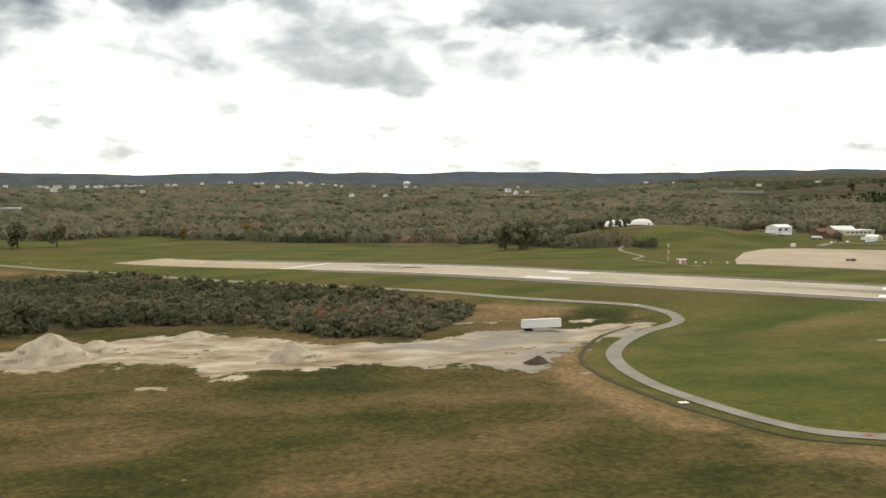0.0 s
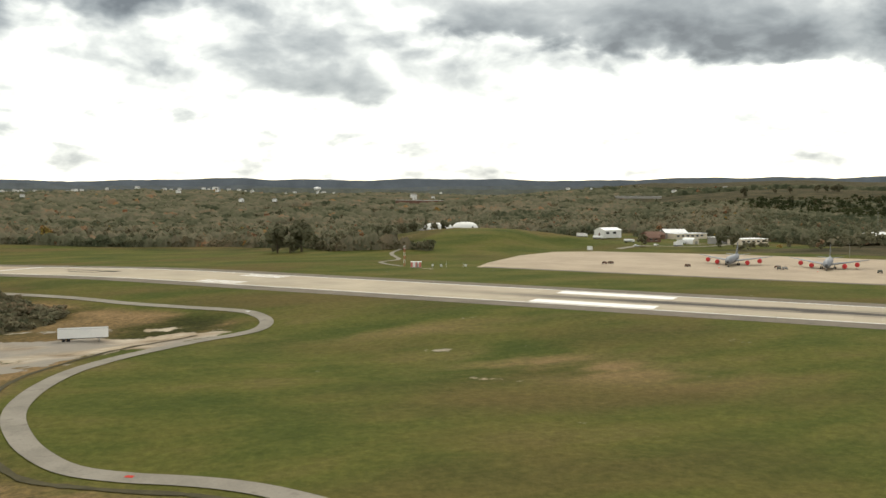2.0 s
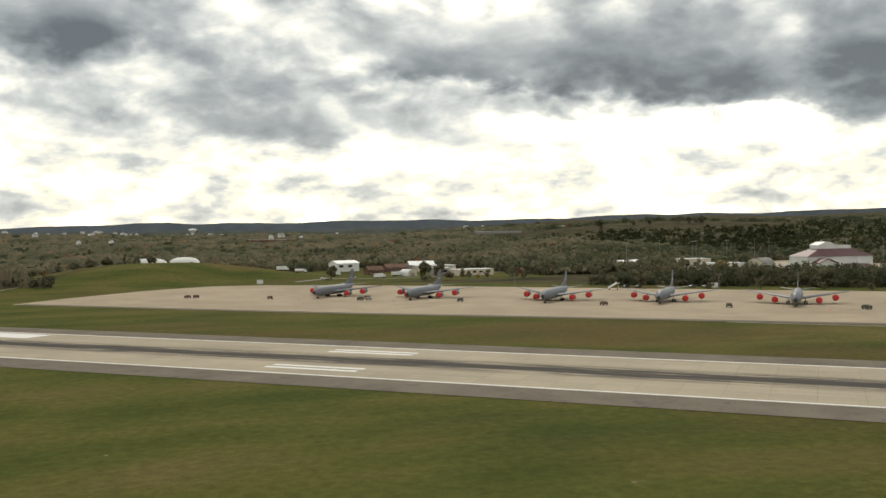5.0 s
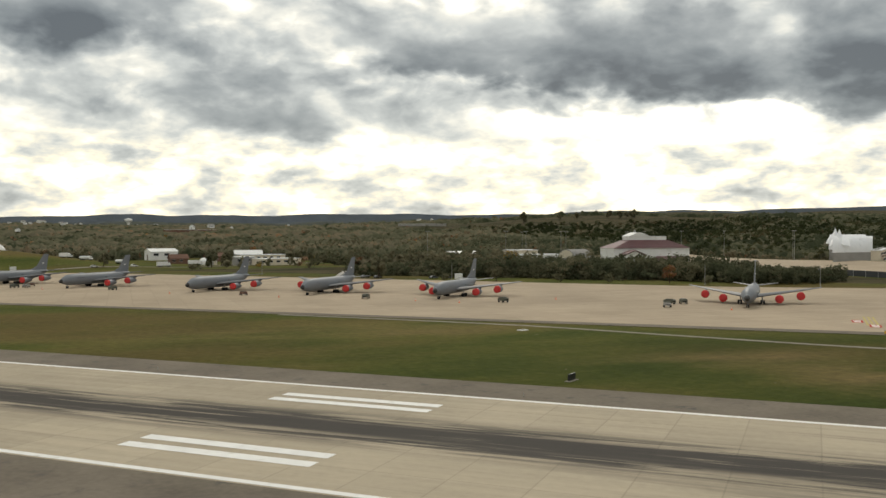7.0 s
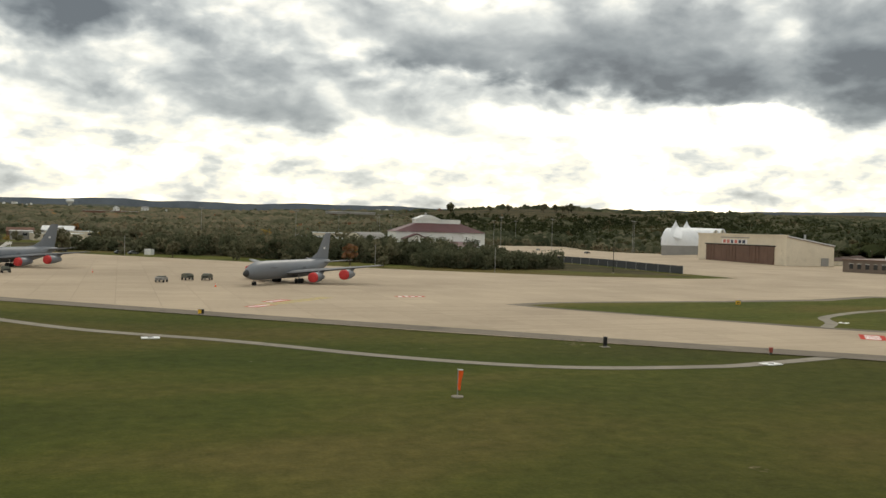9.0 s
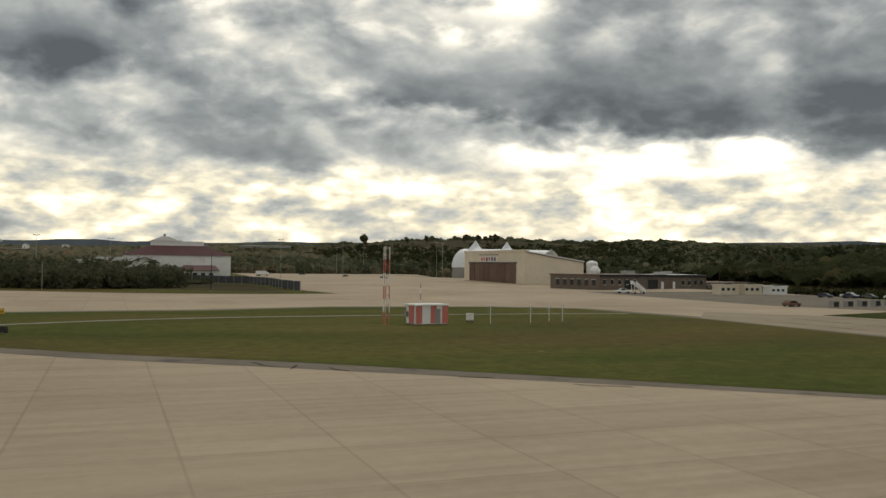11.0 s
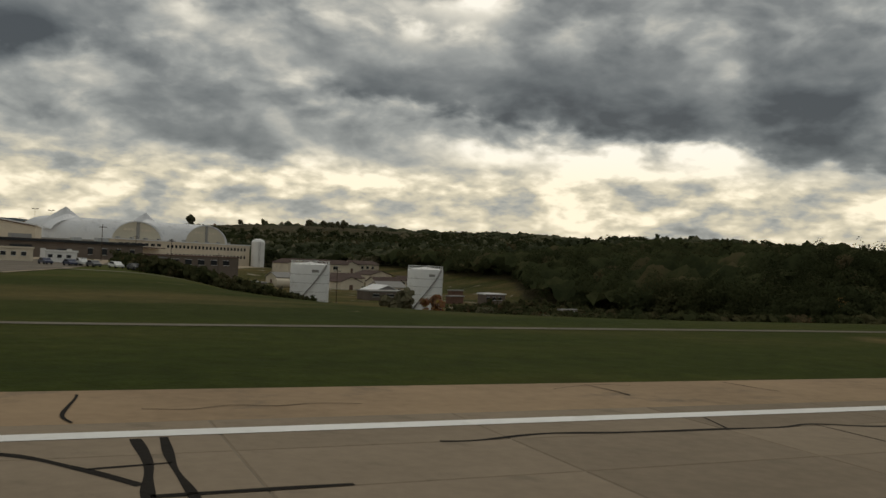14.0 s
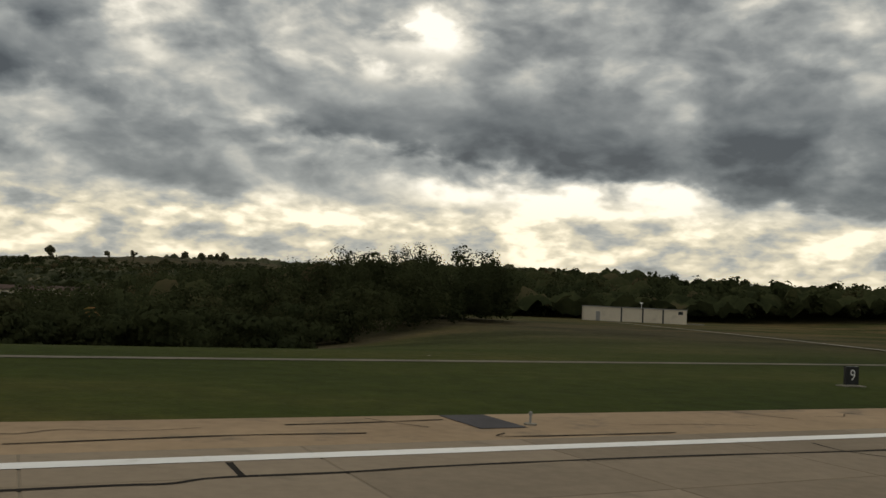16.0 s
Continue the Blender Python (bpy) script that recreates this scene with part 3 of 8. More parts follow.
def build_ground():
    xs, ys = graded(-110, 700, 2.25, -4300, 4700), graded(-20, 430, 2.25, -900, 4300)
    gx, gy = np.meshgrid(xs, ys)
    x, y = gx.ravel(), gy.ravel()
    z = terrain(x, y)
    nx, ny = len(xs), len(ys)
    idx = np.arange(nx * ny).reshape(ny, nx)
    quads = np.stack([idx[:-1, :-1], idx[:-1, 1:], idx[1:, 1:], idx[1:, :-1]], -1).reshape(-1, 4)
    me = bpy.data.meshes.new("ground")
    me.vertices.add(len(x))
    me.vertices.foreach_set("co", np.stack([x, y, z], -1).astype(np.float32).ravel())
    me.loops.add(quads.size)
    me.loops.foreach_set("vertex_index", quads.astype(np.int32).ravel())
    me.polygons.add(len(quads))
    me.polygons.foreach_set("loop_start", np.arange(0, quads.size, 4, dtype=np.int32))
    me.update()
    me.shade_smooth()
    u, v = UV(x, y)
    wob = rolling(x, y, 0.12)
    dirt = np.clip(0.50 + inside_by(x, y, LOT) / 8.0, -0.9, 0.88)
    dirt = np.maximum(dirt, 0.55 * np.exp(-(near_segments(x, y, [(45.2, 171.8), (55, 168), (62, 167.5), (72, 166.5), (82, 161)]) / 1.6) ** 2))
    for cx, cy, sx, sy, amp in ((-8, 123.5, 5, 2.2, 0.6), (-18, 120.5, 3, 1.2, 0.5), (-1.5, 125.3, 5, 2, 0.6), (-16.5, 139, 6, 2.2, 0.6), (58, 134.3, 1.8, 1.2, 0.6), (51, 119.4, 3, 1.5, 0.55), (110.5, 123.6, 3.0, 0.8, 0.62), (328, 39, 3.2, 1.6, 0.62), (316, 48, 3.5, 2.5, 0.36), (137, 247, 7, 3, 0.5),
                                (110, 110, 6, 1.0, 0.45), (441, 70, 13, 4.6, 0.66), (110, 131, 4, 0.8, 0.5), (300, 352, 20, 6, 0.34), (262, 372, 10, 6, 0.3), (600, 215, 24, 70, 0.44)):
        dirt = np.maximum(dirt, amp * bump2(x, y, cx, cy, sx, sy))
    west = near_segments(x, y, PERIMETER)
    rough = np.maximum(hollow(x, y), 0.8 * sst((u < 430) * (v - 560) / 160))
    rough = np.maximum(rough, sst((np.hypot(x - 300, y) - 420) / 60) * ((u > 520) | (woods_amount(x, y) > 0.5)))
    rough = np.maximum(rough, sst((x - 655) / 20) * sst((y - 40) / 20) * 0.6)
    rough = np.maximum(rough, 0.7 * sst((x - 545) / 15) * sst((y - 50) / 30))
    tan = hollow(x, y) * np.exp(-((west - 7.5 + wob) / 3.2) ** 2) * 1.1 + 0.42 * sst((100 - y) / 50) * sst((x - 40) / 30) * hollow(x, y)
    tan = tan + 0.8 * np.exp(-(near_segments(x, y, [(567.6, 31), (568, 26), (569, 22)]) / 1.2) ** 2)
    tan = tan + 0.9 * np.exp(-(near_segments(x, y, [(50, 122), (48.6, 110), (48.6, 101), (51.2, 91), (57, 84), (62, 79.8), (70, 74)]) / 2.0) ** 2)
    tan = tan + 0.8 * bump2(x, y, 62, 178, 26, 9) * hollow(x, y) + 0.75 * bump2(x - 0.75 * (125 - y), y, 117, 112, 9, 15) + 0.45 * bump2(x, y, 108, 146, 22, 4) + 0.6 * bump2(x, y, 320, 56, 7, 12) + 0.5 * bump2(x, y, 316, 73, 12, 4) + 0.35 * bump2(x, y, 290, 110, 30, 8) + 0.5 * bump2(x, y, 120, 113, 14, 6) + 0.4 * bump2(x, y, 153, 70, 14, 5) + 0.5 * bump2(x, y, 205, 372, 26, 12) + 0.5 * bump2(x, y, 538, 52, 11, 6) + 0.35 * bump2(x, y, 520, 62, 14, 6)
    fields = sst((330 - x) / 30) * sst((rolling(x, y, 0.9) - 0.75) / 0.4) * sst((np.hypot(x - 300, y) - 470) / 60)
    wood = woods_amount(x, y) * (1 - 0.85 * fields)
    wood = np.maximum(wood, 0.75 * bump2(x, y, 614, 125, 14, 45))
    wood = np.maximum(wood, sst((bump2(x, y, 735, 850, 190, 100) - 0.15) / 0.2))
    wood = np.maximum(wood, 1.0 * bump2(x, y, 676, 84, 30, 40) + 0.9 * sst((x - 640) / 10) * sst((y - 150) / 6))
    gravel = sst((x - 18) / 16) * (y > 100)
    for key, val in (("dirt", dirt), ("rough", np.clip(rough, 0, 1)), ("wood", np.clip(wood, 0, 1)), ("gravel", gravel * 1.0), ("tan", np.clip(tan, 0, 1)), ("lush", sst((110 - y) / 40) * (0.55 * sst((x - 215) / 90) + 0.45 * sst((x - 425) / 50)) + sst((y - 70) / 40) * sst((x - 600) / 40))):
        me.attributes.new(key, "FLOAT", "POINT").data.foreach_set("value", np.asarray(val, np.float32))
    me.materials.append(M_GROUND)
    return tagged(new("ground", me), "mown airfield turf, rough meadow and bare soil", kind="structure")


build_ground()


def build_far_ridge(r0, low, high, rough_, material, label, seed, az0=-60, az1=105, n=520):
    """A wooded skyline far off: low and high are its heights at its western and eastern ends."""
    form, rows = Form(), [[], [], []]
    for i in range(n):
        p = radians(az0 + (az1 - az0) * i / (n - 1))
        s = low + (high - low) * float(sst((math.degrees(p) + 15) / 55))
        s += rough_ * (math.sin(p * 9 + seed) + 0.8 * math.sin(p * 23 + 2 * seed) + 0.5 * math.sin(p * 61 + 2) + 0.9 * noise.noise((p * 34, seed, 0)))
        s += 0.30 * rough_ * noise.noise((p * 190, seed, 0)) + 0.22 * rough_ * noise.noise((p * 520, seed, 0))
        for q, (r, z) in enumerate(((r0 - 100, 0), (r0, s), (r0 + 80, s - 30))):
            rows[q].append((300 + r * math.sin(p), r * math.cos(p), z))
    form.v = [p for row in rows for p in row]
    form.f = [(j * n + i, j * n + i + 1, (j + 1) * n + i + 1, (j + 1) * n + i) for j in range(2) for i in range(n - 1)]
    part("backdrop_ridge", form, material, kind="structure", label=label)


# the farther the ridge, the more haze its material has painted in
build_far_ridge(4250, 86, 117, 5.0, M_HAZEHILL, "wooded ridge far behind the airfield, blue-grey haze painted into its colour", 1.0)
build_far_ridge(3100, 51, 62, 3.6, M_HAZEWOOD, "wooded hills beyond the town, grey-blue haze painted into their colour", 4.0, az1=38)
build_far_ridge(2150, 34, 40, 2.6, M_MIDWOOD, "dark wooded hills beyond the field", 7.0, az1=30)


# ---- pavements ----
def drape(name, outline, material, lift, cell=0.0, label="", parent=None, origin=(0, 0, 0)):
    """A sheet with that outline laid on the ground; cell: how finely it follows the ground."""
    bm = bmesh.new()
    bm.faces.new([bm.verts.new((x, y, 0)) for x, y in outline])
    bmesh.ops.triangulate(bm, faces=bm.faces[:])
    if cell:
        for axis in (0, 1):
            at = [p[axis] for p in outline]
            c = min(at) + cell
            while c < max(at):
                co, no = [0, 0, 0], [0, 0, 0]
                co[axis], no[axis] = c, 1
                bmesh.ops.bisect_plane(bm, geom=bm.verts[:] + bm.edges[:] + bm.faces[:], plane_co=co, plane_no=no)
                c += cell
    for vert in bm.verts:
        vert.co.z = ground_z(vert.co.x, vert.co.y) + lift
    bmesh.ops.recalc_face_normals(bm, faces=bm.faces)
    if sum(f.normal.z for f in bm.faces) < 0:
        bmesh.ops.reverse_faces(bm, faces=bm.faces[:])
    me = bpy.data.meshes.new(name)
    bmesh.ops.translate(bm, verts=bm.verts, vec=[-c for c in origin])
    bm.to_mesh(me)
    bm.free()
    me.materials.append(material)
    ob = new(name, me)
    ob.location = origin
    if parent:
        ob.parent = parent
        return tagged(ob, label)
    return tagged(ob, label, kind="structure")


def smooth_line(pts, per=6):
    """A soft curve through points."""
    out = []
    p = [pts[0]] + list(pts) + [pts[-1]]
    for a_, b_, c_, d_ in zip(p, p[1:], p[2:], p[3:]):
        for i in range(per):
            t = i / per
            out.append(tuple(0.5 * (2 * b_[k] + (c_[k] - a_[k]) * t + (2 * a_[k] - 5 * b_[k] + 4 * c_[k] - d_[k]) * t * t + (3 * b_[k] - a_[k] - 3 * c_[k] + d_[k]) * t ** 3) for k in (0, 1)))
    return out + [tuple(pts[-1])]


def ribbon(name, pts, width, material, lift, parent=None, label="", per=6, kind="structure", wobble=0.0, cross=1):
    """A strip of even width along a curve, laid on the ground."""
    line = smooth_line(pts, per) if per else list(pts)
    form, n = Form(), len(line)
    for i, (x, y) in enumerate(line):
        ax, ay = line[max(0, i - 1)]
        bx, by = line[min(n - 1, i + 1)]
        d = math.hypot(bx - ax, by - ay) or 1
        w = width * (1 + wobble * noise.noise((x * 0.9, y * 0.9, 3.1)))
        for s in range(cross + 1):
            q = (s / cross - 0.5) * w
            px, py = x - (by - ay) / d * q, y + (bx - ax) / d * q
            form.v.append((px, py, ground_z(px, py) + lift))
    c = cross + 1
    form.f = [(i * c + s, (i + 1) * c + s, (i + 1) * c + s + 1, i * c + s + 1) for i in range(n - 1) for s in range(cross)]
    ob = part(name, form, material, parent, label)
    return ob if parent else tagged(ob, kind=kind)


def strip_uv(name, u0, u1, v0, v1, material, lift, step=25.0, parent=None, label=""):
    """A strip of the crossing runway, in its own axes."""
    form = Form()
    us = np.linspace(u0, u1, max(2, int(abs(u1 - u0) / step) + 1))
    for u in us:
        for v in (v0, (v0 + v1) / 2, v1):
            x, y = P(u, v)
            form.v.append((u * FT, v * FT, ground_z(x, y) + lift))
    form.f = [(i * 3 + s, (i + 1) * 3 + s, (i + 1) * 3 + s + 1, i * 3 + s + 1) for i in range(len(us) - 1) for s in (0, 1)]
    ob = part(name, form, material, parent, label)
    if not parent:
        ob.matrix_world = pose(RX, RY, 0, 0, 0, math.degrees(RA))
        tagged(ob, kind="structure")
    return ob


# the crossing runway ends at the shoulder of the landing runway
def u_at(y, v):
    return ((y - RY) / FT - v * CA) / SA


def clipped_strip(name, u0, v0, v1, material, lift, y_end, parent=None, label=""):
    form, n = Form(), 110
    for i in range(n + 1):
        for v in (v0, v1):
            u = u0 + (u_at(y_end, v) - u0) * i / n
            x, y = P(u, v)
            form.v.append((u * FT, v * FT, ground_z(x, y) + lift))
    form.f = [(2 * i, 2 * i + 2, 2 * i + 3, 2 * i + 1) for i in range(n)]
    ob = part(name, form, material, parent, label)
    if not parent:
        ob.matrix_world = pose(RX, RY, 0, 0, 0, math.degrees(RA))
        tagged(ob, kind="structure")
    return ob


road_x = clipped_strip("road_runway_crossing", 20, -76, 76, M_RWY_X, 0.05, 20.0, label="pale concrete runway with black rubber streaks and white markings")
clipped_strip("pavement_shoulder_near", 120, -114, -76, M_ASPHALT, 0.045, 20.0, label="weathered grey asphalt runway shoulder")
clipped_strip("pavement_shoulder_far", 60, 76, 113, M_ASPHALT, 0.045, 20.0, label="weathered grey asphalt runway shoulder")
strip_uv("pavement_overrun", -420, 20, -76, 76, M_APRON, 0.045, label="tan concrete overrun before the runway threshold")
strip_uv("pavement_overrun_patch", -250, 60, 76, 120, M_ASPHALT, 0.04, label="grey asphalt widening beside the overrun")
for v0, v1 in ((-75, -72), (72, 75)):
    clipped_strip("edge_line", 40, v0, v1, M_PAINT, 0.062, 20.0, road_x, "white painted edge line")
strip_uv("threshold_bar", 28, 38, -74, 74, M_PAINT, 0.062, parent=road_x, label="white painted threshold bar")
for side in (-1, 1):
    for u, length, bars in ((510, 75, 3), (1022, 148, 1), (1503, 75, 2), (2000, 75, 2), (2500, 75, 1)):
        for b_ in range(bars):
            lo = 36 + 11 * b_
            v0, v1 = (36, 66) if length > 100 else (lo, lo + 6)
            strip_uv("touchdown_marking", u, u + length, side * v0, side * v1, M_PAINT, 0.062, parent=road_x, label="white painted touchdown bar")
for i, u in enumerate((-330, -240, -150, -60)):
    for s in (-1, 1):
        form = Form()
        for uu, vv in ((u, 0), (u + 8, 0), (u - 52, s * 62), (u - 60, s * 62)):
            x, y = P(uu, vv)
            form.v.append((uu * FT, vv * FT, ground_z(x, y) + 0.058))
        form.f = [(0, 1, 2, 3)]
        part("chevron", form, M_YELLOW, road_x, "yellow painted chevron of the overrun")
for u, v, du, dv in ((150, 18, 80, 9), (190, -14, 70, 9), (240, 4, 40, 20)):
    strip_uv("patch", u, u + du, v, v + dv, M_TAR, 0.06, parent=road_x, label="black tar repair patch")

# landing runway
form = Form()
form.add([(185, -20, 0.05), (1000, -20, 0.05), (1000, 16.6, 0.05), (185, 16.6, 0.05)], [(0, 1, 2, 3)])
road_main = part("road_runway_landing", form, M_RWY, label="brown-grey concrete runway with tar seams and a white edge line", kind="structure")
form = Form().add([(185, 15.42, 0.070), (1000, 15.42, 0.070), (1000, 15.86, 0.070), (185, 15.86, 0.070)], [(0, 1, 2, 3)])
part("edge_line", form, M_PAINT, road_main, "white painted edge line")
form = Form().add([(524, 16.6, 0.046), (1000, 16.6, 0.046), (1000, 19.9, 0.046), (524, 19.9, 0.046)], [(0, 1, 2, 3)])
part("pavement_shoulder_tan", form, M_TAN, label="tan cracked concrete runway shoulder", kind="structure")
form = Form().add([(185, 16.6, 0.046), (410, 16.6, 0.046), (410, 19.9, 0.046), (185, 19.9, 0.046), (487, 16.6, 0.046), (524, 16.6, 0.046), (524, 19.9, 0.046), (487, 19.9, 0.046)], [(0, 1, 2, 3), (4, 5, 6, 7)])
part("pavement_shoulder_grey", form, M_ASPHALT, label="grey cracked asphalt runway shoulder", kind="structure")

# apron and taxiways
APRON = [P(760, 372), P(1300, 362), P(1600, 376), P(1930, 388), P(2131, 396), P(2281, 402), P(2404, 408), P(2505, 416), (386, 49.2), (393, 43.2), (399.5, 41), (405, 35.4), (408.6, 29.7), (410.5, 24), (411, 16.6), (494, 16.6), (493.7, 20.2), (489.8, 21.5), (487.3, 22.9), (485.8, 24.9), (486, 30.5),
         (487.5, 41.9), (488.6, 53.9), (488.9, 64), (486.8, 76), (503, 81), (520, 83.8), (528.5, 87), (533, 105), (538, 130), (540, 152), (541, 175), (549, 205), (575, 250), (606, 330), (560, 425), (470, 440), (464, 335), (457.5, 256), (446.5, 170), (451, 143), (438, 141),
         P(2336, 985), P(2120, 940), P(1700, 950), P(1100, 965), P(820, 925), P(735, 860), P(712, 700), P(735, 480)]
drape("pavement_apron", APRON, M_APRON, 0.05, 9.0, "wide tan concrete parking apron and taxiway")
ribbon("pavement_apron_margin", [P(770, 380), P(1300, 371), P(1600, 385), P(1930, 397), P(2120, 405), P(2275, 411), P(2400, 419), P(2504, 426), (389.5, 48.4), (395.5, 43.4), (401.5, 38.0), (406, 33), (408.8, 28.2)], 3.1, M_ASPHALT, 0.056, label="grey asphalt margin along the apron")
ISLAND = [(380.6, 89.4), (386, 91.6), (396, 92.2), (410, 92.2), (426, 93.6), (439, 98.6), (458, 96.8), (466.5, 92), (469.2, 75), (468.7, 50), (468.2, 33), (468.0, 25.2), (467.2, 23.4), (464.3, 23.1), (455, 23.0), (447.5, 25.6), (437, 35), (424.6, 45.6), (417, 51.0), (408.3, 58.5), (399, 67.4), (390.5, 76.6), (383, 85.2)]
cx, cy = sum(p[0] for p in ISLAND) / len(ISLAND), sum(p[1] for p in ISLAND) / len(ISLAND)


def grown(pts, d):
    out = []
    for x, y in pts:
        r = math.hypot(x - cx, y - cy)
        out.append((x + (x - cx) / r * d, y + (y - cy) / r * d))
    return out


drape("pavement_island_margin", grown(ISLAND, 2.4), M_ASPHALT, 0.058, 0, "grey asphalt margin round the grass island")
island = drape("ground_island", ISLAND, M_GROUND, 0.07, 0, "mown grass island between the taxiways")
ribbon("pavement_taxi_margin", [(494, 19.0), (489, 20.8), (486.2, 22.6), (484.8, 25.5), (485.0, 30.5), (486.4, 41.9), (487.5, 53.9), (487.8, 64)], 2.4, M_ASPHALT, 0.058, label="cracked grey asphalt taxiway margin")
drape("pavement_taxi_corner", [(483.9, 16.62), (494, 16.62), (493.4, 18.6), (489.6, 20.0), (487.2, 21.6), (485.9, 24), (485.7, 30), (484.9, 34)], M_ASPHALT, 0.061, 0, "cracked grey asphalt corner of the taxiway")
drape("pavement_taxi_wedge", [(483.9, 16.62), (489.4, 16.62), (486.2, 18.75), (484.6, 20.2), (483.9, 21.0)], M_SLAB, 0.0645, 0, "brown concrete wedge inside the taxiway curve")
drape("pavement_throat", [(470.2, 49.3), (485.6, 49.3), (487, 62), (486, 74), (478, 84), (470, 74), (469.6, 60)], M_THROAT, 0.062, 0, "worn concrete taxiway throat")
drape("pavement_yard", [(504, 79.6), (519.6, 83.4), (527.8, 86.6), (532.4, 105), (538.4, 130), (545, 152), (500, 150), (498, 96)], M_ASPHALT, 0.06, 6.0, "grey asphalt car park beside the long brick building")

# roads and service paths
ribbon("road_perimeter", PERIMETER, 2.5, M_ROAD, 0.09, label="narrow pale perimeter road round the field", per=8, cross=2)
ribbon("road_ditch", [(76, 157), (68.4, 150.5), (61.2, 141.6), (55.6, 132.5), (52.9, 125.1), (52.1, 117), (52.2, 108.4), (53.4, 100.5), (55.7, 93.1), (58.7, 87.1), (61.6, 83.5), (66.6, 80.6), (73, 76.6), (77.3, 72.8), (81.2, 69), (84.6, 65)], 0.8, M_DITCH, 0.07, label="dark wet ditch beside the perimeter road", wobble=0.6)
ribbon("road_path_west", [P(1780, 380), P(1996, 372), P(2129, 346), (335, 73.5), (346, 64.5), (355.4, 55.2), (364.2, 49.6), (373.7, 48.2), (379, 48.9), (387, 50.6)], 1.15, M_ROAD, 0.022, label="narrow pale service path across the grass")
ribbon("road_path_island", [(399.5, 66), (403.5, 69.5), (408, 74.9), (420.8, 80.6), (436, 82.6), (455, 83), (467, 82)], 1.15, M_ROAD, 0.078, label="narrow pale service path across the grass island")
ribbon("road_path_east", [(488.8, 60.8), (495.8, 57.7), (505.4, 52.1), (510.5, 47.4), (518, 42.4), (525.7, 37.4), (531, 35.3), (547, 35.5), (574, 36), (611, 35.4), (657, 37.5), (720, 39), (900, 42)], 0.85, M_PATH, 0.022, label="narrow pale service track along the grass")
ribbon("road_tank_track", [(532.5, 104), (540, 98.5), (548, 97), (556, 98.5), (565, 108), (572, 120)], 1.3, M_ROAD, 0.12, label="pale gravel track down to the tanks", cross=2)
ribbon("road_bunker_track", [(664, 37), (676, 52), (690, 84), (700, 112), (706, 132)], 1.0, M_ROAD, 0.10, label="pale gravel track up to the bunker", cross=2)
ribbon("road_knoll_track", [P(640, 318), P(560, 380), (142, 285), (146, 312), (160, 330)], 1.5, M_ROAD, 0.12, label="pale gravel track up the knoll", cross=2)
ribbon("road_base", [(241, 322), (262, 333), (285, 332), (310, 345), (335, 362), (372, 380)], 3.0, M_ROAD, 0.12, label="grey base road behind the apron", cross=2)


# ---- woods and trees ----
rng = np.random.default_rng(7)


def leaf_cloud(x, y, z, h, r, per, size, lobes=6, low=0.30):
    """Corners of many small leaf clumps, gathered in lobes, for each tree."""
    n = len(x)
    ang, rad = rng.uniform(0, 2 * np.pi, (n, lobes)), np.sqrt(rng.uniform(0.02, 1, (n, lobes))) * 0.62
    lz = rng.uniform(low + 0.12, 0.86, (n, lobes))
    rad = rad * (1.15 - 0.75 * np.abs(lz - 0.55))
    pick = rng.integers(0, lobes, (n, per))
    row = np.arange(n)[:, None]
    d = rng.normal(size=(n, per, 3))
    d /= np.linalg.norm(d, axis=-1, keepdims=True)
    d *= rng.uniform(0.55, 1.0, (n, per, 1)) * rng.uniform(0.28, 0.50, (n, 1, 1))
    c = np.empty((n, per, 3))
    c[..., 0] = x[:, None] + r[:, None] * (np.cos(ang[row, pick]) * rad[row, pick] + d[..., 0])
    c[..., 1] = y[:, None] + r[:, None] * (np.sin(ang[row, pick]) * rad[row, pick] + d[..., 1])
    c[..., 2] = z[:, None] + h[:, None] * np.clip(lz[row, pick] + d[..., 2] * 0.42, low * 0.5, 1.05)
    out = d / np.linalg.norm(d, axis=-1, keepdims=True) + (0, 0, 0.30) + rng.normal(0, 0.26, (n, per, 3))
    t1 = np.cross(out, rng.normal(size=(n, per, 3)))
    t2 = np.cross(out, t1)
    s = (r[:, None] * size * rng.uniform(0.6, 1.3, (n, per)))[..., None]
    t1 *= s / np.linalg.norm(t1, axis=-1, keepdims=True)
    t2 *= 0.75 * s / np.linalg.norm(t2, axis=-1, keepdims=True)
    return np.stack([c - t1 - t2 * 0.6, c + t1 * 0.8 - t2, c + t1 + t2 * 0.7, c - t1 * 0.7 + t2], 2).reshape(-1, 3)


def autumn(n, x, y):
    """The tone of each tree: mostly dull green and olive, some rust and yellow, in drifts."""
    t = 0.34 + 0.13 * rolling(x, y, 0.9) + 0.05 * rolling(y, x, 0.35) + rng.normal(0, 0.06, n)
    late = rng.uniform(0, 1, n)
    t = np.where(late > 0.955, rng.uniform(0.76, 0.90, n), t)
    t = np.where(late > 0.99, rng.uniform(0.92, 1.0, n), t)
    return np.clip(t, 0.02, 1)


def wood(name, x, y, h, r, per, size, label, tone=None, low=0.25, leaf=None):
    z = terrain(x, y) - 0.15
    tone = autumn(len(x), x, y) if tone is None else tone
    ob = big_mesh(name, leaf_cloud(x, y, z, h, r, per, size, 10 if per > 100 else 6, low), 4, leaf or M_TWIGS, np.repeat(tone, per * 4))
    return tagged(ob, label, "woods")


def scatter(n, x0, x1, y0, y1, keep):
    x, y = rng.uniform(x0, x1, n), rng.uniform(y0, y1, n)
    k = keep(x, y)
    return x[k], y[k]


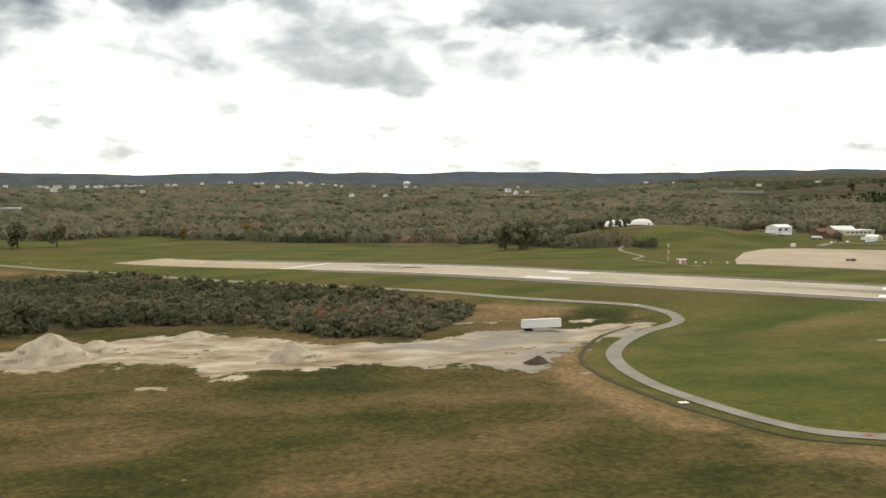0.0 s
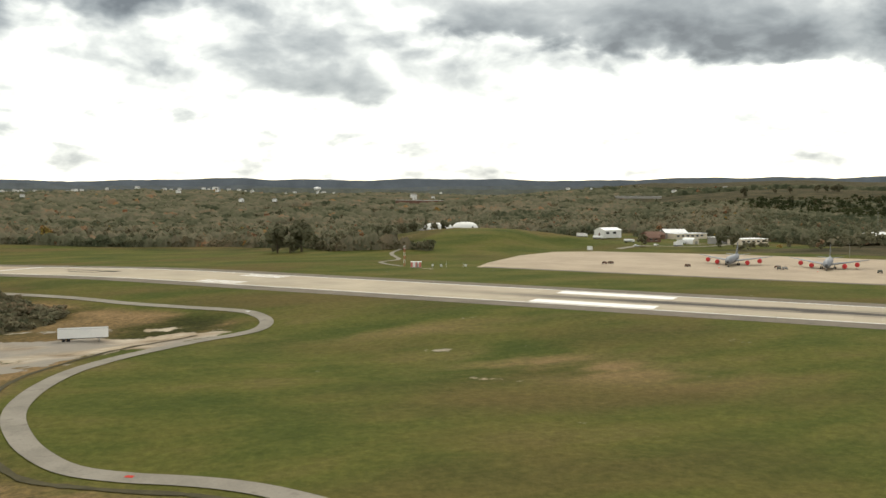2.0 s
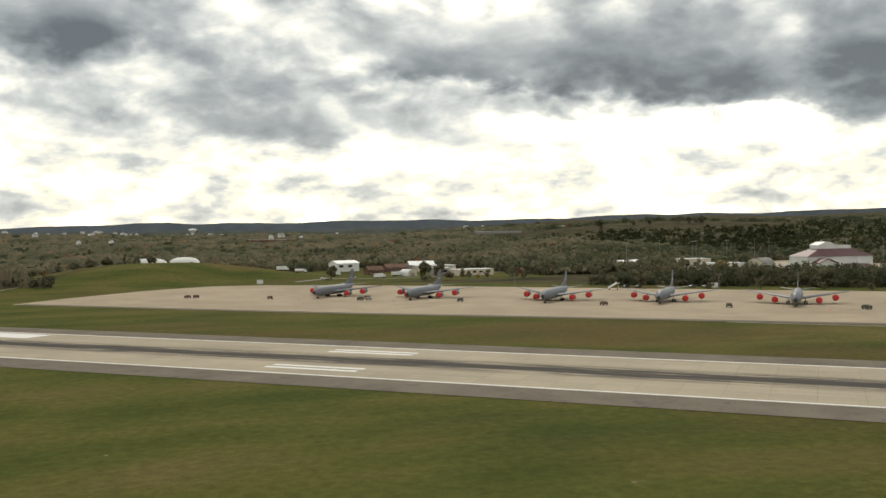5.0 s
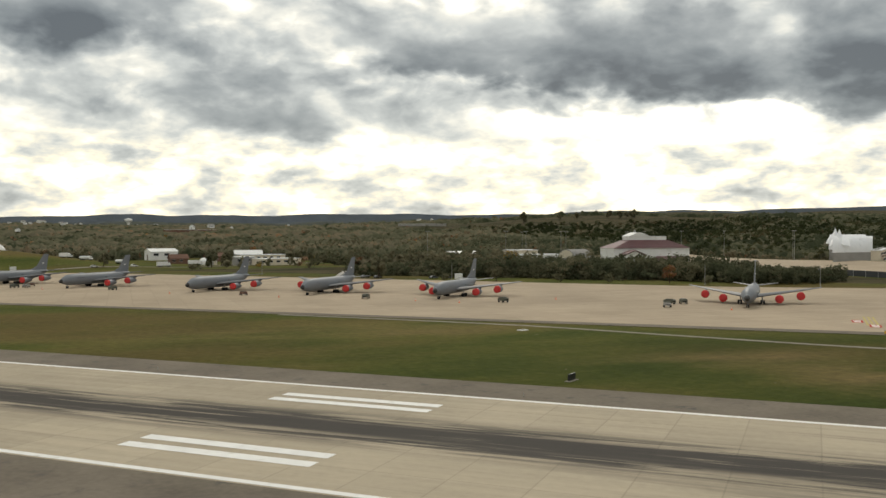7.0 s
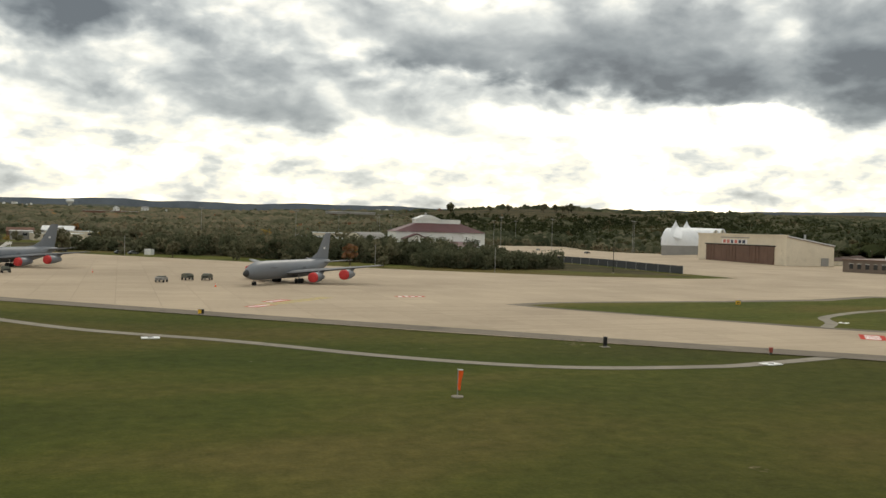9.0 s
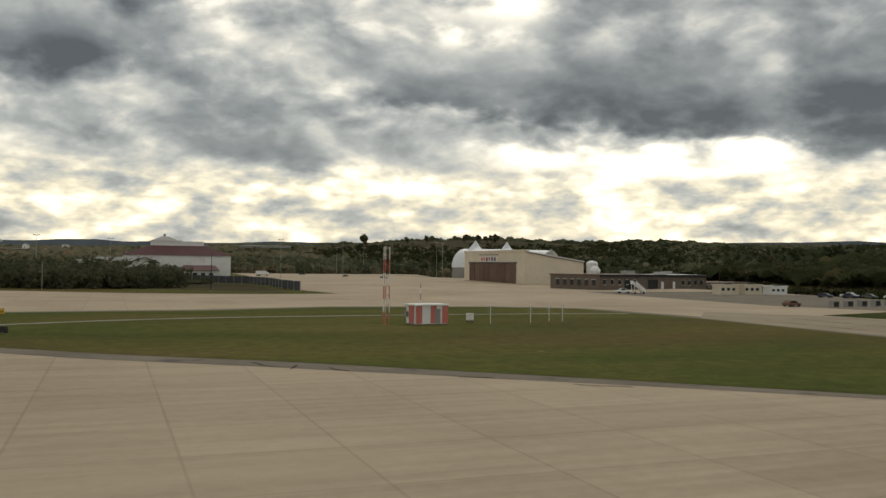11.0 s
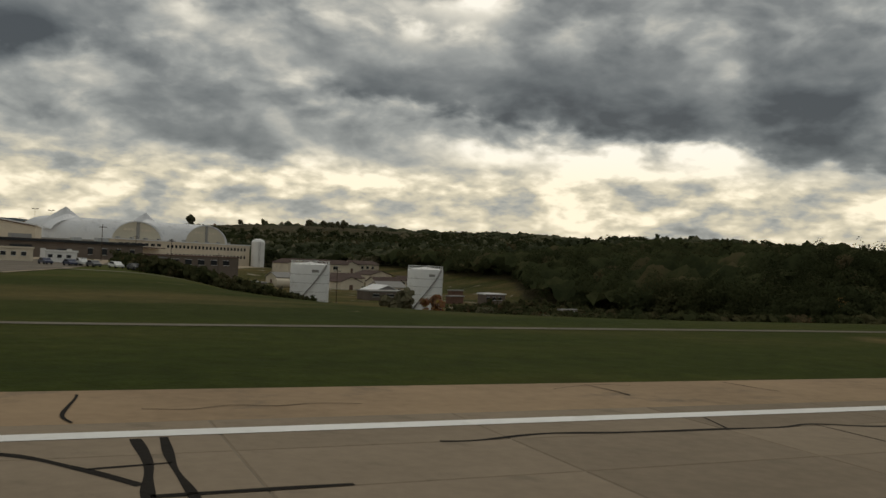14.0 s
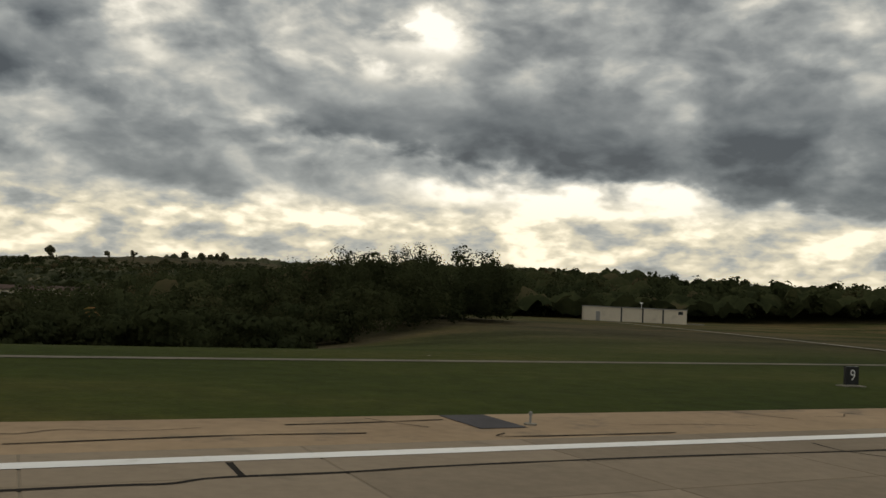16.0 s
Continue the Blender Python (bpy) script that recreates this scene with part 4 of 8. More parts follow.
def is_wood(x, y):
    fields = (rolling(x, y, 0.9) > 0.95) & (np.hypot(x - 300, y) > 480) & (x < 320)
    return (woods_amount(x, y) > 0.5) & ~fields


def hashed(i, j, k):
    """Even random numbers from whole ones."""
    q = np.sin(i * 127.1 + j * 311.7 + k * 74.7) * 43758.5453
    return q - np.floor(q)


def crowns(x, y, size):
    """Rounded tree crowns set about one to a square of that size: how high the nearest crown stands over a point, 0 to 1, and three random numbers of its tree."""
    ci, cj = np.floor(x / size), np.floor(y / size)
    best, pick = np.full(x.shape, -9.0), [np.zeros(x.shape) for _ in range(3)]
    for di in (-1, 0, 1):
        for dj in (-1, 0, 1):
            i, j = ci + di, cj + dj
            px, py = (i + 0.12 + 0.76 * hashed(i, j, 1)) * size, (j + 0.12 + 0.76 * hashed(i, j, 2)) * size
            tall, wide = 0.55 + 0.45 * hashed(i, j, 3), size * (0.52 + 0.30 * hashed(i, j, 4))
            d2 = ((x - px) ** 2 + (y - py) ** 2) / wide ** 2
            top = tall * np.where(d2 < 1, np.sqrt(np.maximum(1 - 0.86 * d2, 0.0)), 0.374 - 0.5 * (d2 - 1))
            win = top > best
            best = np.where(win, top, best)
            for q in range(3):
                pick[q] = np.where(win, hashed(i, j, 5 + q), pick[q])
    return np.clip(best, 0.12, 1.0), pick


def build_canopy():
    """The closed canopy of the woods beyond the field: rounded crowns in rings that widen with distance."""
    rows, cols = 560, 960
    r_ = 330 * 1.0029 ** np.arange(rows)
    p = np.radians(np.linspace(-50, 70, cols))
    x, y = 300 + np.outer(r_, np.sin(p)), np.outer(r_, np.cos(p))
    in_wood = is_wood(x.ravel(), y.ravel()).reshape(x.shape) & ~((x < 70) & (y < 300)) & ~((x > 585) & (y < 315)) & ~((x > 296) & (x < 446) & (y < 262))
    near, a_ = crowns(x, y, 4.4)
    far, b_ = crowns(x + 7, y - 3, 9.5)
    away = np.broadcast_to(sst((r_[:, None] - 620) / 160), x.shape) > 0.5
    dome, t0, t1, t2 = np.where(away, far, near), np.where(away, b_[0], a_[0]), np.where(away, b_[1], a_[1]), np.where(away, b_[2], a_[2])
    lump = rng.normal(0, 1, x.shape)
    soft = np.abs(np.sin(x * 1.7) * np.sin(y * 1.3))
    brush = sst((rolling(x + 90, y, 0.33) - 0.25) / 0.5)
    brush = np.maximum(brush, bump2(x, y, 690, 690, 190, 170))
    tall = (5.6 + 1.2 * rolling(x, y, 0.25) * 0.6 + np.clip((r_[:, None] - 450) / 600, 0, 1) * 1.6) * (1 - 0.62 * brush)
    edge = np.where((UV(x, y)[1] < 1300) & (x > 230), 0.7, 1.0)
    z = terrain(x.ravel(), y.ravel()).reshape(x.shape) + np.where(in_wood, tall * edge * dome + (0.40 + 0.25 * soft) * lump * np.where(away, 1.3, 1.0), -0.6)
    # shade in the gaps between crowns is painted into tone; it also falls eastwards
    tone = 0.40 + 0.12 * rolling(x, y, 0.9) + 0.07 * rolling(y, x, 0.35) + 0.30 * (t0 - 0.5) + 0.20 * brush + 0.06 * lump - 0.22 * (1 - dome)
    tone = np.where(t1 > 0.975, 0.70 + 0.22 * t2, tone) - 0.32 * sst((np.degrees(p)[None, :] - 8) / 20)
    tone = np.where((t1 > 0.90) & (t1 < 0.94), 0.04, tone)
    me = bpy.data.meshes.new("woods_canopy")
    me.vertices.add(x.size)
    me.vertices.foreach_set("co", np.stack([x, y, z], -1).astype(np.float32).ravel())
    idx = np.arange(rows * cols).reshape(rows, cols)
    some = in_wood[:-1, :-1] | in_wood[1:, :-1] | in_wood[:-1, 1:] | in_wood[1:, 1:]
    quads = np.stack([idx[:-1, :-1], idx[1:, :-1], idx[1:, 1:], idx[:-1, 1:]], -1)[some]
    me.loops.add(quads.size)
    me.loops.foreach_set("vertex_index", quads.astype(np.int32).ravel())
    me.polygons.add(len(quads))
    me.polygons.foreach_set("loop_start", np.arange(0, quads.size, 4, dtype=np.int32))
    me.update()
    me.shade_smooth()
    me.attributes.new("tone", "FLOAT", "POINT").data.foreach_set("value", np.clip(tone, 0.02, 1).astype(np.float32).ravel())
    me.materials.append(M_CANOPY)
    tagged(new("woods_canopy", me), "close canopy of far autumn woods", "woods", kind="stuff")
    # bushes and small trees along the edges of the woods
    inner = np.zeros_like(in_wood)
    inner[1:-1, 1:-1] = in_wood[1:-1, 1:-1] & ~(in_wood[:-2, 1:-1] & in_wood[2:, 1:-1] & in_wood[1:-1, :-2] & in_wood[1:-1, 2:])
    ex, ey = x[inner], y[inner]
    pick = np.argsort(np.hypot(ex - 150, ey) + rng.uniform(0, 500, len(ex)))[:3600]
    ex, ey = ex[pick], ey[pick]
    wood("woods_fringe", ex, ey, rng.uniform(2.0, 4.6, len(ex)), rng.uniform(1.2, 2.2, len(ex)), 44, 0.24, "bushes and small trees at the edge of the woods", low=0.02)


build_canopy()
# scrub in the hollow
x, y = scatter(4600, -80, 60, 150, 290, lambda x, y: is_wood(x, y) & (hollow(x, y) > 0.2))
tone = np.clip(0.30 + 0.16 * np.sin(x / 13) * np.sin(y / 9) + rng.normal(0, 0.13, len(x)) + 0.20 * sst((x - 5) / 40), 0.02, 0.84)
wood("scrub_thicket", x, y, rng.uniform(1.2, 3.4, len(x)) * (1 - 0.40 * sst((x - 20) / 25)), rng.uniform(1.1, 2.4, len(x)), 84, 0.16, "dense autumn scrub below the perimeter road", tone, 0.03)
# the woods round the field
x, y = scatter(7000, -260, 520, 235, 640, lambda x, y: is_wood(x, y) & (y > 300 - 0.9 * (x > 330) * (x - 330)) & (UV(x, y)[1] > 480))
near_edge = (UV(x, y)[1] < 1300) & (x > 230)
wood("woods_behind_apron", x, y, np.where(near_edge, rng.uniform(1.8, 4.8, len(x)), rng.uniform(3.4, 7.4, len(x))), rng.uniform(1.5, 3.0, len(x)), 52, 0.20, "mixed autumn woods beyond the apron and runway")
x, y = scatter(5200, 560, 1150, 50, 760, lambda x, y: is_wood(x, y) & ~((x < 760) & (y < 300)))
xc, yc = scatter(3000, 596, 760, 48, 300, is_wood)
x, y = np.concatenate([x, xc]), np.concatenate([y, yc])
close = np.arange(len(x)) >= len(x) - len(xc)
h = rng.uniform(4.2, 8.0, len(x)) * (0.38 + 0.62 * sst((y - 52) / 45)) * (1 + 0.28 * bump2(x, y, 662, 122, 24, 34) + 0.3 * sst((x - 735) / 40) * (y < 270))
dull = np.clip(autumn(len(x), x, y) - 0.10, 0.02, 0.66)
wood("woods_east", x[~close], y[~close], h[~close], rng.uniform(2.4, 4.2, (~close).sum()), 64, 0.16, "dark dense woods on the slope east of the field", dull[~close], leaf=M_LEAF)
front = close & (y < 112) & (x < 712)
close = close & ~front & (rng.uniform(0, 1, len(x)) < 0.42)
wood("woods_east_edge", x[close], y[close], h[close] * 1.1, rng.uniform(2.0, 3.4, close.sum()), 280, 0.062, "dark dense woods behind the edge of the field", dull[close], 0.08, M_LEAF)
wood("woods_east_front", x[front], y[front], h[front] * 1.1, rng.uniform(2.0, 3.6, front.sum()), 1000, 0.048, "dark dense woods at the edge of the field", dull[front], 0.08, M_LEAF)


def build_east_canopy():
    """The closed dark crowns of the near eastern woods."""
    gx, gy = np.meshgrid(np.arange(594, 905, 1.05), np.arange(46, 330, 1.05))
    x, y = gx + rng.normal(0, 0.18, gx.shape), gy + rng.normal(0, 0.18, gx.shape)
    inside = is_wood(x.ravel(), y.ravel()).reshape(x.shape) & ~((x > 760) & (y < 120)) & ~((x < 712) & (y < 108))
    dome, pick = crowns(x, y, 6.2)
    tall = (6.0 + 0.8 * rolling(x, y, 0.3)) * (0.34 + 0.66 * sst((y - 50) / 50)) * (1 + 0.28 * bump2(x, y, 662, 122, 24, 34) + 0.3 * sst((x - 735) / 40) * (y < 270))
    lump = rng.normal(0, 1, x.shape)
    z = terrain(x.ravel(), y.ravel()).reshape(x.shape) + np.where(inside, tall * dome + 0.26 * lump, -0.6)
    # tone is lowered where crowns meet, putting the shade there into the colour
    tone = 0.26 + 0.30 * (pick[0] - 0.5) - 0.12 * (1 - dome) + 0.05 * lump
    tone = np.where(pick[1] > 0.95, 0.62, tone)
    me = bpy.data.meshes.new("woods_canopy")
    me.vertices.add(x.size)
    me.vertices.foreach_set("co", np.stack([x, y, z], -1).astype(np.float32).ravel())
    idx = np.arange(x.size).reshape(x.shape)
    some = inside[:-1, :-1] & inside[1:, :-1] & inside[:-1, 1:] & inside[1:, 1:]
    quads = np.stack([idx[:-1, :-1], idx[:-1, 1:], idx[1:, 1:], idx[1:, :-1]], -1)[some]
    me.loops.add(quads.size)
    me.loops.foreach_set("vertex_index", quads.astype(np.int32).ravel())
    me.polygons.add(len(quads))
    me.polygons.foreach_set("loop_start", np.arange(0, quads.size, 4, dtype=np.int32))
    me.update()
    me.shade_smooth()
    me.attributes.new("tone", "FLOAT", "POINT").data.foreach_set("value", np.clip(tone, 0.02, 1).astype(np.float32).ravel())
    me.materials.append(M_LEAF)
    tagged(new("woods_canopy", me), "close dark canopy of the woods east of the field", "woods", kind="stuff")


build_east_canopy()
# low scrub on the bank above the dip
x, y = scatter(2600, 562, 615, 46, 128, lambda x, y: (x - 552 > 0.29 * y + 2 * np.sin(y / 4)) & (x < np.maximum(552 + 0.43 * y, 602 + 0.177 * (y - 50)) + 2))
x2, y2 = scatter(900, 541, 564, 108, 158, lambda x, y: x + 0.25 * (y - 108) < 565)
x3, y3 = scatter(500, 590, 626, 84, 150, lambda x, y: x > 560 + 0.29 * y)
x, y = np.concatenate([x, x2, x3]), np.concatenate([y, y2, y3])
wood("scrub_bank", x, y, rng.uniform(0.9, 2.4, len(x)) * (0.30 + 0.70 * sst((y - 54) / 30)), rng.uniform(0.7, 1.4, len(x)), 70, 0.19, "dull brown scrub on the bank above the dip", np.clip(0.40 + rng.normal(0, 0.14, len(x)), 0.02, 0.9), 0.03, M_LEAF)
x, y = scatter(3300, 300, 440, 130, 300, lambda x, y: (UV(x, y)[1] > 1052 + 12 * np.sin(UV(x, y)[0] / 31)) & (UV(x, y)[1] < 1330) & (UV(x, y)[0] > 1470) & (UV(x, y)[0] < 2165))
x2, y2 = scatter(420, 396, 434, 160, 196, lambda x, y: ((x - 413) / 17) ** 2 + ((y - 177) / 9) ** 2 < 1)
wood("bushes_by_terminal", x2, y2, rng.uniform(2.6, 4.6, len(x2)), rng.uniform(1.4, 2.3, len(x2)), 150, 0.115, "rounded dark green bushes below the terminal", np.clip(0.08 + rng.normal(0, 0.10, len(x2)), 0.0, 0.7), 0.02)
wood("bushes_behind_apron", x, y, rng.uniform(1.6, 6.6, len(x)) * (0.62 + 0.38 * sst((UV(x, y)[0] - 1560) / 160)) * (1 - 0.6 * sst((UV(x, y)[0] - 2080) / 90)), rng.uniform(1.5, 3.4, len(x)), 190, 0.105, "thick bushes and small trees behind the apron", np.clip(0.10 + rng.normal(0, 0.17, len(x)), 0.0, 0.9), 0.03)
# far woods, thinner and in larger clumps with distance
n = 4000
p, r_ = rng.uniform(radians(-34), radians(68), n), 480 + 1300 * rng.uniform(0, 1, n) ** 1.25
x, y = 300 + r_ * np.sin(p), r_ * np.cos(p)
k = is_wood(x, y) & ~((x > -260) & (x < 1150) & (y < 640))
x, y, r_ = x[k], y[k], r_[k]
grow = 1 + r_ / 1600
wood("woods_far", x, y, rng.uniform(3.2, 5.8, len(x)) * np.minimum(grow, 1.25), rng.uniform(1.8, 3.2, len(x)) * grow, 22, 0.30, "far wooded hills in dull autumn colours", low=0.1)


def make_tree(name, h, r, seed, tone, label, leaves=420, bare=0.25):
    """A tapered trunk with limbs, and a crown of leaf clumps with gaps."""
    g = random.Random(seed)
    tree = new(name)
    form = Form()
    form.cyl((0, 0, -0.3), (0, 0, h * 0.35), h * 0.032, h * 0.022, 8)
    form.cyl((0, 0, h * 0.35), (r * 0.08, 0, h * 0.85), h * 0.022, h * 0.006, 7)
    part("trunk", form, M_BARK, tree)
    for i in range(6):
        t = 2 * math.pi * (i + g.random()) / 6
        z0 = h * g.uniform(0.25, 0.5)
        part("limb", Form().cyl((0, 0, z0), (r * 0.7 * math.cos(t), r * 0.7 * math.sin(t), z0 + h * g.uniform(0.15, 0.32)), h * 0.012, h * 0.004, 6), M_BARK, tree)
    co = leaf_cloud(np.zeros(1), np.zeros(1), np.zeros(1), np.array([h]), np.array([r]), leaves, 0.13, lobes=11, low=bare)
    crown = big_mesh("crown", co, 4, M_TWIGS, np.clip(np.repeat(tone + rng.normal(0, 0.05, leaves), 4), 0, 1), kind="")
    crown.parent = tree
    return tagged(tree, label, "tree")


TREES = [make_tree("broadleaf_tree", 7.0, 3.1, 1, 0.26, "dark green broadleaf tree with a dense round crown", 900, 0.08),
         make_tree("broadleaf_tree", 5.2, 2.3, 2, 0.36, "green broadleaf tree with a full crown", 700, 0.12),
         make_tree("autumn_tree", 4.2, 1.9, 3, 0.84, "rust-red autumn tree with a small crown", 360, 0.15),
         make_tree("slender_tree", 6.2, 1.4, 4, 0.20, "tall narrow dark green tree", 340, 0.15),
         make_tree("autumn_tree", 4.8, 2.2, 5, 0.97, "yellow autumn tree with a full crown", 400, 0.15),
         make_tree("bush", 2.2, 1.5, 6, 0.30, "dull green bush on rough grass", 260, 0.02)]
stand = [(0, 112, 331), (0, 108, 336), (0, 117, 337), (1, 134, 334), (0, 176, 398), (1, 170, 394), (0, 164, 396), (3, 158, 392), (3, 183, 402), (1, 188, 404), (2, 152, 398), (0, 194, 408), (1, 147, 402),
         (1, 256, 330), (1, 335, 340), (0, 292, 328), (1, 297, 326), (5, 302, 325), (5, 308, 323), (2, 574.5, 101), (5, 578, 96), (1, 571, 104), (5, 592, 104), (5, 595, 84), (5, 586, 110), (4, 616, 78),
         (5, 21, 172), (1, -45, 178), (0, -60, 178), (0, -38, 183), (1, -28, 180), (4, -42, 168), (1, -15, 184), (5, -10, 180),
         (0, -122, 372), (0, -104, 392), (4, -95, 402), (0, -84, 398), (1, -70, 405), (4, -20, 450), (1, -135, 362), (4, 10, 470), (4, -150, 440),
         (0, 638, 804), (1, 684, 815), (1, 706, 818), (1, 752, 832), (0, 768, 838), (1, 776, 836), (1, 784, 838), (0, 790, 842),
         (5, 389, 174), (2, 384, 182), (5, 372, 190), (5, 362, 197), (1, 350, 207), (5, 340, 216), (1, 326, 230)]
used = set()
for i, (kind_, x, y) in enumerate(stand):
    src = TREES[kind_]
    s = (0.8 + 0.4 * ((i * 37) % 11) / 11) * (1.6 if y > 790 else 1.7 if y > 325 and x < 140 else 1.0)
    m = pose(x, y, ground_z(x, y), 0, 0, (i * 83) % 360) @ Matrix.Diagonal((s, s, s * (0.9 + 0.2 * ((i * 13) % 7) / 7), 1))
    if kind_ not in used:
        used.add(kind_)
        src.matrix_world = pose(x, y, ground_z(x, y), 0, 0, (i * 83) % 360)
    else:
        copy_thing(src, m)


# ---- parked tanker aircraft ----
def wing_form(le, span_sign, y0, y1, root, tip, z0, z1, thick):
    """A tapered swept surface between two spanwise stations: le and chords give the leading edge and chord at each."""
    form, rings = Form(), []
    for y, x_le, ch, z in ((y0, le[0], root, z0), (y1, le[1], tip, z1)):
        t = thick * ch
        prof = ((0, 0), (-0.08, 0.42), (-0.30, 0.60), (-0.65, 0.36), (-1, 0.02), (-1, -0.02), (-0.65, -0.22), (-0.30, -0.36), (-0.08, -0.28))
        rings.append([(x_le + px * ch, span_sign * y, z + pz * t) for px, pz in prof])
    return form.rings(rings)


def wheel(x, y, r, w):
    return Form().cyl((x, y - w / 2, r), (x, y + w / 2, r), r, n=14)


def make_tanker():
    t = thing("tanker_aircraft", "grey four-engined tanker aircraft with red engine covers, parked on the apron", "aircraft", 0, 0, z=0.05, group="tankers parked on the apron")
    # fuselage: nose tip at +4.3, tail cone at -35; centre line 3.75 up
    prof = [(3.1, 0.80, 2.95), (2.2, 1.25, 3.1), (0.6, 1.78, 3.30), (-1.5, 2.04, 3.42), (-5, 2.12, 3.45), (-20, 2.12, 3.45), (-25, 2.0, 3.60), (-29, 1.58, 4.05), (-32.5, 0.95, 4.6), (-35, 0.28, 5.05)]
    ring = lambda x, r, z: [(x, r * math.cos(2 * math.pi * i / 20), z + r * 1.08 * math.sin(2 * math.pi * i / 20)) for i in range(20)]
    part("fuselage", Form().rings([ring(*p) for p in prof]), M_GREYPLANE, t, k=K, smooth=True)
    part("radome", Form().rings([ring(4.3, 0.06, 2.85), ring(4.1, 0.37, 2.87), ring(3.6, 0.66, 2.91), ring(3.12, 0.81, 2.95)]), M_RADOME, t, "black nose radome", K, True)
    glass = []
    for q in range(6):
        a0, a1 = -1.15 + 2.3 * q / 6 + 0.03, -1.15 + 2.3 * (q + 1) / 6 - 0.03
        glass.append([(x + 0.25 - 0.55 * abs(a_) ** 2, r * math.sin(a_), z) for x, r, z, a_ in ((2.12, 1.20, 3.80, a0), (2.12, 1.20, 3.80, a1), (1.72, 1.16, 4.38, a1), (1.72, 1.16, 4.38, a0))])
    for g4 in glass:
        part("cockpit_window", Form().rings([g4, [(x - 0.25, y * 0.9, z - 0.05) for x, y, z in g4]]), M_DARK, t, "dark cockpit pane", K)
    for s in (-1, 1):
        part("cargo_door_outline", Form().box(-6.6, -3.6, s * 2.10 - 0.03, s * 2.10 + 0.03, 4.05, 4.12), M_RADOME, t, "dark door seam", K)
        part("insignia", Form().box(-19.4, -18.2, s * 2.12 - 0.02, s * 2.12 + 0.02, 3.55, 4.0), M_WINGGREY, t, "faint darker marking", K)
    for s in (-1, 1):
        part("wing", wing_form((-10.2, -26.0), s, 1.2, 19.9, 10.2, 2.9, 2.45, 4.75, 0.12), M_WINGGREY, t, k=K, smooth=True)
        part("tailplane", wing_form((-29.6, -34.2), s, 0.6, 6.9, 5.0, 2.0, 4.75, 5.5, 0.10), M_WINGGREY, t, k=K, smooth=True)
        for y, dz in ((8.1, 0.0), (14.0, 0.75)):
            le = -10.2 - 15.8 * (y - 1.2) / 18.7
            x0, z0 = le + 3.3, 1.72 + dz
            nac = part("nacelle", Form().turned([(x0, 0.98), (x0 - 0.25, 1.16), (x0 - 1.6, 1.24), (x0 - 3.2, 1.10), (x0 - 4.9, 0.70), (x0 - 5.4, 0.5)], 16, "x", (0, s * y, z0)), M_GREYPLANE, t, k=K, smooth=True)
            part("engine_cover", Form().turned([(x0 + 0.34, 0.35), (x0 + 0.30, 0.85), (x0 + 0.05, 1.18), (x0 - 0.35, 1.24), (x0 - 0.85, 1.27)], 16, "x", (0, s * y, z0)), M_COVER, nac, "bright red cloth intake cover", K, True)
            part("pylon", Form().rings([[(x0 - 1.2, s * y - 0.14, z0 + 1.05), (x0 - 1.2, s * y + 0.14, z0 + 1.05), (x0 - 4.4, s * y + 0.14, z0 + 0.4), (x0 - 4.4, s * y - 0.14, z0 + 0.4)],
                                        [(le - 0.2, s * y - 0.14, z0 + 1.45), (le - 0.2, s * y + 0.14, z0 + 1.45), (le - 2.6, s * y + 0.14, z0 + 1.35), (le - 2.6, s * y - 0.14, z0 + 1.35)]]), M_GREYPLANE, t, k=K)
        leg = part("main_gear", Form().cyl((-14.6, s * 3.3, 0.6), (-14.6, s * 3.1, 2.4), 0.18), M_STEEL, t, k=K)
        for dx in (-0.7, 0.7):
            for dy in (-0.42, 0.42):
                part("wheel", wheel(-14.6 + dx, s * 3.3 + dy, 0.62, 0.36), M_RUBBER, leg, k=K)
        part("flap_fairing", Form().turned([(-17.5, 0.05), (-19.5, 0.28), (-22.5, 0.05)], 8, "x", (0, s * 6.2, 2.9)), M_GREYPLANE, t, k=K)
    fin = Form()
    fin.rings([[(-27.6, -0.18, 5.0), (-26.8, 0, 5.0), (-27.6, 0.18, 5.0), (-33.9, 0.05, 5.0), (-33.9, -0.05, 5.0)],
               [(-32.6, -0.09, 12.2), (-32.2, 0, 12.2), (-32.6, 0.09, 12.2), (-35.3, 0.03, 12.2), (-35.3, -0.03, 12.2)],
               [(-32.9, -0.05, 12.6), (-32.7, 0, 12.6), (-32.9, 0.05, 12.6), (-35.2, 0.02, 12.6), (-35.2, -0.02, 12.6)]])
    fin_ob = part("fin", fin, M_GREYPLANE, t, k=K)
    part("dorsal_fillet", Form().rings([[(-21, -0.05, 5.4), (-21, 0.05, 5.4), (-28, 0.16, 5.2), (-28, -0.16, 5.2)], [(-26, -0.02, 6.1), (-26, 0.02, 6.1), (-28.3, 0.1, 7.2), (-28.3, -0.1, 7.2)]]), M_GREYPLANE, t, k=K)
    for s in (-1, 1):
        part("tail_marking", Form().box(-32.4, -31.5, s * 0.15 - 0.02, s * 0.15 + 0.02, 8.3, 8.8), M_WHITE, fin_ob, "small pale marking", K)
    part("refuelling_boom", Form().cyl((-24.5, 0, 1.75), (-33.0, 0, 3.1), 0.22, 0.16).box(-32.2, -31.2, -1.3, 1.3, 3.05, 3.15), M_GREYPLANE, t, k=K)
    leg = part("nose_gear", Form().cyl((0, 0, 0.4), (0.2, 0, 1.9), 0.14), M_STEEL, t, k=K)
    for s in (-1, 1):
        part("wheel", wheel(0, s * 0.26, 0.45, 0.26), M_RUBBER, leg, k=K)
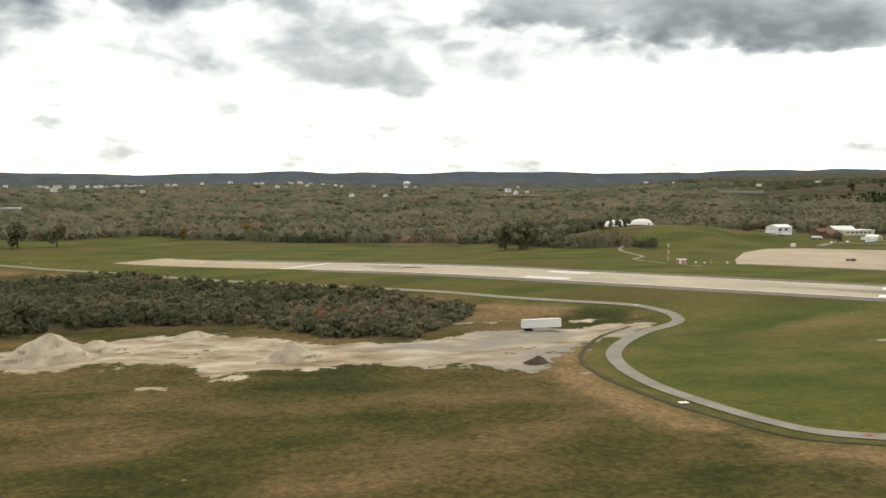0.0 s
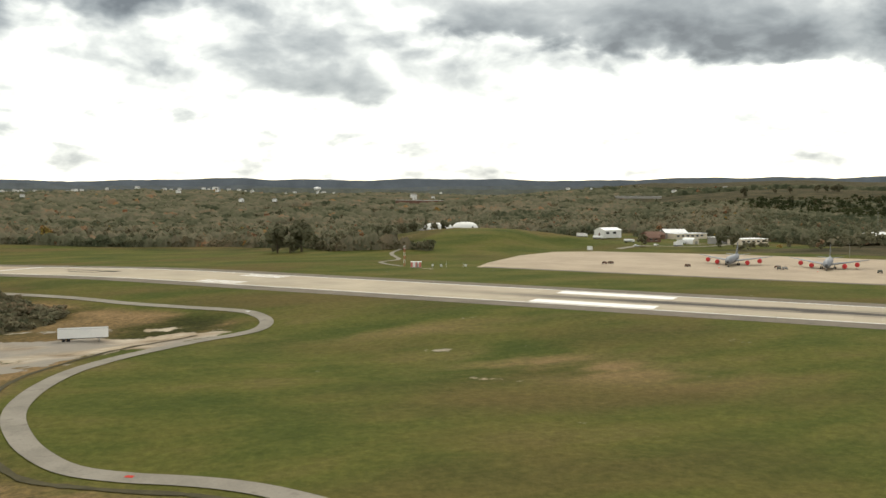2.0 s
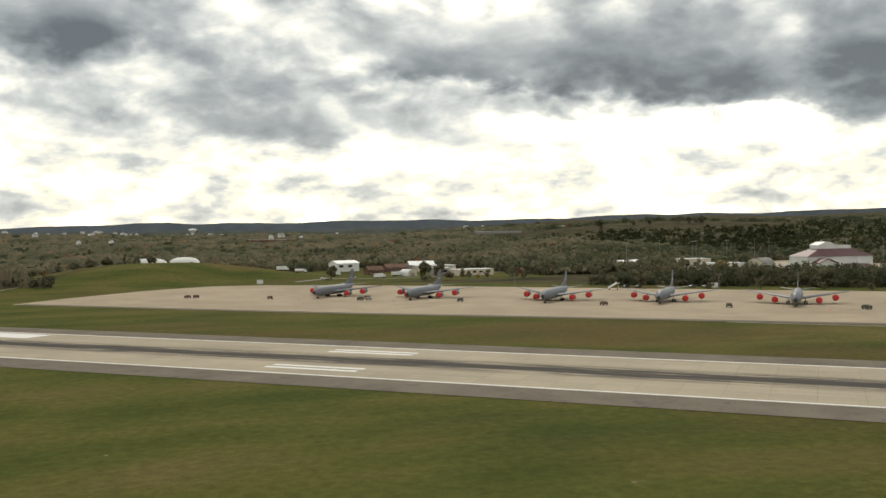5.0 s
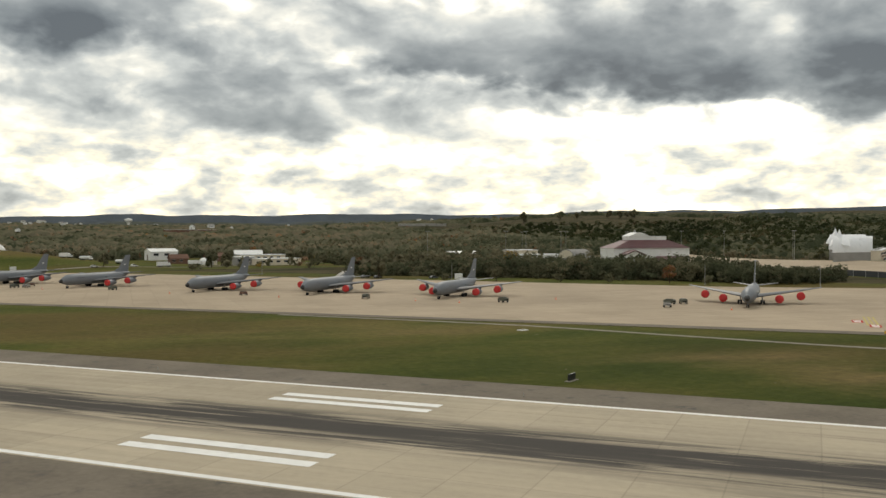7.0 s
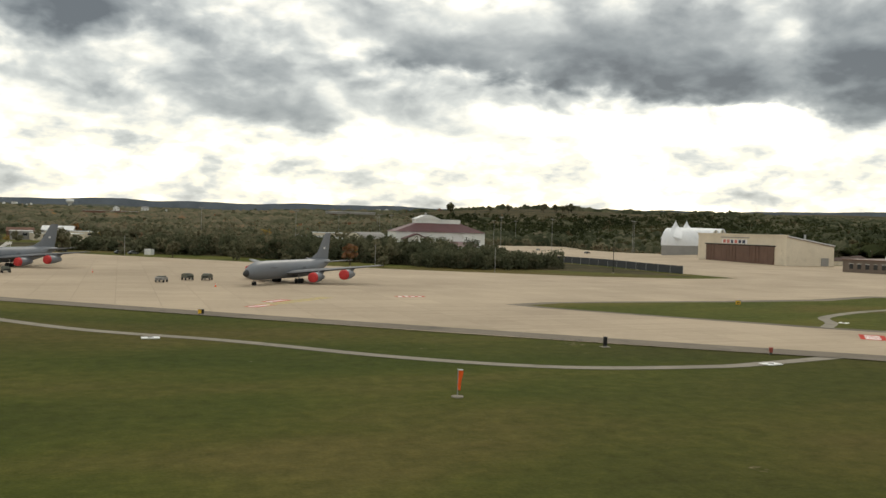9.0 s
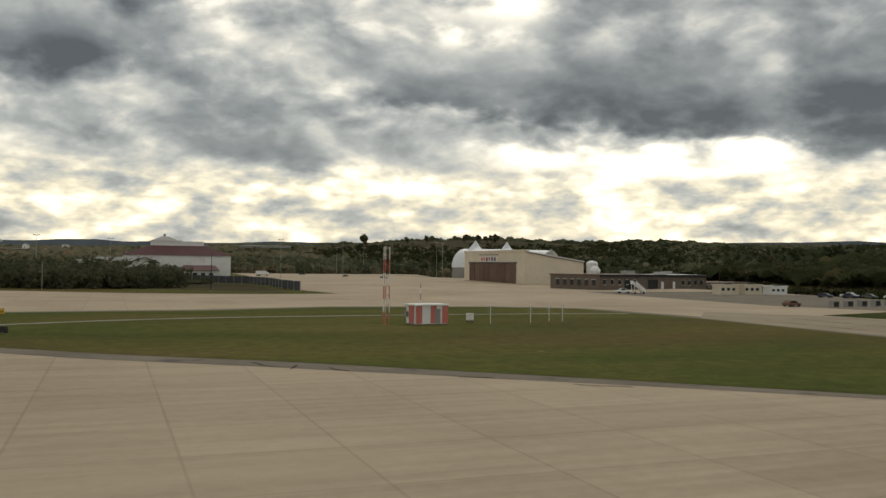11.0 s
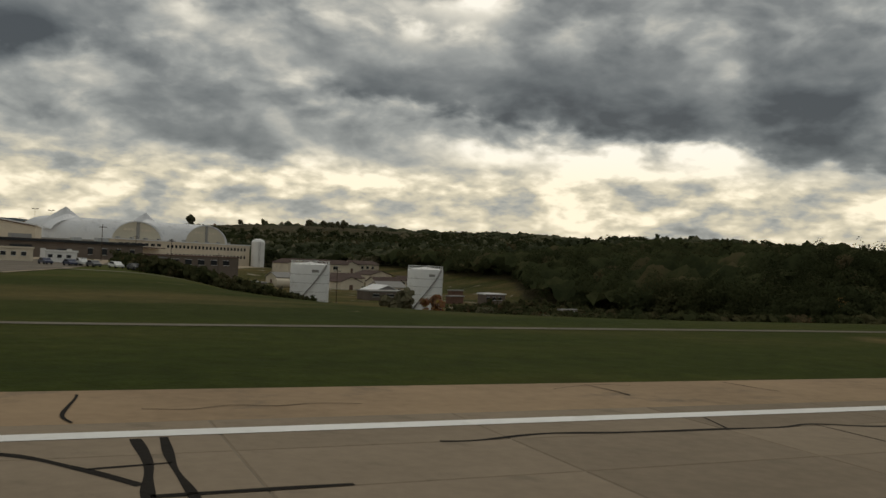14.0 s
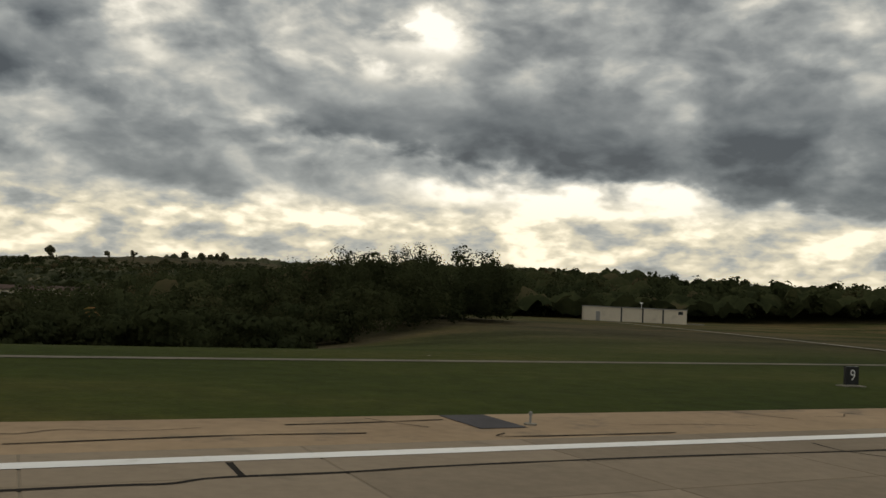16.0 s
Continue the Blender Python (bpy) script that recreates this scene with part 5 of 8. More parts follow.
    part("belly_fairing", Form().rings([[(x, 1.75 * math.cos(math.pi * i / 8), 2.55 - d * math.sin(math.pi * i / 8)) for i in range(9)] for x, d in ((-8.5, 0.7), (-11, 1.25), (-19, 1.25), (-22.5, 0.75))]), M_GREYPLANE, t, k=K, smooth=True)
    return t


tanker = make_tanker()
HEAD = math.degrees(RA) - 90
for i, u in enumerate((1150, 1312, 1520, 1674, 1841, 2158)):
    x, y = P(u, 598 + (4, -2, -8, 3, 0, 6)[i])
    m = pose(x, y, ground_z(x, y) + 0.05, 0, 0, HEAD)
    if i == 0:
        tanker.matrix_world = m
    else:
        copy_thing(tanker, m)


# ---- ground equipment on the apron ----
def make_cart(name, label, material, length, height):
    t = thing(name, label, "ground cart", 0, 0, z=0, group="ground carts on the apron")
    l_, w = length / 2, 0.95
    part("body", Form().along_y([(-l_, 0.55), (l_, 0.55), (l_, height * 0.75), (l_ * 0.82, height), (-l_ * 0.7, height), (-l_, height * 0.8)], -w, w), material, t, k=K)
    part("hood", Form().box(-l_ * 0.55, l_ * 0.5, -w * 0.8, w * 0.8, height, height + 0.18), M_OLIVE, t, k=K)
    part("grille", Form().box(l_, l_ + 0.05, -w * 0.75, w * 0.75, 0.75, height * 0.68), M_DARK, t, "dark louvred grille", K)
    for sx in (-0.62, 0.62):
        for sy in (-1, 1):
            part("wheel", wheel(sx * l_, sy * w, 0.32, 0.24), M_RUBBER, t, k=K)
    part("tow_bar", Form().cyl((l_, 0, 0.5), (l_ + 1.3, 0, 0.3), 0.06), M_STEEL, t, k=K)
    return t


cart = make_cart("generator_cart", "squat olive ground power cart on four wheels", M_OLIVE, 3.2, 1.5)
cart2 = make_cart("service_cart", "rusty red-brown service cart on four wheels", M_RUST, 2.8, 1.35)
cart3 = make_cart("tow_tractor", "low pale grey tow tractor on the apron", M_GREYWALL, 3.0, 1.3)
put = set()
for i, (src, u, v) in enumerate(((cart2, 936, 556), (cart2, 1085, 568), (cart, 1238, 578), (cart2, 1232, 612), (cart, 1394, 590), (cart2, 1606, 572), (cart, 1764, 575), (cart, 1920, 582), (cart3, 2086, 583), (cart, 2083, 618), (cart, 2095, 628),
                                 (cart2, 945, 566), (cart3, 1246, 590))):
    x, y = P(u, v)
    m = pose(x, y, ground_z(x, y) + 0.05, 0, 0, HEAD + (i * 47) % 90)
    if src in put:
        copy_thing(src, m)
    else:
        put.add(src)
        src.matrix_world = m


def make_chock():
    t = thing("warning_cone", "small orange and white cone on the apron", "cone", 0, 0, z=0, group="cones beside the tankers")
    part("base", Form().box(-0.22, 0.22, -0.22, 0.22, 0, 0.06), M_ORANGE, t, k=K)
    part("cone", Form().turned([(0.06, 0.18), (0.42, 0.11), (0.85, 0.03)], 10, "z"), M_ORANGE, t, k=K)
    part("band", Form().turned([(0.42, 0.125), (0.6, 0.085)], 10, "z"), M_WHITE, t, "white reflective band", K)
    return t


cone = make_chock()
for i, (u, v) in enumerate(((1140, 566), (1300, 566), (1505, 565), (1662, 560), (1828, 566), (2146, 572), (1880, 560), (1960, 640))):
    x, y = P(u, v)
    m = pose(x, y, ground_z(x, y) + 0.05)
    cone.matrix_world = m if i == 0 else cone.matrix_world
    if i:
        copy_thing(cone, m)


# ---- vehicles ----
def make_car(name, label, material, kind_="car"):
    t = thing(name, label, "car" if kind_ == "car" else "pickup truck", 0, 0, z=0)
    if kind_ == "car":
        side = [(-2.25, 0.35), (2.25, 0.35), (2.25, 0.75), (1.1, 0.95), (0.45, 1.42), (-1.1, 1.45), (-1.9, 1.0), (-2.25, 0.95)]
        glass = [(1.0, 0.97), (0.45, 1.36), (-1.05, 1.39), (-1.75, 1.0)]
    else:
        side = [(-2.7, 0.45), (2.7, 0.45), (2.7, 1.0), (1.35, 1.1), (0.85, 1.75), (-0.55, 1.78), (-0.62, 1.12), (-2.7, 1.12)]
        glass = [(1.25, 1.12), (0.85, 1.68), (-0.45, 1.70), (-0.5, 1.14)]
    part("body", Form().along_y(side, -0.88, 0.88), material, t, k=K)
    for s in (-1, 1):
        part("side_window", Form().along_y(glass, s * 0.89 - 0.01, s * 0.89 + 0.01), M_DARK, t, "dark side glazing", K)
        for x in (-1.45, 1.45):
            part("wheel", wheel(x, s * 0.8, 0.34, 0.22), M_RUBBER, t, k=K)
    part("windscreen", Form().rings([[(glass[0][0] + 0.06, -0.72, glass[0][1]), (glass[0][0] + 0.06, 0.72, glass[0][1]), (glass[0][0] + 0.02, 0.72, glass[0][1]), (glass[0][0] + 0.02, -0.72, glass[0][1])],
                                     [(glass[1][0] + 0.06, -0.64, glass[1][1]), (glass[1][0] + 0.06, 0.64, glass[1][1]), (glass[1][0] + 0.02, 0.64, glass[1][1]), (glass[1][0] + 0.02, -0.64, glass[1][1])]]), M_DARK, t, "dark windscreen", K)
    return t


def drive(src, spots, lift=0.06):
    for i, (x, y, rz) in enumerate(spots):
        m = pose(x, y, ground_z(x, y) + lift, 0, 0, rz)
        if i == 0:
            src.matrix_world = m
        else:
            copy_thing(src, m)


drive(make_car("parked_car", "dark blue saloon car in the car park", M_BLUECAR), ((531.2, 121.5, -70), (534.0, 118.8, -70)))
drive(make_car("parked_car", "grey saloon car in the car park", M_GREYCAR), ((536.6, 117.2, -70), (541.0, 113.2, -70), (543.0, 112.0, -70)))
drive(make_car("parked_car", "white hatchback in the car park", M_WHITE), ((539.0, 114.8, -70), (253, 329, 10), (266, 336, 30), (318, 352, 60), (597, 164, 20), (599.5, 162.5, 30), (607, 205, 40), (613, 231, 15), (604, 226, 70)))
drive(make_car("pickup_truck", "white pickup truck in the car park", M_WHITE, "pickup"), ((535.2, 120.2, -70), (503.7, 141.5, 160)))
drive(make_car("orange_car", "rust-brown estate car beside the dark cabinets", M_RUST), ((498.6, 93.4, 8),))


def make_airstairs(label):
    t = thing("airstairs", label, "airstairs", 0, 0, z=0, group="mobile airstairs")
    for s in (-1, 1):
        part("stringer", Form().rings([[(2.6, s * 0.7 - 0.05, 0.4), (2.6, s * 0.7 + 0.05, 0.4), (2.6, s * 0.7 + 0.05, 1.5), (2.6, s * 0.7 - 0.05, 1.5)], [(-2.0, s * 0.7 - 0.05, 3.2), (-2.0, s * 0.7 + 0.05, 3.2), (-2.0, s * 0.7 + 0.05, 4.3), (-2.0, s * 0.7 - 0.05, 4.3)]]), M_WHITE, t, k=K)
    for i in range(14):
        part("tread", Form().box(2.4 - i * 0.33, 2.7 - i * 0.33, -0.65, 0.65, 0.45 + i * 0.2, 0.49 + i * 0.2), M_STEEL, t, k=K)
    part("platform", Form().box(-3.1, -2.0, -0.75, 0.75, 3.1, 3.25).box(-3.1, -3.0, -0.75, 0.75, 3.25, 4.3), M_WHITE, t, k=K)
    part("frame", Form().cyl((-2.6, -0.6, 0.4), (-2.6, -0.6, 3.1), 0.08).cyl((-2.6, 0.6, 0.4), (-2.6, 0.6, 3.1), 0.08).box(-3.0, 2.6, -0.7, 0.7, 0.4, 0.55), M_WHITE, t, k=K)
    for x in (-2.3, 1.8):
        for s in (-1, 1):
            part("wheel", wheel(x, s * 0.7, 0.35, 0.2), M_RUBBER, t, k=K)
    return t


stairs = make_airstairs("white mobile airstairs standing on the concrete")
x, y = P(1545, 905)
drive(stairs, ((x, y, 150), (506.0, 140.2, 15)))


def make_truck(name, label, tank):
    t = thing(name, label, "tanker truck" if tank else "box truck", 0, 0, z=0)
    part("chassis", Form().box(-4.2, 4.2, -0.5, 0.5, 0.6, 0.85), M_DARK, t, k=K)
    part("cab", Form().along_y([(2.6, 0.8), (4.3, 0.8), (4.3, 1.7), (3.9, 2.7), (2.6, 2.7)], -1.1, 1.1), M_WHITE, t, k=K)
    part("windscreen", Form().along_y([(4.33, 1.75), (4.36, 1.75), (3.98, 2.6), (3.95, 2.6)], -0.95, 0.95), M_DARK, t, "dark windscreen", K)
    if tank:
        part("tank", Form().turned([(-4.4, 0.5), (-4.2, 1.1), (2.2, 1.1), (2.4, 0.5)], 16, "x", (0, 0, 1.95)), M_WHITE, t, "white fuel tank", K, True)
        part("walkway", Form().box(-4.0, 2.0, -0.3, 0.3, 3.05, 3.12), M_STEEL, t, k=K)
    else:
        part("box", Form().box(-4.4, 2.4, -1.2, 1.2, 0.9, 3.4), M_WHITE, t, k=K)
    for x in (-3.2, -2.1, 3.3):
        for s in (-1, 1):
            part("wheel", wheel(x, s * 0.95, 0.5, 0.3), M_RUBBER, t, k=K)
    return t


drive(make_truck("tanker_truck", "white fuel tanker truck parked behind the apron", True), ((249.5, 357, -25), (262, 352, -20)), 0.05)
drive(make_truck("box_truck", "white box truck parked behind the apron", False), ((242.5, 358.5, -30), (276, 335, 20), (288, 352, 15)), 0.05)
drive(make_truck("box_truck", "white box truck far up the sloping apron", False), ((470, 338, 5),), 0.05)
# dark vehicles far off on the sloping apron
dark = make_car("dark_van", "dark van far off on the sloping apron", M_GREYCAR)
drive(dark, ((478, 395, 0), (492, 372, 0), (500, 330, 40), (506, 300, 20), (455, 330, 0), (448, 345, 10), (339, 223, 20), (342, 221, 25), (323, 233, 20), (326, 231, 30)), 0.06)


# ---- semi-trailer in the gravel lot ----
def make_trailer():
    t = thing("semi_trailer", "long white box semi-trailer standing in the gravel lot", "trailer", 58.1, 158.2, 3)
    part("box", Form().box(-7.0, 7.0, -1.25, 1.25, 1.2, 4.0), M_WHITE, t, k=K)
    for i in range(15):
        part("side_rib", Form().box(-6.95 + i * 0.98, -6.87 + i * 0.98, -1.27, -1.25, 1.25, 3.95), M_WHITE, t, k=K)
    part("roof_rail", Form().box(-7.05, 7.05, -1.3, 1.3, 3.95, 4.05), M_STEEL, t, k=K)
    part("frame", Form().box(-6.6, 6.4, -0.5, 0.5, 0.9, 1.2), M_DARK, t, k=K)
    for x in (-5.4, -4.1):
        for s in (-1, 1):
            part("wheel", wheel(x, s * 0.95, 0.5, 0.5), M_RUBBER, t, k=K)
    for s in (-1, 1):
        part("landing_leg", Form().box(4.4, 4.6, s * 0.8 - 0.1, s * 0.8 + 0.1, 0, 1.0), M_STEEL, t, k=K)


make_trailer()


def make_heap(name, label, x, y, rx_, ry_, h, seed, material=None):
    """A ragged heap of crushed stone."""
    t = thing(name, label, "stone heap", x, y)
    form, rings_, n = Form(), [], 28
    for q in range(9):
        f = q / 8
        ring = []
        for i in range(n):
            a_ = 2 * math.pi * i / n
            w = 1 + 0.22 * noise.noise((math.cos(a_) * 1.7 + seed, math.sin(a_) * 1.7, f * 2)) + 0.1 * noise.noise((math.cos(a_) * 5 + seed, math.sin(a_) * 5, f * 4))
            r = (1 - f) ** 0.85 * w * (1 + 0.35 * noise.noise((math.cos(a_) * 3 + seed, math.sin(a_) * 3, f * 6 + seed))) + 0.03
            ring.append((rx_ * r * math.cos(a_) + rx_ * 0.08 * f, ry_ * r * math.sin(a_), -0.4 + (h + 0.4) * f ** 0.92 * (1 + 0.12 * noise.noise((a_ * 2, f * 3, seed)))))
        rings_.append(ring)
    part("mound", form.rings(rings_), material or M_SAND, t, smooth=True)


make_heap("stone_mound", "tall pale heap of crushed stone in the lot", -27.5, 148.0, 7.6, 6.2, 4.1, 1.0)
make_heap("stone_mound", "low pale shoulder of a crushed stone heap", -21.0, 152.0, 5.5, 4.0, 2.2, 7.0)
make_heap("stone_mound", "pale conical heap of crushed stone in the lot", 9.5, 139.5, 4.6, 3.8, 2.9, 4.0)
make_heap("soil_mound", "low brown heap of brush and soil in the lot", 46.1, 127.2, 2.4, 1.8, 1.1, 3.0, M_BARK)
make_heap("soil_mound", "small grassy heap of broken stone", -6.0, 163.5, 5.0, 3.0, 1.2, 9.0)


# ---- radio sheds, masts and small field equipment ----
def make_mast(h, label, material=M_RED, w=0.5):
    t = thing("lattice_mast", label, "mast", 0, 0, z=0)
    for a_ in (0, 120, 240):
        p = (w * math.cos(radians(a_)), w * math.sin(radians(a_)))
        for q in range(6):
            part("leg_section", Form().cyl((*p, h * q / 6), (*p, h * (q + 1) / 6), 0.07, n=6), material if q % 2 == 0 else M_WHITE, t, k=K)
    for q in range(24):
        a_, b_ = radians(120 * (q % 3)), radians(120 * ((q + 1) % 3))
        part("brace", Form().cyl((w * math.cos(a_), w * math.sin(a_), h * q / 24), (w * math.cos(b_), w * math.sin(b_), h * (q + 1) / 24), 0.035, n=5), material, t, k=K)
    return t


def make_shed(label):
    t = thing("equipment_shed", label, "shed", 0, 0, z=0)
    part("wall", Form().box(-2.5, 2.5, -1.7, 1.7, 0.25, 2.9), M_WHITE, t, k=K)
    part("plinth", Form().box(-2.8, 2.8, -1.9, 1.9, 0, 0.25), M_ROAD, t, k=K)
    part("roof", Form().box(-2.8, 2.8, -1.9, 1.9, 2.9, 3.1), M_WHITE, t, k=K)
    for x in (-2.62, -0.2, 1.7):
        part("red_panel", Form().box(x, x + 1.0, -1.74, -1.70, 0.3, 2.88), M_RED, t, "faded red painted panel", K)
    for s in (-1, 1):
        part("red_panel", Form().box(s * 2.62 - 0.02, s * 2.62 + 0.02, -0.9, 0.6, 0.3, 2.88), M_RED, t, "faded red painted panel", K)
    door = part("door", Form().box(0.5, 1.4, -1.76, -1.70, 0.3, 2.4), M_GREYWALL, t, "grey steel door", K)
    part("handle", Form().box(1.25, 1.32, -1.82, -1.76, 1.2, 1.35), M_STEEL, door, k=K)
    part("air_conditioner", Form().box(-2.95, -2.62, 0.8, 1.5, 1.2, 2.0), M_GREYWALL, t, k=K)
    return t


drive(make_shed("small equipment shed in faded red and white panels"), ((440.6, 70.6, 8), (139.3, 252.5, -20)), 0.0)
drive(make_mast(11.5, "red and white lattice mast beside the shed"), ((437.0, 70.2, 0), (136.8, 256.5, 0)), 0.0)


def make_pole(name, label, h, r, material, arm=None):
    t = thing(name, label, "pole", 0, 0, z=0)
    part("pole", Form().cyl((0, 0, 0), (0, 0, h), r, r * 0.6, 10), material, t, k=K)
    part("foot", Form().cyl((0, 0, 0), (0, 0, 0.3), r * 2.2, n=10), M_ROAD, t, k=K)
    if arm == "lamps":
        part("cross_arm", Form().box(-1.6, 1.6, -0.08, 0.08, h - 0.1, h + 0.08), M_STEEL, t, k=K)
        for x in (-1.5, -0.75, 0.75, 1.5):
            part("floodlight", Form().box(x - 0.28, x + 0.28, -0.45, 0.25, h + 0.05, h + 0.4), M_GREYWALL, t, k=K)
    elif arm == "bands":
        for q in range(3):
            part("band", Form().cyl((0, 0, h * (0.15 + 0.3 * q)), (0, 0, h * (0.28 + 0.3 * q)), r * 1.1, n=10), M_WHITE, t, k=K)
    elif arm == "wires":
        part("cross_arm", Form().box(-1.2, 1.2, -0.07, 0.07, h - 0.9, h - 0.72), M_BARK, t, k=K)
        for x in (-1.0, 0, 1.0):
            part("insulator", Form().cyl((x, 0, h - 0.72), (x, 0, h - 0.45), 0.06, n=6), M_WHITE, t, k=K)
    elif arm == "antenna":
        for q in range(3):
            part("element", Form().box(-0.5, 0.5, -0.02, 0.02, h - 0.3 - q * 0.35, h - 0.26 - q * 0.35), M_STEEL, t, k=K)
    return t


LAMP = make_pole("floodlight_mast", "tall steel floodlight mast with a bar of lamps", 23.0, 0.13, M_STEEL, "lamps")
tagged(LAMP, group="floodlight masts round the apron")
drive(LAMP, ((363.8, 300, 0), (395, 302, 10), (416.5, 330, 10), (432.4, 330, 10), (470, 300, 20), (491.9, 302, 20), (525.7, 300, 20), (530.2, 306, 20), (457, 420, 0), (518, 418, 0), (533, 424, 0), (440, 340, 0)), 0.0)
drive(make_pole("light_pole", "dark slender light pole on the grass", 12.0, 0.14, M_DARK), ((432.6, 158.5, 0),), 0.0)
drive(make_pole("light_pole", "grey slender light pole by the bushes", 8.5, 0.11, M_STEEL), ((406.2, 157.5, 0), (386.6, 172, 0), (340, 212, 0), (300, 262, 0)), 0.0)
drive(make_pole("banded_pole", "white-banded antenna pole beside the shed", 6.0, 0.08, M_GREYWALL, "bands"), ((440.9, 73.0, 0),), 0.0)
drive(make_pole("utility_pole", "wooden utility pole with a cross-arm", 11.0, 0.14, M_BARK, "wires"), ((548, 205, 0), (539.2, 160, 0), (550.9, 165, 0), (560.0, 170, 0), (577, 150, 0), (601, 165, 0), (566, 190, 30)), 0.0)
drive(make_pole("antenna_post", "thin white antenna post near the shed", 3.0, 0.06, M_WHITE, "antenna"), ((445.6, 69.0, 0), (449.5, 69.5, 0), (451.5, 70, 0), (453, 70.4, 0), (147.5, 249, 0), (152, 247, 0)), 0.0)


def make_cabinet(name, label, w, d, h, material, front, legs=0.0, category="cabinet"):
    t = thing(name, label, category, 0, 0, z=0)
    part("body", Form().box(-w / 2, w / 2, -d / 2, d / 2, legs, h), material, t, k=K)
    part("cap", Form().box(-w / 2 - 0.05, w / 2 + 0.05, -d / 2 - 0.05, d / 2 + 0.05, h, h + 0.07), material, t, k=K)
    if front:
        part("front_panel", Form().box(-w / 2 + 0.12, w / 2 - 0.12, -d / 2 - 0.04, -d / 2, legs + 0.15, h - 0.15), front, t, k=K)
    for sx in (-1, 1):
        for sy in (-1, 1):
            if legs:
                part("leg", Form().box(sx * (w / 2 - 0.1) - 0.05, sx * (w / 2 - 0.1) + 0.05, sy * (d / 2 - 0.1) - 0.05, sy * (d / 2 - 0.1) + 0.05, 0, legs), M_OLIVE, t, k=K)
    return t


gen = make_cabinet("ground_power_unit", "dark louvred power unit on the pale pad", 2.1, 1.3, 1.45, M_GREYWALL, M_DARK)
tagged(gen, group="row of dark power units")
drive(gen, [(503.6 + 3.0 * i, 91.4 + 0.62 * i, 10) for i in range(5)], 0.06)
drive(make_cabinet("junction_box", "small white box on legs near the shed", 1.0, 0.6, 1.5, M_WHITE, None, 0.5), ((444.8, 71.5, 0), (146.5, 251, 0), (144.4, 252.8, 0), (153.5, 249.5, 0)), 0.0)
drive(make_cabinet("white_cabin", "white portable cabin on the grass strip", 3.4, 2.2, 2.4, M_WHITE, None, 0.0, "cabin"), ((345.5, 221.5, -40), (228.5, 322, 10)), 0.0)
papi = make_cabinet("approach_light_unit", "low flat faded red approach light unit on thin legs", 0.98, 0.6, 0.52, M_DULLRED, None, 0.5, "runway light")
tagged(papi, group="row of approach light units")
drive(papi, [(492.0 - 0.1 * i, 25.7 + 5.3 * i, 4) for i in range(4)], 0.0)
drive(make_cabinet("orange_box", "small orange equipment box on the grass", 0.34, 0.3, 0.85, M_DULLRED, None, 0.3), ((500.9, 38.6, 0), (381.6, 52.2, 0)), 0.0)


# ---- signs ----
def text_part(body, size, material, parent, m, label=""):
    cu = bpy.data.curves.new("lettering", "FONT")
    cu.body, cu.size, cu.align_x, cu.align_y = body, size, "CENTER", "CENTER"
    tmp = bpy.data.objects.new("lettering", cu)
    scene.collection.objects.link(tmp)
    me = bpy.data.meshes.new_from_object(tmp.evaluated_get(bpy.context.evaluated_depsgraph_get()))
    bpy.data.objects.remove(tmp)
    me.transform(m)
    me.materials.append(material)
    ob = new("lettering", me)
    ob.parent = parent
    return tagged(ob, label)


def make_sign(name, label, x, y, rz, faces, h, lift=0.35):
    """A row of square sign faces (width, face material, lettering or None, ink) on short legs, facing -y."""
    t = thing(name, label, "sign", x, y, rz)
    at = 0.0
    total = sum(f[0] for f in faces)
    for w, face, word, ink in faces:
        x0 = at - total / 2
        panel = part("panel", Form().box(x0 + 0.02, x0 + w - 0.02, -0.12, 0.12, lift, lift + h), face, t, k=K)
        part("upper_rim", Form().box(x0, x0 + w, -0.14, 0.14, lift + h, lift + h + 0.05), M_DARK, panel, k=K)
        part("lower_rim", Form().box(x0, x0 + w, -0.14, 0.14, lift - 0.05, lift), M_DARK, panel, k=K)
        if word == "bars":
            for q in range(3):
                part("bar", Form().box(x0 + w * (0.16 + 0.26 * q), x0 + w * (0.30 + 0.26 * q), -0.14, -0.12, lift + h * 0.3, lift + h * 0.65), ink, panel, k=K)
        elif word:
            text_part(word, h * 0.95 * K, ink, panel, Matrix.Translation(((x0 + w / 2) * K, -0.145 * K, (lift + h * 0.5) * K)) @ pose(0, 0, 0, 90))
        for q in (0.2, 0.8):
            part("leg", Form().box(x0 + w * q - 0.05, x0 + w * q + 0.05, -0.05, 0.05, 0, lift), M_STEEL, t, k=K)
        at += w
    part("slab", Form().box(-total / 2 - 0.3, total / 2 + 0.3, -0.5, 0.5, -0.05, 0.06), M_ROAD, t, "concrete footing", K)
    return t


make_sign("distance_sign", "black distance sign with a white 9 on the grass", 639.2, 26.2, -4, [(1.2, M_BLACK, "9", M_WHITE)], 1.15, 0.18)
make_sign("taxiway_sign", "yellow and black taxiway sign reading P1", 494.2, 48.5, -2, [(1.6, M_SIGNY, "bars", M_BLACK), (1.1, M_BLACK, "P1", M_SIGNY), (1.1, M_BLACK, None, M_SIGNY)], 1.05, 0.3)
make_sign("distance_sign", "black runway sign seen from behind on the grass", 502.9, 24.9, -86, [(1.1, M_BLACK, None, M_WHITE), (1.1, M_BLACK, None, M_WHITE)], 0.95, 0.12)
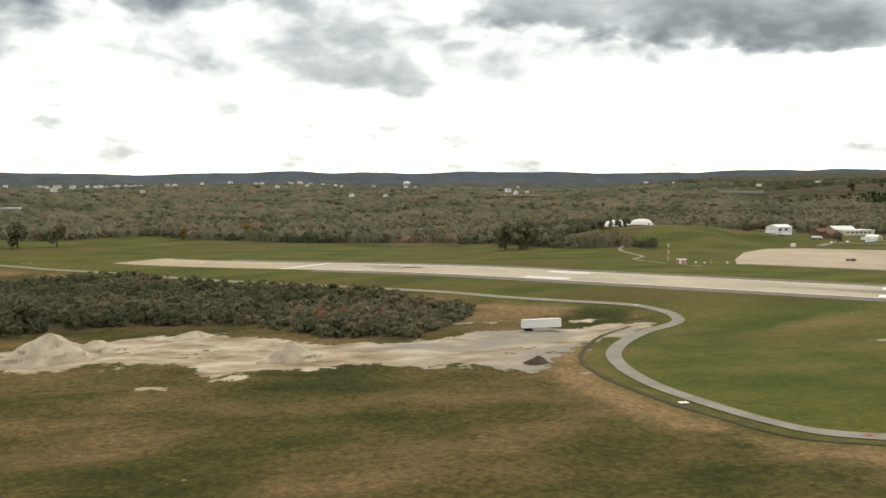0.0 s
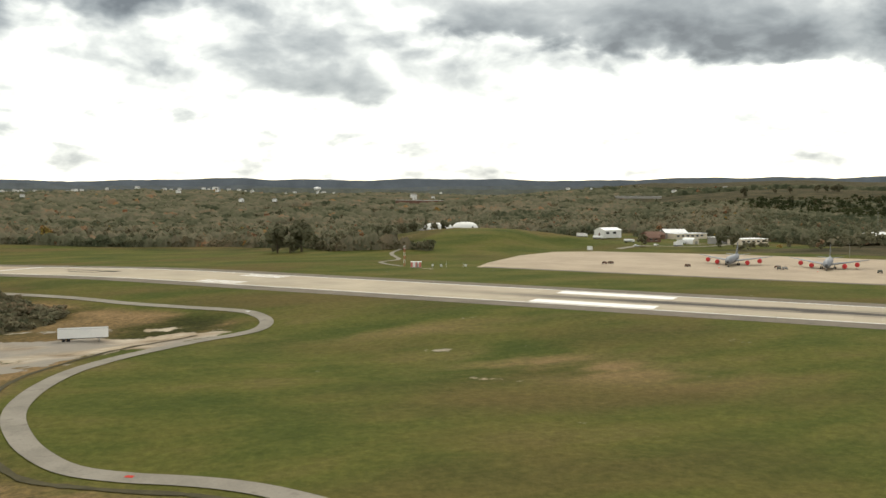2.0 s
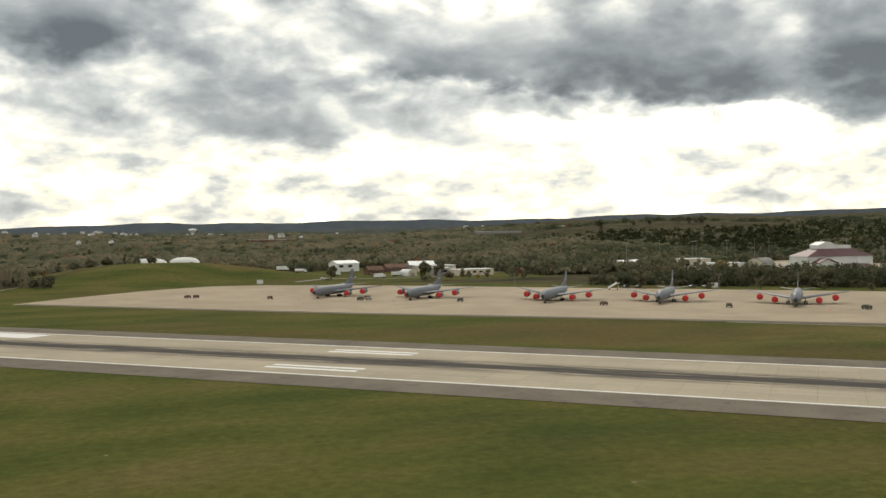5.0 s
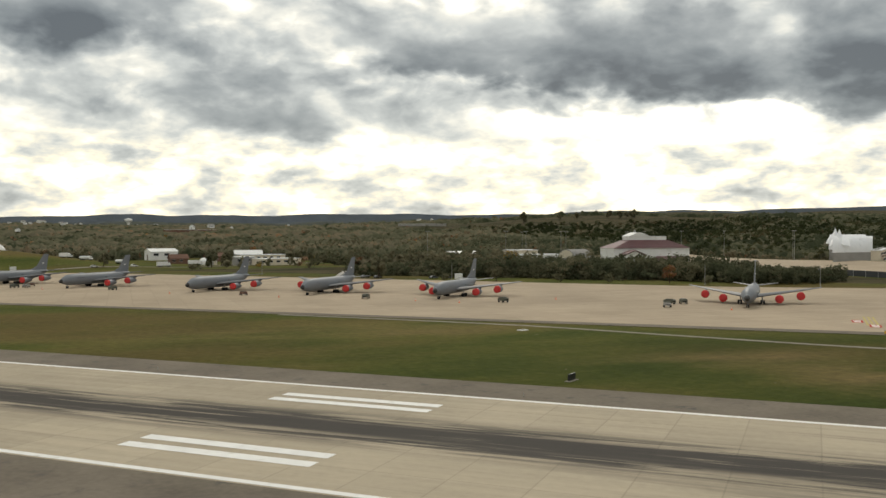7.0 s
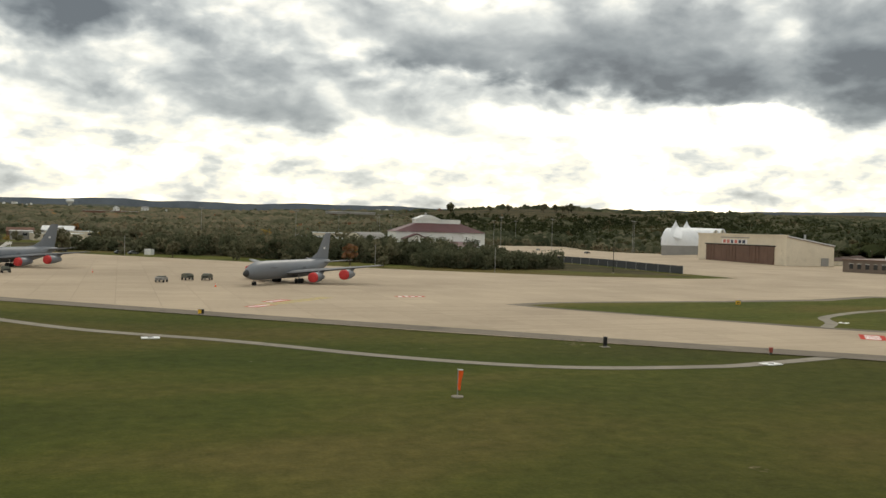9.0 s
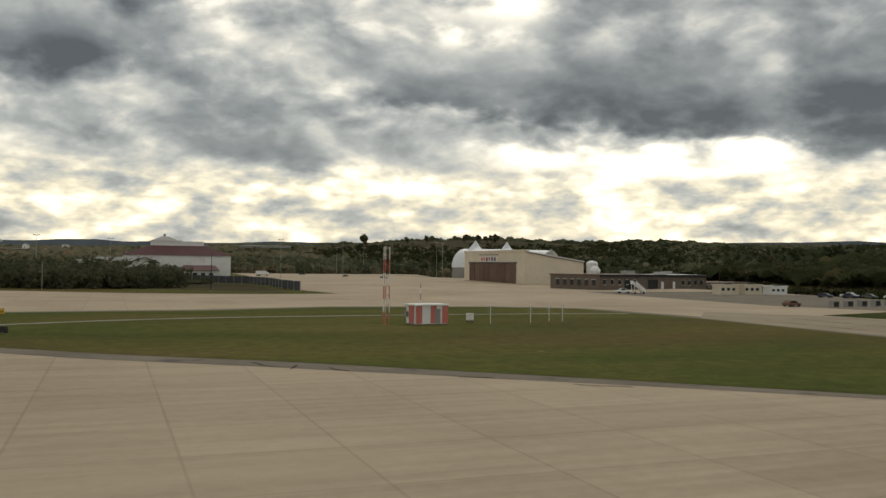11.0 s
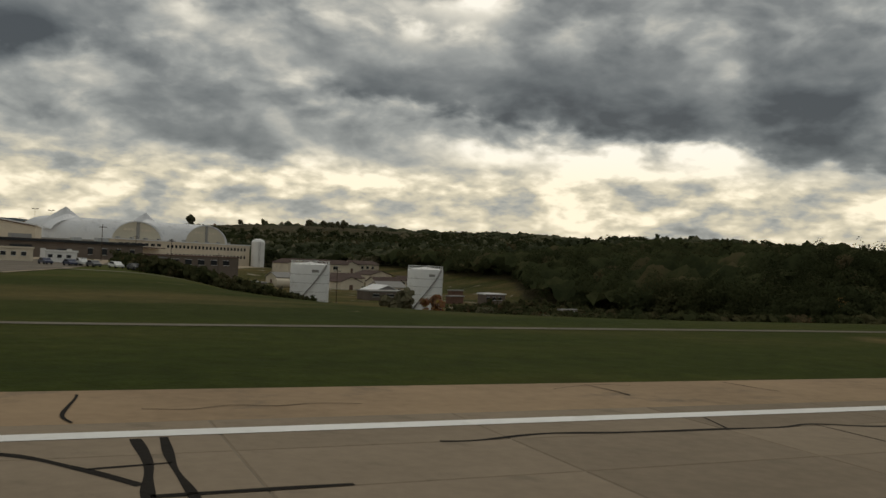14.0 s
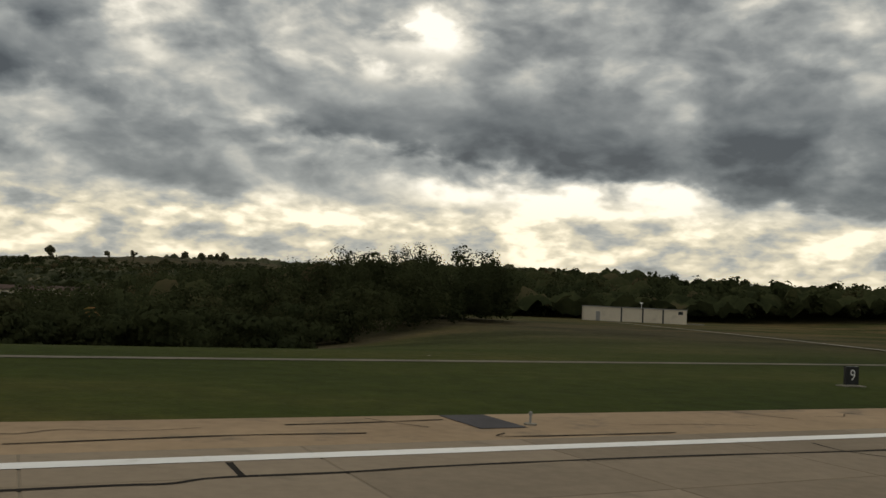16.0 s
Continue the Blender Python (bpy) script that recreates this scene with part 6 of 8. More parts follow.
make_sign("distance_sign", "black runway sign seen from behind on the grass", 295.8, 66.6, 38, [(1.2, M_BLACK, None, M_WHITE), (1.2, M_BLACK, None, M_WHITE)], 0.8, 0.2)
make_sign("taxiway_sign", "small yellow taxiway sign on the grass island", 407.4, 88.2, 10, [(1.3, M_SIGNY, "bars", M_BLACK)], 0.8, 0.3)
make_sign("taxiway_sign", "small dark taxiway sign on the grass island", 409.8, 66.5, -30, [(0.7, M_BLACK, None, M_BLACK), (0.7, M_BLACK, None, M_SIGNY)], 0.7, 0.3)
make_sign("marker_board", "narrow dark marker board on the grass", 371.6, 57.6, 0, [(0.5, M_BLACK, None, M_WHITE)], 1.1, 0.2)
make_sign("marker_board", "low yellow-edged marker board beside the apron", 345.7, 82.4, 20, [(0.5, M_SIGNY, None, M_BLACK), (0.5, M_BLACK, None, M_BLACK)], 0.6, 0.2)
make_sign("runway_sign", "black runway sign beside the landing runway", 407.8, 24.0, -50, [(1.4, M_BLACK, None, M_WHITE), (1.4, M_BLACK, None, M_WHITE)], 1.2, 0.3)


def make_windsock():
    t = thing("windsock", "limp orange windsock on a short pole over the grass", "windsock", 354.4, 42.2, 20)
    part("base_plate", Form().cyl((0, 0, 0), (0, 0, 0.10), 0.55, n=16), M_ROAD, t, "pale concrete base", K)
    part("pole", Form().cyl((0, 0, 0.1), (0, 0, 2.5), 0.045), M_STEEL, t, k=K)
    part("hoop", Form().turned([(2.36, 0.27), (2.42, 0.27)], 14, "z", (0.27, 0, 0)), M_STEEL, t, k=K)
    ring = lambda x, z, r, tilt: [(x + r * math.cos(2 * math.pi * i / 14), 0.85 * r * math.sin(2 * math.pi * i / 14), z + tilt * math.cos(2 * math.pi * i / 14)) for i in range(14)]
    part("sock", Form().rings([ring(0.27, 2.36, 0.27, 0), ring(0.33, 2.05, 0.25, 0.05), ring(0.22, 1.6, 0.21, -0.04), ring(0.15, 1.1, 0.18, 0.03), ring(0.17, 0.6, 0.15, -0.04)]), M_ORANGE, t, "bright orange cloth sock", K, True)


make_windsock()


def make_plate(label):
    t = thing("marker_plate", label, "marker plate", 0, 0, z=0)
    part("plate", Form().box(-1.1, 1.1, -0.8, 0.8, 0.0, 0.10), M_WHITE, t, k=K)
    part("lid", Form().cyl((0, 0, 0.10), (0, 0, 0.16), 0.35, n=12), M_GREYWALL, t, k=K)
    return t


drive(make_plate("flat white concrete handhole cover beside the path"), ((308.0, 101.9, 20), (405.0, 69.5, 40), (378.3, 48.3, 5), (497.0, 58.0, 5), (512.0, 46.5, 10), (55.2, 98.8, 0), (86.0, 174.6, 40), (341, 66.5, 0), (500.5, 55.5, 0)), 0.02)


def make_runway_light(label):
    t = thing("edge_light", label, "runway light", 0, 0, z=0)
    part("stem", Form().cyl((0, 0, 0), (0, 0, 0.35), 0.045, n=8), M_STEEL, t, k=K)
    part("lens", Form().turned([(0.35, 0.07), (0.46, 0.07), (0.50, 0.03)], 10, "z"), M_GREYWALL, t, "clear lens", K)
    part("base", Form().cyl((0, 0, -0.02), (0, 0, 0.05), 0.25, n=12), M_ROAD, t, k=K)
    return t


lights = [(486.3 + 33.4 * i, 18.3, 0) for i in range(8)] + [(*P(u, 84), 0) for u in range(300, 2400, 200)] + [(*P(u, -84), 0) for u in range(300, 2300, 200)]
drive(make_runway_light("small clear runway edge light on a short steel stem"), lights, 0.05)
for i, (x, y) in enumerate(((87.1, 66.0), (69.2, 82.9))):
    m = thing("road_marking", "small red painted mark on the perimeter road", "road marking", x, y, -30, ground_z(x, y) + 0.10)
    part("mark", Form().box(-0.4, 0.4, -0.3, 0.3, 0, 0.01), M_REDPAINT, m)


# ---- buildings ----
def base_z(x, y, spread=6.0):
    """A level just under the ground round a building."""
    return min(ground_z(x + dx, y + dy) for dx in (-spread, 0, spread) for dy in (-spread, 0, spread))


def windows(parent, n, x0, dx, w, z0, z1, y, frame=True, material=None):
    """A row of framed windows in a wall that faces -y."""
    for i in range(n):
        a_ = x0 + i * dx
        win = part("window", Form().box(a_, a_ + w, y - 0.05, y, z0, z1), M_DARK if material is None else material, parent, "dark window")
        if frame:
            part("frame", Form().box(a_ - 0.05, a_ + w + 0.05, y - 0.08, y - 0.05, z1, z1 + 0.06).box(a_ - 0.05, a_ + w + 0.05, y - 0.12, y - 0.05, z0 - 0.06, z0), M_WHITE, win)


def gable_house(name, label, x, y, rz, w, d, h, rise, wall, roof, n_win=3, category="building", z=None, eave=0.25):
    """A plain building with a gabled roof whose ridge runs along its length w; its front faces local -y."""
    t = thing(name, label, category, x, y, rz, base_z(x, y, 2.0) if z is None else z)
    part("wall", Form().along_x([(-d / 2, -0.5), (d / 2, -0.5), (d / 2, h), (0, h + rise), (-d / 2, h)], -w / 2, w / 2), wall, t)
    part("roof", Form().along_x([(-d / 2 - eave, h - eave * rise / (d / 2)), (0, h + rise), (d / 2 + eave, h - eave * rise / (d / 2)), (d / 2 + eave, h + 0.14 - eave * rise / (d / 2)), (0, h + rise + 0.16), (-d / 2 - eave, h + 0.14 - eave * rise / (d / 2))], -w / 2 - eave, w / 2 + eave), roof, t)
    windows(t, n_win, -w / 2 + w * 0.10, w * 0.8 / n_win, w * 0.8 / n_win * 0.45, h * 0.45, h * 0.78, -d / 2)
    door = part("door", Form().box(-w / 2 - 0.05, -w / 2, -0.5, 0.5, -0.4, h * 0.62), M_BROWN, t)
    part("handle", Form().box(-w / 2 - 0.09, -w / 2 - 0.05, 0.3, 0.38, h * 0.25, h * 0.3), M_STEEL, door)
    return t


def flat_building(name, label, x, y, rz, w, d, h, wall, roof, n_win=0, category="building", z=None, win=(0.45, 0.75)):
    t = thing(name, label, category, x, y, rz, base_z(x, y, 2.0) if z is None else z)
    part("wall", Form().box(-w / 2, w / 2, -d / 2, d / 2, -0.5, h), wall, t)
    part("roof", Form().box(-w / 2 - 0.15, w / 2 + 0.15, -d / 2 - 0.15, d / 2 + 0.15, h, h + 0.22), roof, t)
    if n_win:
        windows(t, n_win, -w / 2 + w * 0.05, w * 0.9 / n_win, w * 0.9 / n_win * 0.5, h * win[0], h * win[1], -d / 2)
    return t


def arc_profile(half, z0, rise, n=18, ends=True):
    pts = [(half * math.cos(math.pi * i / n), z0 + rise * math.sin(math.pi * i / n)) for i in range(n + 1)]
    return pts


def build_hangar():
    """The cream hangar with brown doors: its front looks west over the apron."""
    z = 0.8
    t = thing("hangar", "cream panelled hangar with a wide brown sliding door", "hangar", 512.0, 219.7, -90.7, z)
    # local x runs along the front (from its north end to its south end when seen from the apron), local y into the building
    wall = part("wall", Form().rings([[(-20.2, 0, -1.2), (20.2, 0, -1.2), (20.2, 16.5, -1.2), (-20.2, 16.5, -1.2)], [(-20.2, 0, 7.7), (20.2, 0, 7.7), (20.2, 16.5, 5.3), (-20.2, 16.5, 5.3)]]), M_OFFWHITE, t)
    part("roof", Form().rings([[(-20.4, 0.5, 7.65), (20.4, 0.5, 7.65), (20.4, 16.7, 5.25), (-20.4, 16.7, 5.25)], [(-20.4, 0.5, 7.9), (20.4, 0.5, 7.9), (20.4, 16.7, 5.5), (-20.4, 16.7, 5.5)]]), M_MEMBRANE, t)
    part("parapet", Form().box(-20.4, 20.4, -0.2, 0.5, 7.95, 8.18), M_OFFWHITE, t)
    part("front_panel", Form().box(-20.3, 20.3, -0.15, 0.5, 7.6, 7.95), M_OFFWHITE, t)
    for i in range(6):
        door = part("door_leaf", Form().box(-15.8 + i * 5.22, -10.68 + i * 5.22, -0.22 - 0.08 * (i % 2), -0.02, -0.6, 4.75), M_BROWN, t, "brown sliding door leaf")
        for q in range(3):
            part("rib", Form().box(-14.8 + i * 5.22 + q * 1.5, -14.7 + i * 5.22 + q * 1.5, -0.36, -0.22, -0.5, 4.65), M_BROWN, door)
    part("door_track", Form().box(-16.2, 15.9, -0.45, 0, 4.75, 5.05), M_DARK, t)
    part("crest_panel", Form().box(-8.2, 3.6, -0.14, -0.02, 5.2, 6.5), M_WHITE, t, "white panel above the door")
    for i, m in enumerate((M_RED, M_RED, M_BLUECAR, M_RED, M_BLUECAR, M_BLUECAR)):
        part("crest_bar", Form().box(-7.4 + i * 1.8, -6.2 + i * 1.8, -0.20, -0.14, 5.35, 6.35), m, t, "coloured bar of the crest panel")
    part("lettering_bar", Form().box(-9.0, 4.5, -0.12, -0.02, 6.9, 7.15), M_GREYWALL, t, "faded grey lettering as a bar")
    part("side_door", Form().box(20.2, 20.32, 12.0, 14.6, -0.9, 1.9), M_GREYWALL, t)
    part("gutter", Form().rings([[(20.2, 0.6, 7.45), (20.45, 0.6, 7.45), (20.45, 0.6, 7.6), (20.2, 0.6, 7.6)], [(20.2, 16.5, 5.05), (20.45, 16.5, 5.05), (20.45, 16.5, 5.2), (20.2, 16.5, 5.2)]]), M_BROWN, t)
    for x, y in ((17, 9), (12, 5)):
        part("roof_vent", Form().cyl((x, y, 6.0), (x, y, 8.4), 0.3), M_STEEL, t)
    return t


build_hangar()


def build_vault(label, x, y, length, horn, base):
    """A white barrel-vaulted hangar: its rounded end wall faces the runway, the far end rises to a peak."""
    t = thing("vaulted_hangar", label, "hangar", x, y, 44.0, base, group="vaulted white hangars")
    half, z0, rise = 11.6, 5.2, 6.4
    outer, inner = arc_profile(half, z0, rise, 24), arc_profile(half - 0.35, z0, rise - 0.35, 24)
    lean = -21.0  # the roof runs off at a slant from its end wall
    slide = lambda pts, f: [(px + lean * f, length * f, pz) for px, pz in pts]
    part("roof", Form().rings([slide(outer + inner[::-1], f) for f in (0, 0.25, 0.5, 0.75, 1)]), M_MEMBRANE, t, smooth=True)
    for i in range(4):
        f = (i + 0.5) / 4
        ridge = [(px * 1.004, z0 + (pz - z0) * 1.004) for px, pz in outer] + outer[::-1]
        part("seam", Form().rings([slide(ridge, f), slide(ridge, f + 0.006)]), M_WHITE, t)
    end = part("end_wall", Form().along_y(inner, 0.3, 0.6), M_END, t)
    part("louvre", Form().box(-0.7, 0.7, 0.2, 0.3, z0 + 0.6, z0 + rise - 0.4), M_GREYWALL, end, "grey vertical louvre strip")
    for s in (-1, 1):
        for q in range(3):
            part("faded_bar", Form().box(s * 2.2 - 0.9 + q * 1.6 * s, s * 2.2 + 0.4 + q * 1.6 * s, 0.22, 0.3, z0 + 3.3, z0 + 4.0), M_OFFWHITE, end, "faded lettering as a bar")
    part("base_wall", Form().rings([[(px + lean * f, py, pz) for px, py, f in ((-half, 0.1, 0.01), (half, 0.1, 0.01), (half, length - 0.2, 0.99), (-half, length - 0.2, 0.99))] for pz in (0, z0)]), M_GREYWALL, t)
    if horn:
        top = z0 + rise
        fold = []
        for i in range(17):
            f = -1 + i / 8
            up, half_y = top - 2.2 + 5.2 * (1 - abs(f)) ** 0.95, 3.4 - 1.5 * (1 - abs(f)) ** 0.8
            low_z = z0 + rise * math.sqrt(max(0.0, 1 - (f * 0.86) ** 2)) - 0.8
            up = max(up, low_z + 0.3)
            fold.append([(lean * 0.82 + 9.4 * f, length * 0.86 + dy, z) for dy, z in ((-half_y - 1.0, low_z), (-0.35 * half_y - 0.1, low_z + 0.45 * (up - low_z)), (0, up), (0.35 * half_y + 0.1, low_z + 0.45 * (up - low_z)), (half_y, low_z))])
        part("peak", Form().rings(fold), M_MEMBRANE, t, "white tent-like roof peak")
        part("far_wall", Form().rings([[(px + lean, py, pz) for px, pz in inner] for py in (length - 0.3, length - 0.1)]), M_MEMBRANE, t)
    return t


build_vault("white barrel-vaulted hangar with a yellowed round end wall", 555.0, 287.6, 14, True, -1.0)
build_vault("white barrel-vaulted hangar with a yellowed round end wall", 579.6, 315.4, 14, True, -0.4)


def build_window_block():
    t = thing("workshop_block", "long cream workshop with two rows of small windows", "building", 563.1, 289.7, 41, -3.5)
    part("wall", Form().box(-20, 42, 0, 4.0, -1.5, 8.2), M_OFFWHITE, t)
    part("roof", Form().box(-20.3, 42.3, -0.3, 4.1, 8.2, 8.5), M_MEMBRANE, t)
    windows(t, 22, 1.0, 1.8, 0.9, 6.3, 7.3, 0, False)
    windows(t, 22, 1.0, 1.8, 0.9, 3.6, 4.6, 0, False)
    windows(t, 7, -19, 2.6, 1.6, 6.6, 7.4, 0, False)
    part("canopy", Form().box(-19, -3, -3.0, 0, 5.9, 6.2), M_BROWN, t)
    for i in range(10):
        part("roof_vent", Form().box(-18 + i * 5.6, -17.2 + i * 5.6, 1.4, 2.4, 8.5, 9.0), M_STEEL, t)


build_window_block()


def build_brick_block():
    """The long low brown-grey building between the car park and the hangars."""
    t = thing("brick_block", "long low brown-grey brick building with a white roof edge", "building", 509.4, 159.6, 22, 0.4)
    part("wall", Form().box(0, 40.5, 0, 13, -3.0, 2.75), M_BRICK, t)
    part("roof", Form().box(-0.2, 24, -0.25, 13.2, 2.75, 3.0), M_BROWN, t)
    part("roof", Form().box(24, 40.8, -0.3, 13.2, 2.75, 2.95), M_MEMBRANE, t)
    part("fascia", Form().box(-0.25, 40.8, -0.36, -0.28, 2.5, 2.95), M_DARK, t)
    windows(t, 5, 1.2, 2.6, 0.8, 0.9, 1.9, 0)
    windows(t, 4, 30.2, 2.6, 0.9, 0.6, 1.7, 0)
    for i in range(6):
        win = part("window", Form().box(-0.06, 0, 1.0 + i * 1.9, 1.9 + i * 1.9, 0.7, 1.9), M_DARK, t, "dark window")
        part("frame", Form().box(-0.10, -0.06, 0.95 + i * 1.9, 1.95 + i * 1.9, 1.9, 1.98), M_WHITE, win)
    for x0 in (8.5, 17.0):
        part("loading_door", Form().box(x0, x0 + 3.6, -0.08, 0, -0.5, 1.9), M_DARK, t, "dark open loading door")
    for x0 in (22, 26.5):
        part("side_door", Form().box(x0, x0 + 0.9, -0.07, 0, -0.4, 1.4), M_WHITE, t, "white personnel door")
    part("dome", Form().turned([(3.0, 0.9), (3.5, 1.1), (4.1, 0.95), (4.6, 0.5), (4.75, 0.05)], 16, "z", (2.2, 2.8, 0)), M_WHITE, t, "white radar dome on the roof", smooth=True)
    for x0, y0, w, h in ((20, 8, 3.5, 0.8), (30, 6, 1.6, 0.6), (35, 7, 2.2, 0.7)):
        part("roof_unit", Form().box(x0, x0 + w, y0, y0 + 1.4, 2.95, 2.95 + h), M_STEEL, t)


build_brick_block()
flat_building("brick_annex", "low brown brick annex with a flat dark roof above the scrub", 557.2, 185.4, 22, 15.5, 10, 4.0, M_BRICK, M_BROWN, 5, z=-2.7, win=(0.62, 0.85))
flat_building("brick_annex", "small dark brick plant house with a flat roof", 550.5, 181.0, 22, 5.0, 6, 3.2, M_BRICK, M_GREYWALL, 2, z=-2.4, win=(0.6, 0.8))
for i, (x, m, lab) in enumerate(((522.0, M_OFFWHITE, "cream portable office cabin with small windows"), (527.3, M_OFFWHITE, "cream portable office cabin with small windows"), (533.0, M_WHITE, "white portable office cabin"))):
    t = flat_building("office_cabin", lab, x, 136.2 - (0.3 if i == 2 else 0), 4, 4.2 if i < 2 else 3.9, 2.2, 1.75 if i < 2 else 1.5, m, m, 3, "cabin")
    part("roof_unit", Form().box(-0.6, 0.6, -0.9, 0.2, 1.97 if i < 2 else 1.72, 2.2 if i < 2 else 1.9), M_DARK, t)


def build_pagoda():
    """The white terminal with tiered maroon roofs, behind the bushes."""
    t = thing("tiered_terminal", "white building with tiered maroon hipped roofs behind bushes", "building", 436.6, 271.0, -2, base_z(434, 279, 10))
    part("wall", Form().box(-16.8, 12.8, -5, 5, -1, 6.8), M_WHITE, t)
    part("roof", Form().rings([[(-17.2, -5.4, 6.8), (13.2, -5.4, 6.8), (13.2, 5.4, 6.8), (-17.2, 5.4, 6.8)], [(-9.4, -2.2, 9.6), (5.6, -2.2, 9.6), (5.6, 2.8, 9.6), (-9.4, 2.8, 9.6)]]), M_MAROON, t, "maroon hipped metal roof")
    part("upper_wall", Form().box(-9.4, 5.4, -2.0, 2.6, 9.5, 10.9), M_WHITE, t)
    part("upper_roof", Form().rings([[(-9.6, -2.3, 10.9), (-1.2, -2.3, 10.9), (-1.2, 2.9, 10.9), (-9.6, 2.9, 10.9)], [(-6.4, -2.3, 12.2), (-4.6, -2.3, 12.2), (-4.6, 2.9, 12.2), (-6.4, 2.9, 12.2)]]), M_WHITE, t)
    part("roof_vent", Form().cyl((-5.5, 1, 12.1), (-5.5, 1, 13.0), 0.35), M_STEEL, t)
    part("porch_wall", Form().box(-1, 8.6, -9.5, -5, -1, 2.6), M_WHITE, t)
    part("porch_roof", Form().rings([[(-2, -10.4, 2.6), (9.4, -10.4, 2.6), (9.4, -5.0, 2.6), (-2, -5.0, 2.6)], [(-0.4, -8, 4.0), (8.2, -8, 4.0), (8.2, -5.0, 4.0), (-0.4, -5.0, 4.0)]]), M_MAROON, t, "maroon porch roof")
    part("gable", Form().along_y([(-14.5, -1), (-7.5, -1), (-7.5, 4.6), (-11.0, 6.0), (-14.5, 4.6)], -8.5, -4.9), M_WHITE, t, "white gabled entrance wing")
    part("gable_roof", Form().along_y([(-15.1, 4.4), (-11.0, 6.0), (-6.9, 4.4), (-6.9, 4.7), (-11.0, 6.3), (-15.1, 4.7)], -9.1, -4.6), M_MAROON, t, "maroon gable roof")
    windows(t, 2, -13.2, 3.0, 1.3, 2.2, 3.5, -8.5, True)
    windows(t, 4, -0.2, 2.2, 1.2, 0.6, 1.9, -9.5, True)


build_pagoda()


def round_hut(name, label, x, y, rz, w, length, h, wall, z=None):
    """A round-roofed hut, its end to local -y."""
    t = thing(name, label, "hut", x, y, rz, base_z(x, y, 2.0) if z is None else z)
    part("shell", Form().along_y(arc_profile(w / 2, h * 0.45, h * 0.55, 16) + [(-w / 2, -0.5), (w / 2, -0.5)], 0, length), wall, t, smooth=True)
    part("end_wall", Form().along_y(arc_profile(w / 2 - 0.2, h * 0.45, h * 0.5, 14) + [(-w / 2 + 0.2, -0.4), (w / 2 - 0.2, -0.4)], -0.15, 0.02), M_END, t)
    part("door", Form().box(-w * 0.18, w * 0.18, -0.22, -0.14, -0.3, h * 0.5), M_GREYWALL, t)
    return t


round_hut("round_hut", "pale round-roofed hut half hidden by bushes", 411, 285, -60, 7.0, 12, 6.2, M_GREYWALL)
round_hut("round_hut", "white round-roofed hut among trees", 392, 356, -70, 9.0, 15, 4.4, M_WHITE)
flat_building("low_shed", "white flat-roofed shed beside the round hut", 404, 296, -10, 16, 9, 4.2, M_WHITE, M_MEMBRANE, 3)
flat_building("low_shed", "red-brown walled shed among trees", 425, 372, -10, 14, 8, 4.0, M_RUST, M_GREYWALL, 3)
flat_building("warehouse", "cream flat-roofed warehouse among trees", 412, 326, -10, 12, 9, 5.2, M_OFFWHITE, M_MEMBRANE, 3)
# the base yard behind the apron's western end
gable_house("white_shed", "white gabled shed in the base yard", 278, 404, 20, 12, 7, 3.2, 1.2, M_WHITE, M_WHITE, 2, z=1.2)
gable_house("brown_house", "brown-roofed timber building in the base yard", 301, 400, 5, 10, 7, 2.2, 1.4, M_RUST, M_RUST, 3)
gable_house("porch_house", "white pillared hall with a pale gable in the base yard", 315, 404, -5, 12, 7, 3.0, 1.6, M_GREYWALL, M_WHITE, 5)
flat_building("long_store", "long low cream store with a flat roof", 320, 400, 8, 20, 8, 2.6, M_OFFWHITE, M_MEMBRANE, 6)
flat_building("white_canopy", "long white flat-roofed canopy building behind the apron", 318, 346, 12, 17, 8, 2.4, M_OFFWHITE, M_WHITE, 5)
flat_building("white_canopy", "low white flat-roofed store behind the apron", 306, 351, 12, 7, 6, 3.0, M_GREYWALL, M_WHITE, 2)
round_hut("round_hut", "white rounded storage hut in the base yard", 294, 350, 20, 4.5, 6, 2.8, M_WHITE)
gable_house("small_hut", "small brown hut behind the apron", 283, 370, 10, 7, 5, 2.2, 1.5, M_RUST, M_RUST, 2)


def build_domes():
    """Two long inflated white covers on the knoll."""
    for x, y, rz, length, w in ((193.5, 417.0, 10, 16.0, 7.0), (208.5, 420.5, 14, 14.0, 7.4)):
        t = thing("inflated_cover", "long white inflated fabric cover on the knoll", "inflated cover", x, y, rz, ground_z(x, y) - 0.2, "white inflated covers")
        rings_ = []
        for i in range(15):
            f = -1 + 2 * i / 14
            s = max(0.05, (1 - abs(f) ** 3.2)) ** 0.5
            rings_.append([(f * length / 2, w / 2 * s * math.cos(math.pi * j / 12), 3.3 * s * math.sin(math.pi * j / 12)) for j in range(13)])
        part("cover", Form().rings(rings_), M_TENT, t, smooth=True)
        part("vent", Form().cyl((length * 0.15, -w * 0.42, 0.8), (length * 0.15, -w * 0.50, 0.8), 0.45, n=14), M_DARK, t, "dark round vent")
        part("anchor_skirt", Form().box(-length / 2 - 0.2, length / 2 + 0.2, -w / 2 - 0.2, w / 2 + 0.2, -0.4, 0.25), M_GREYWALL, t)


build_domes()


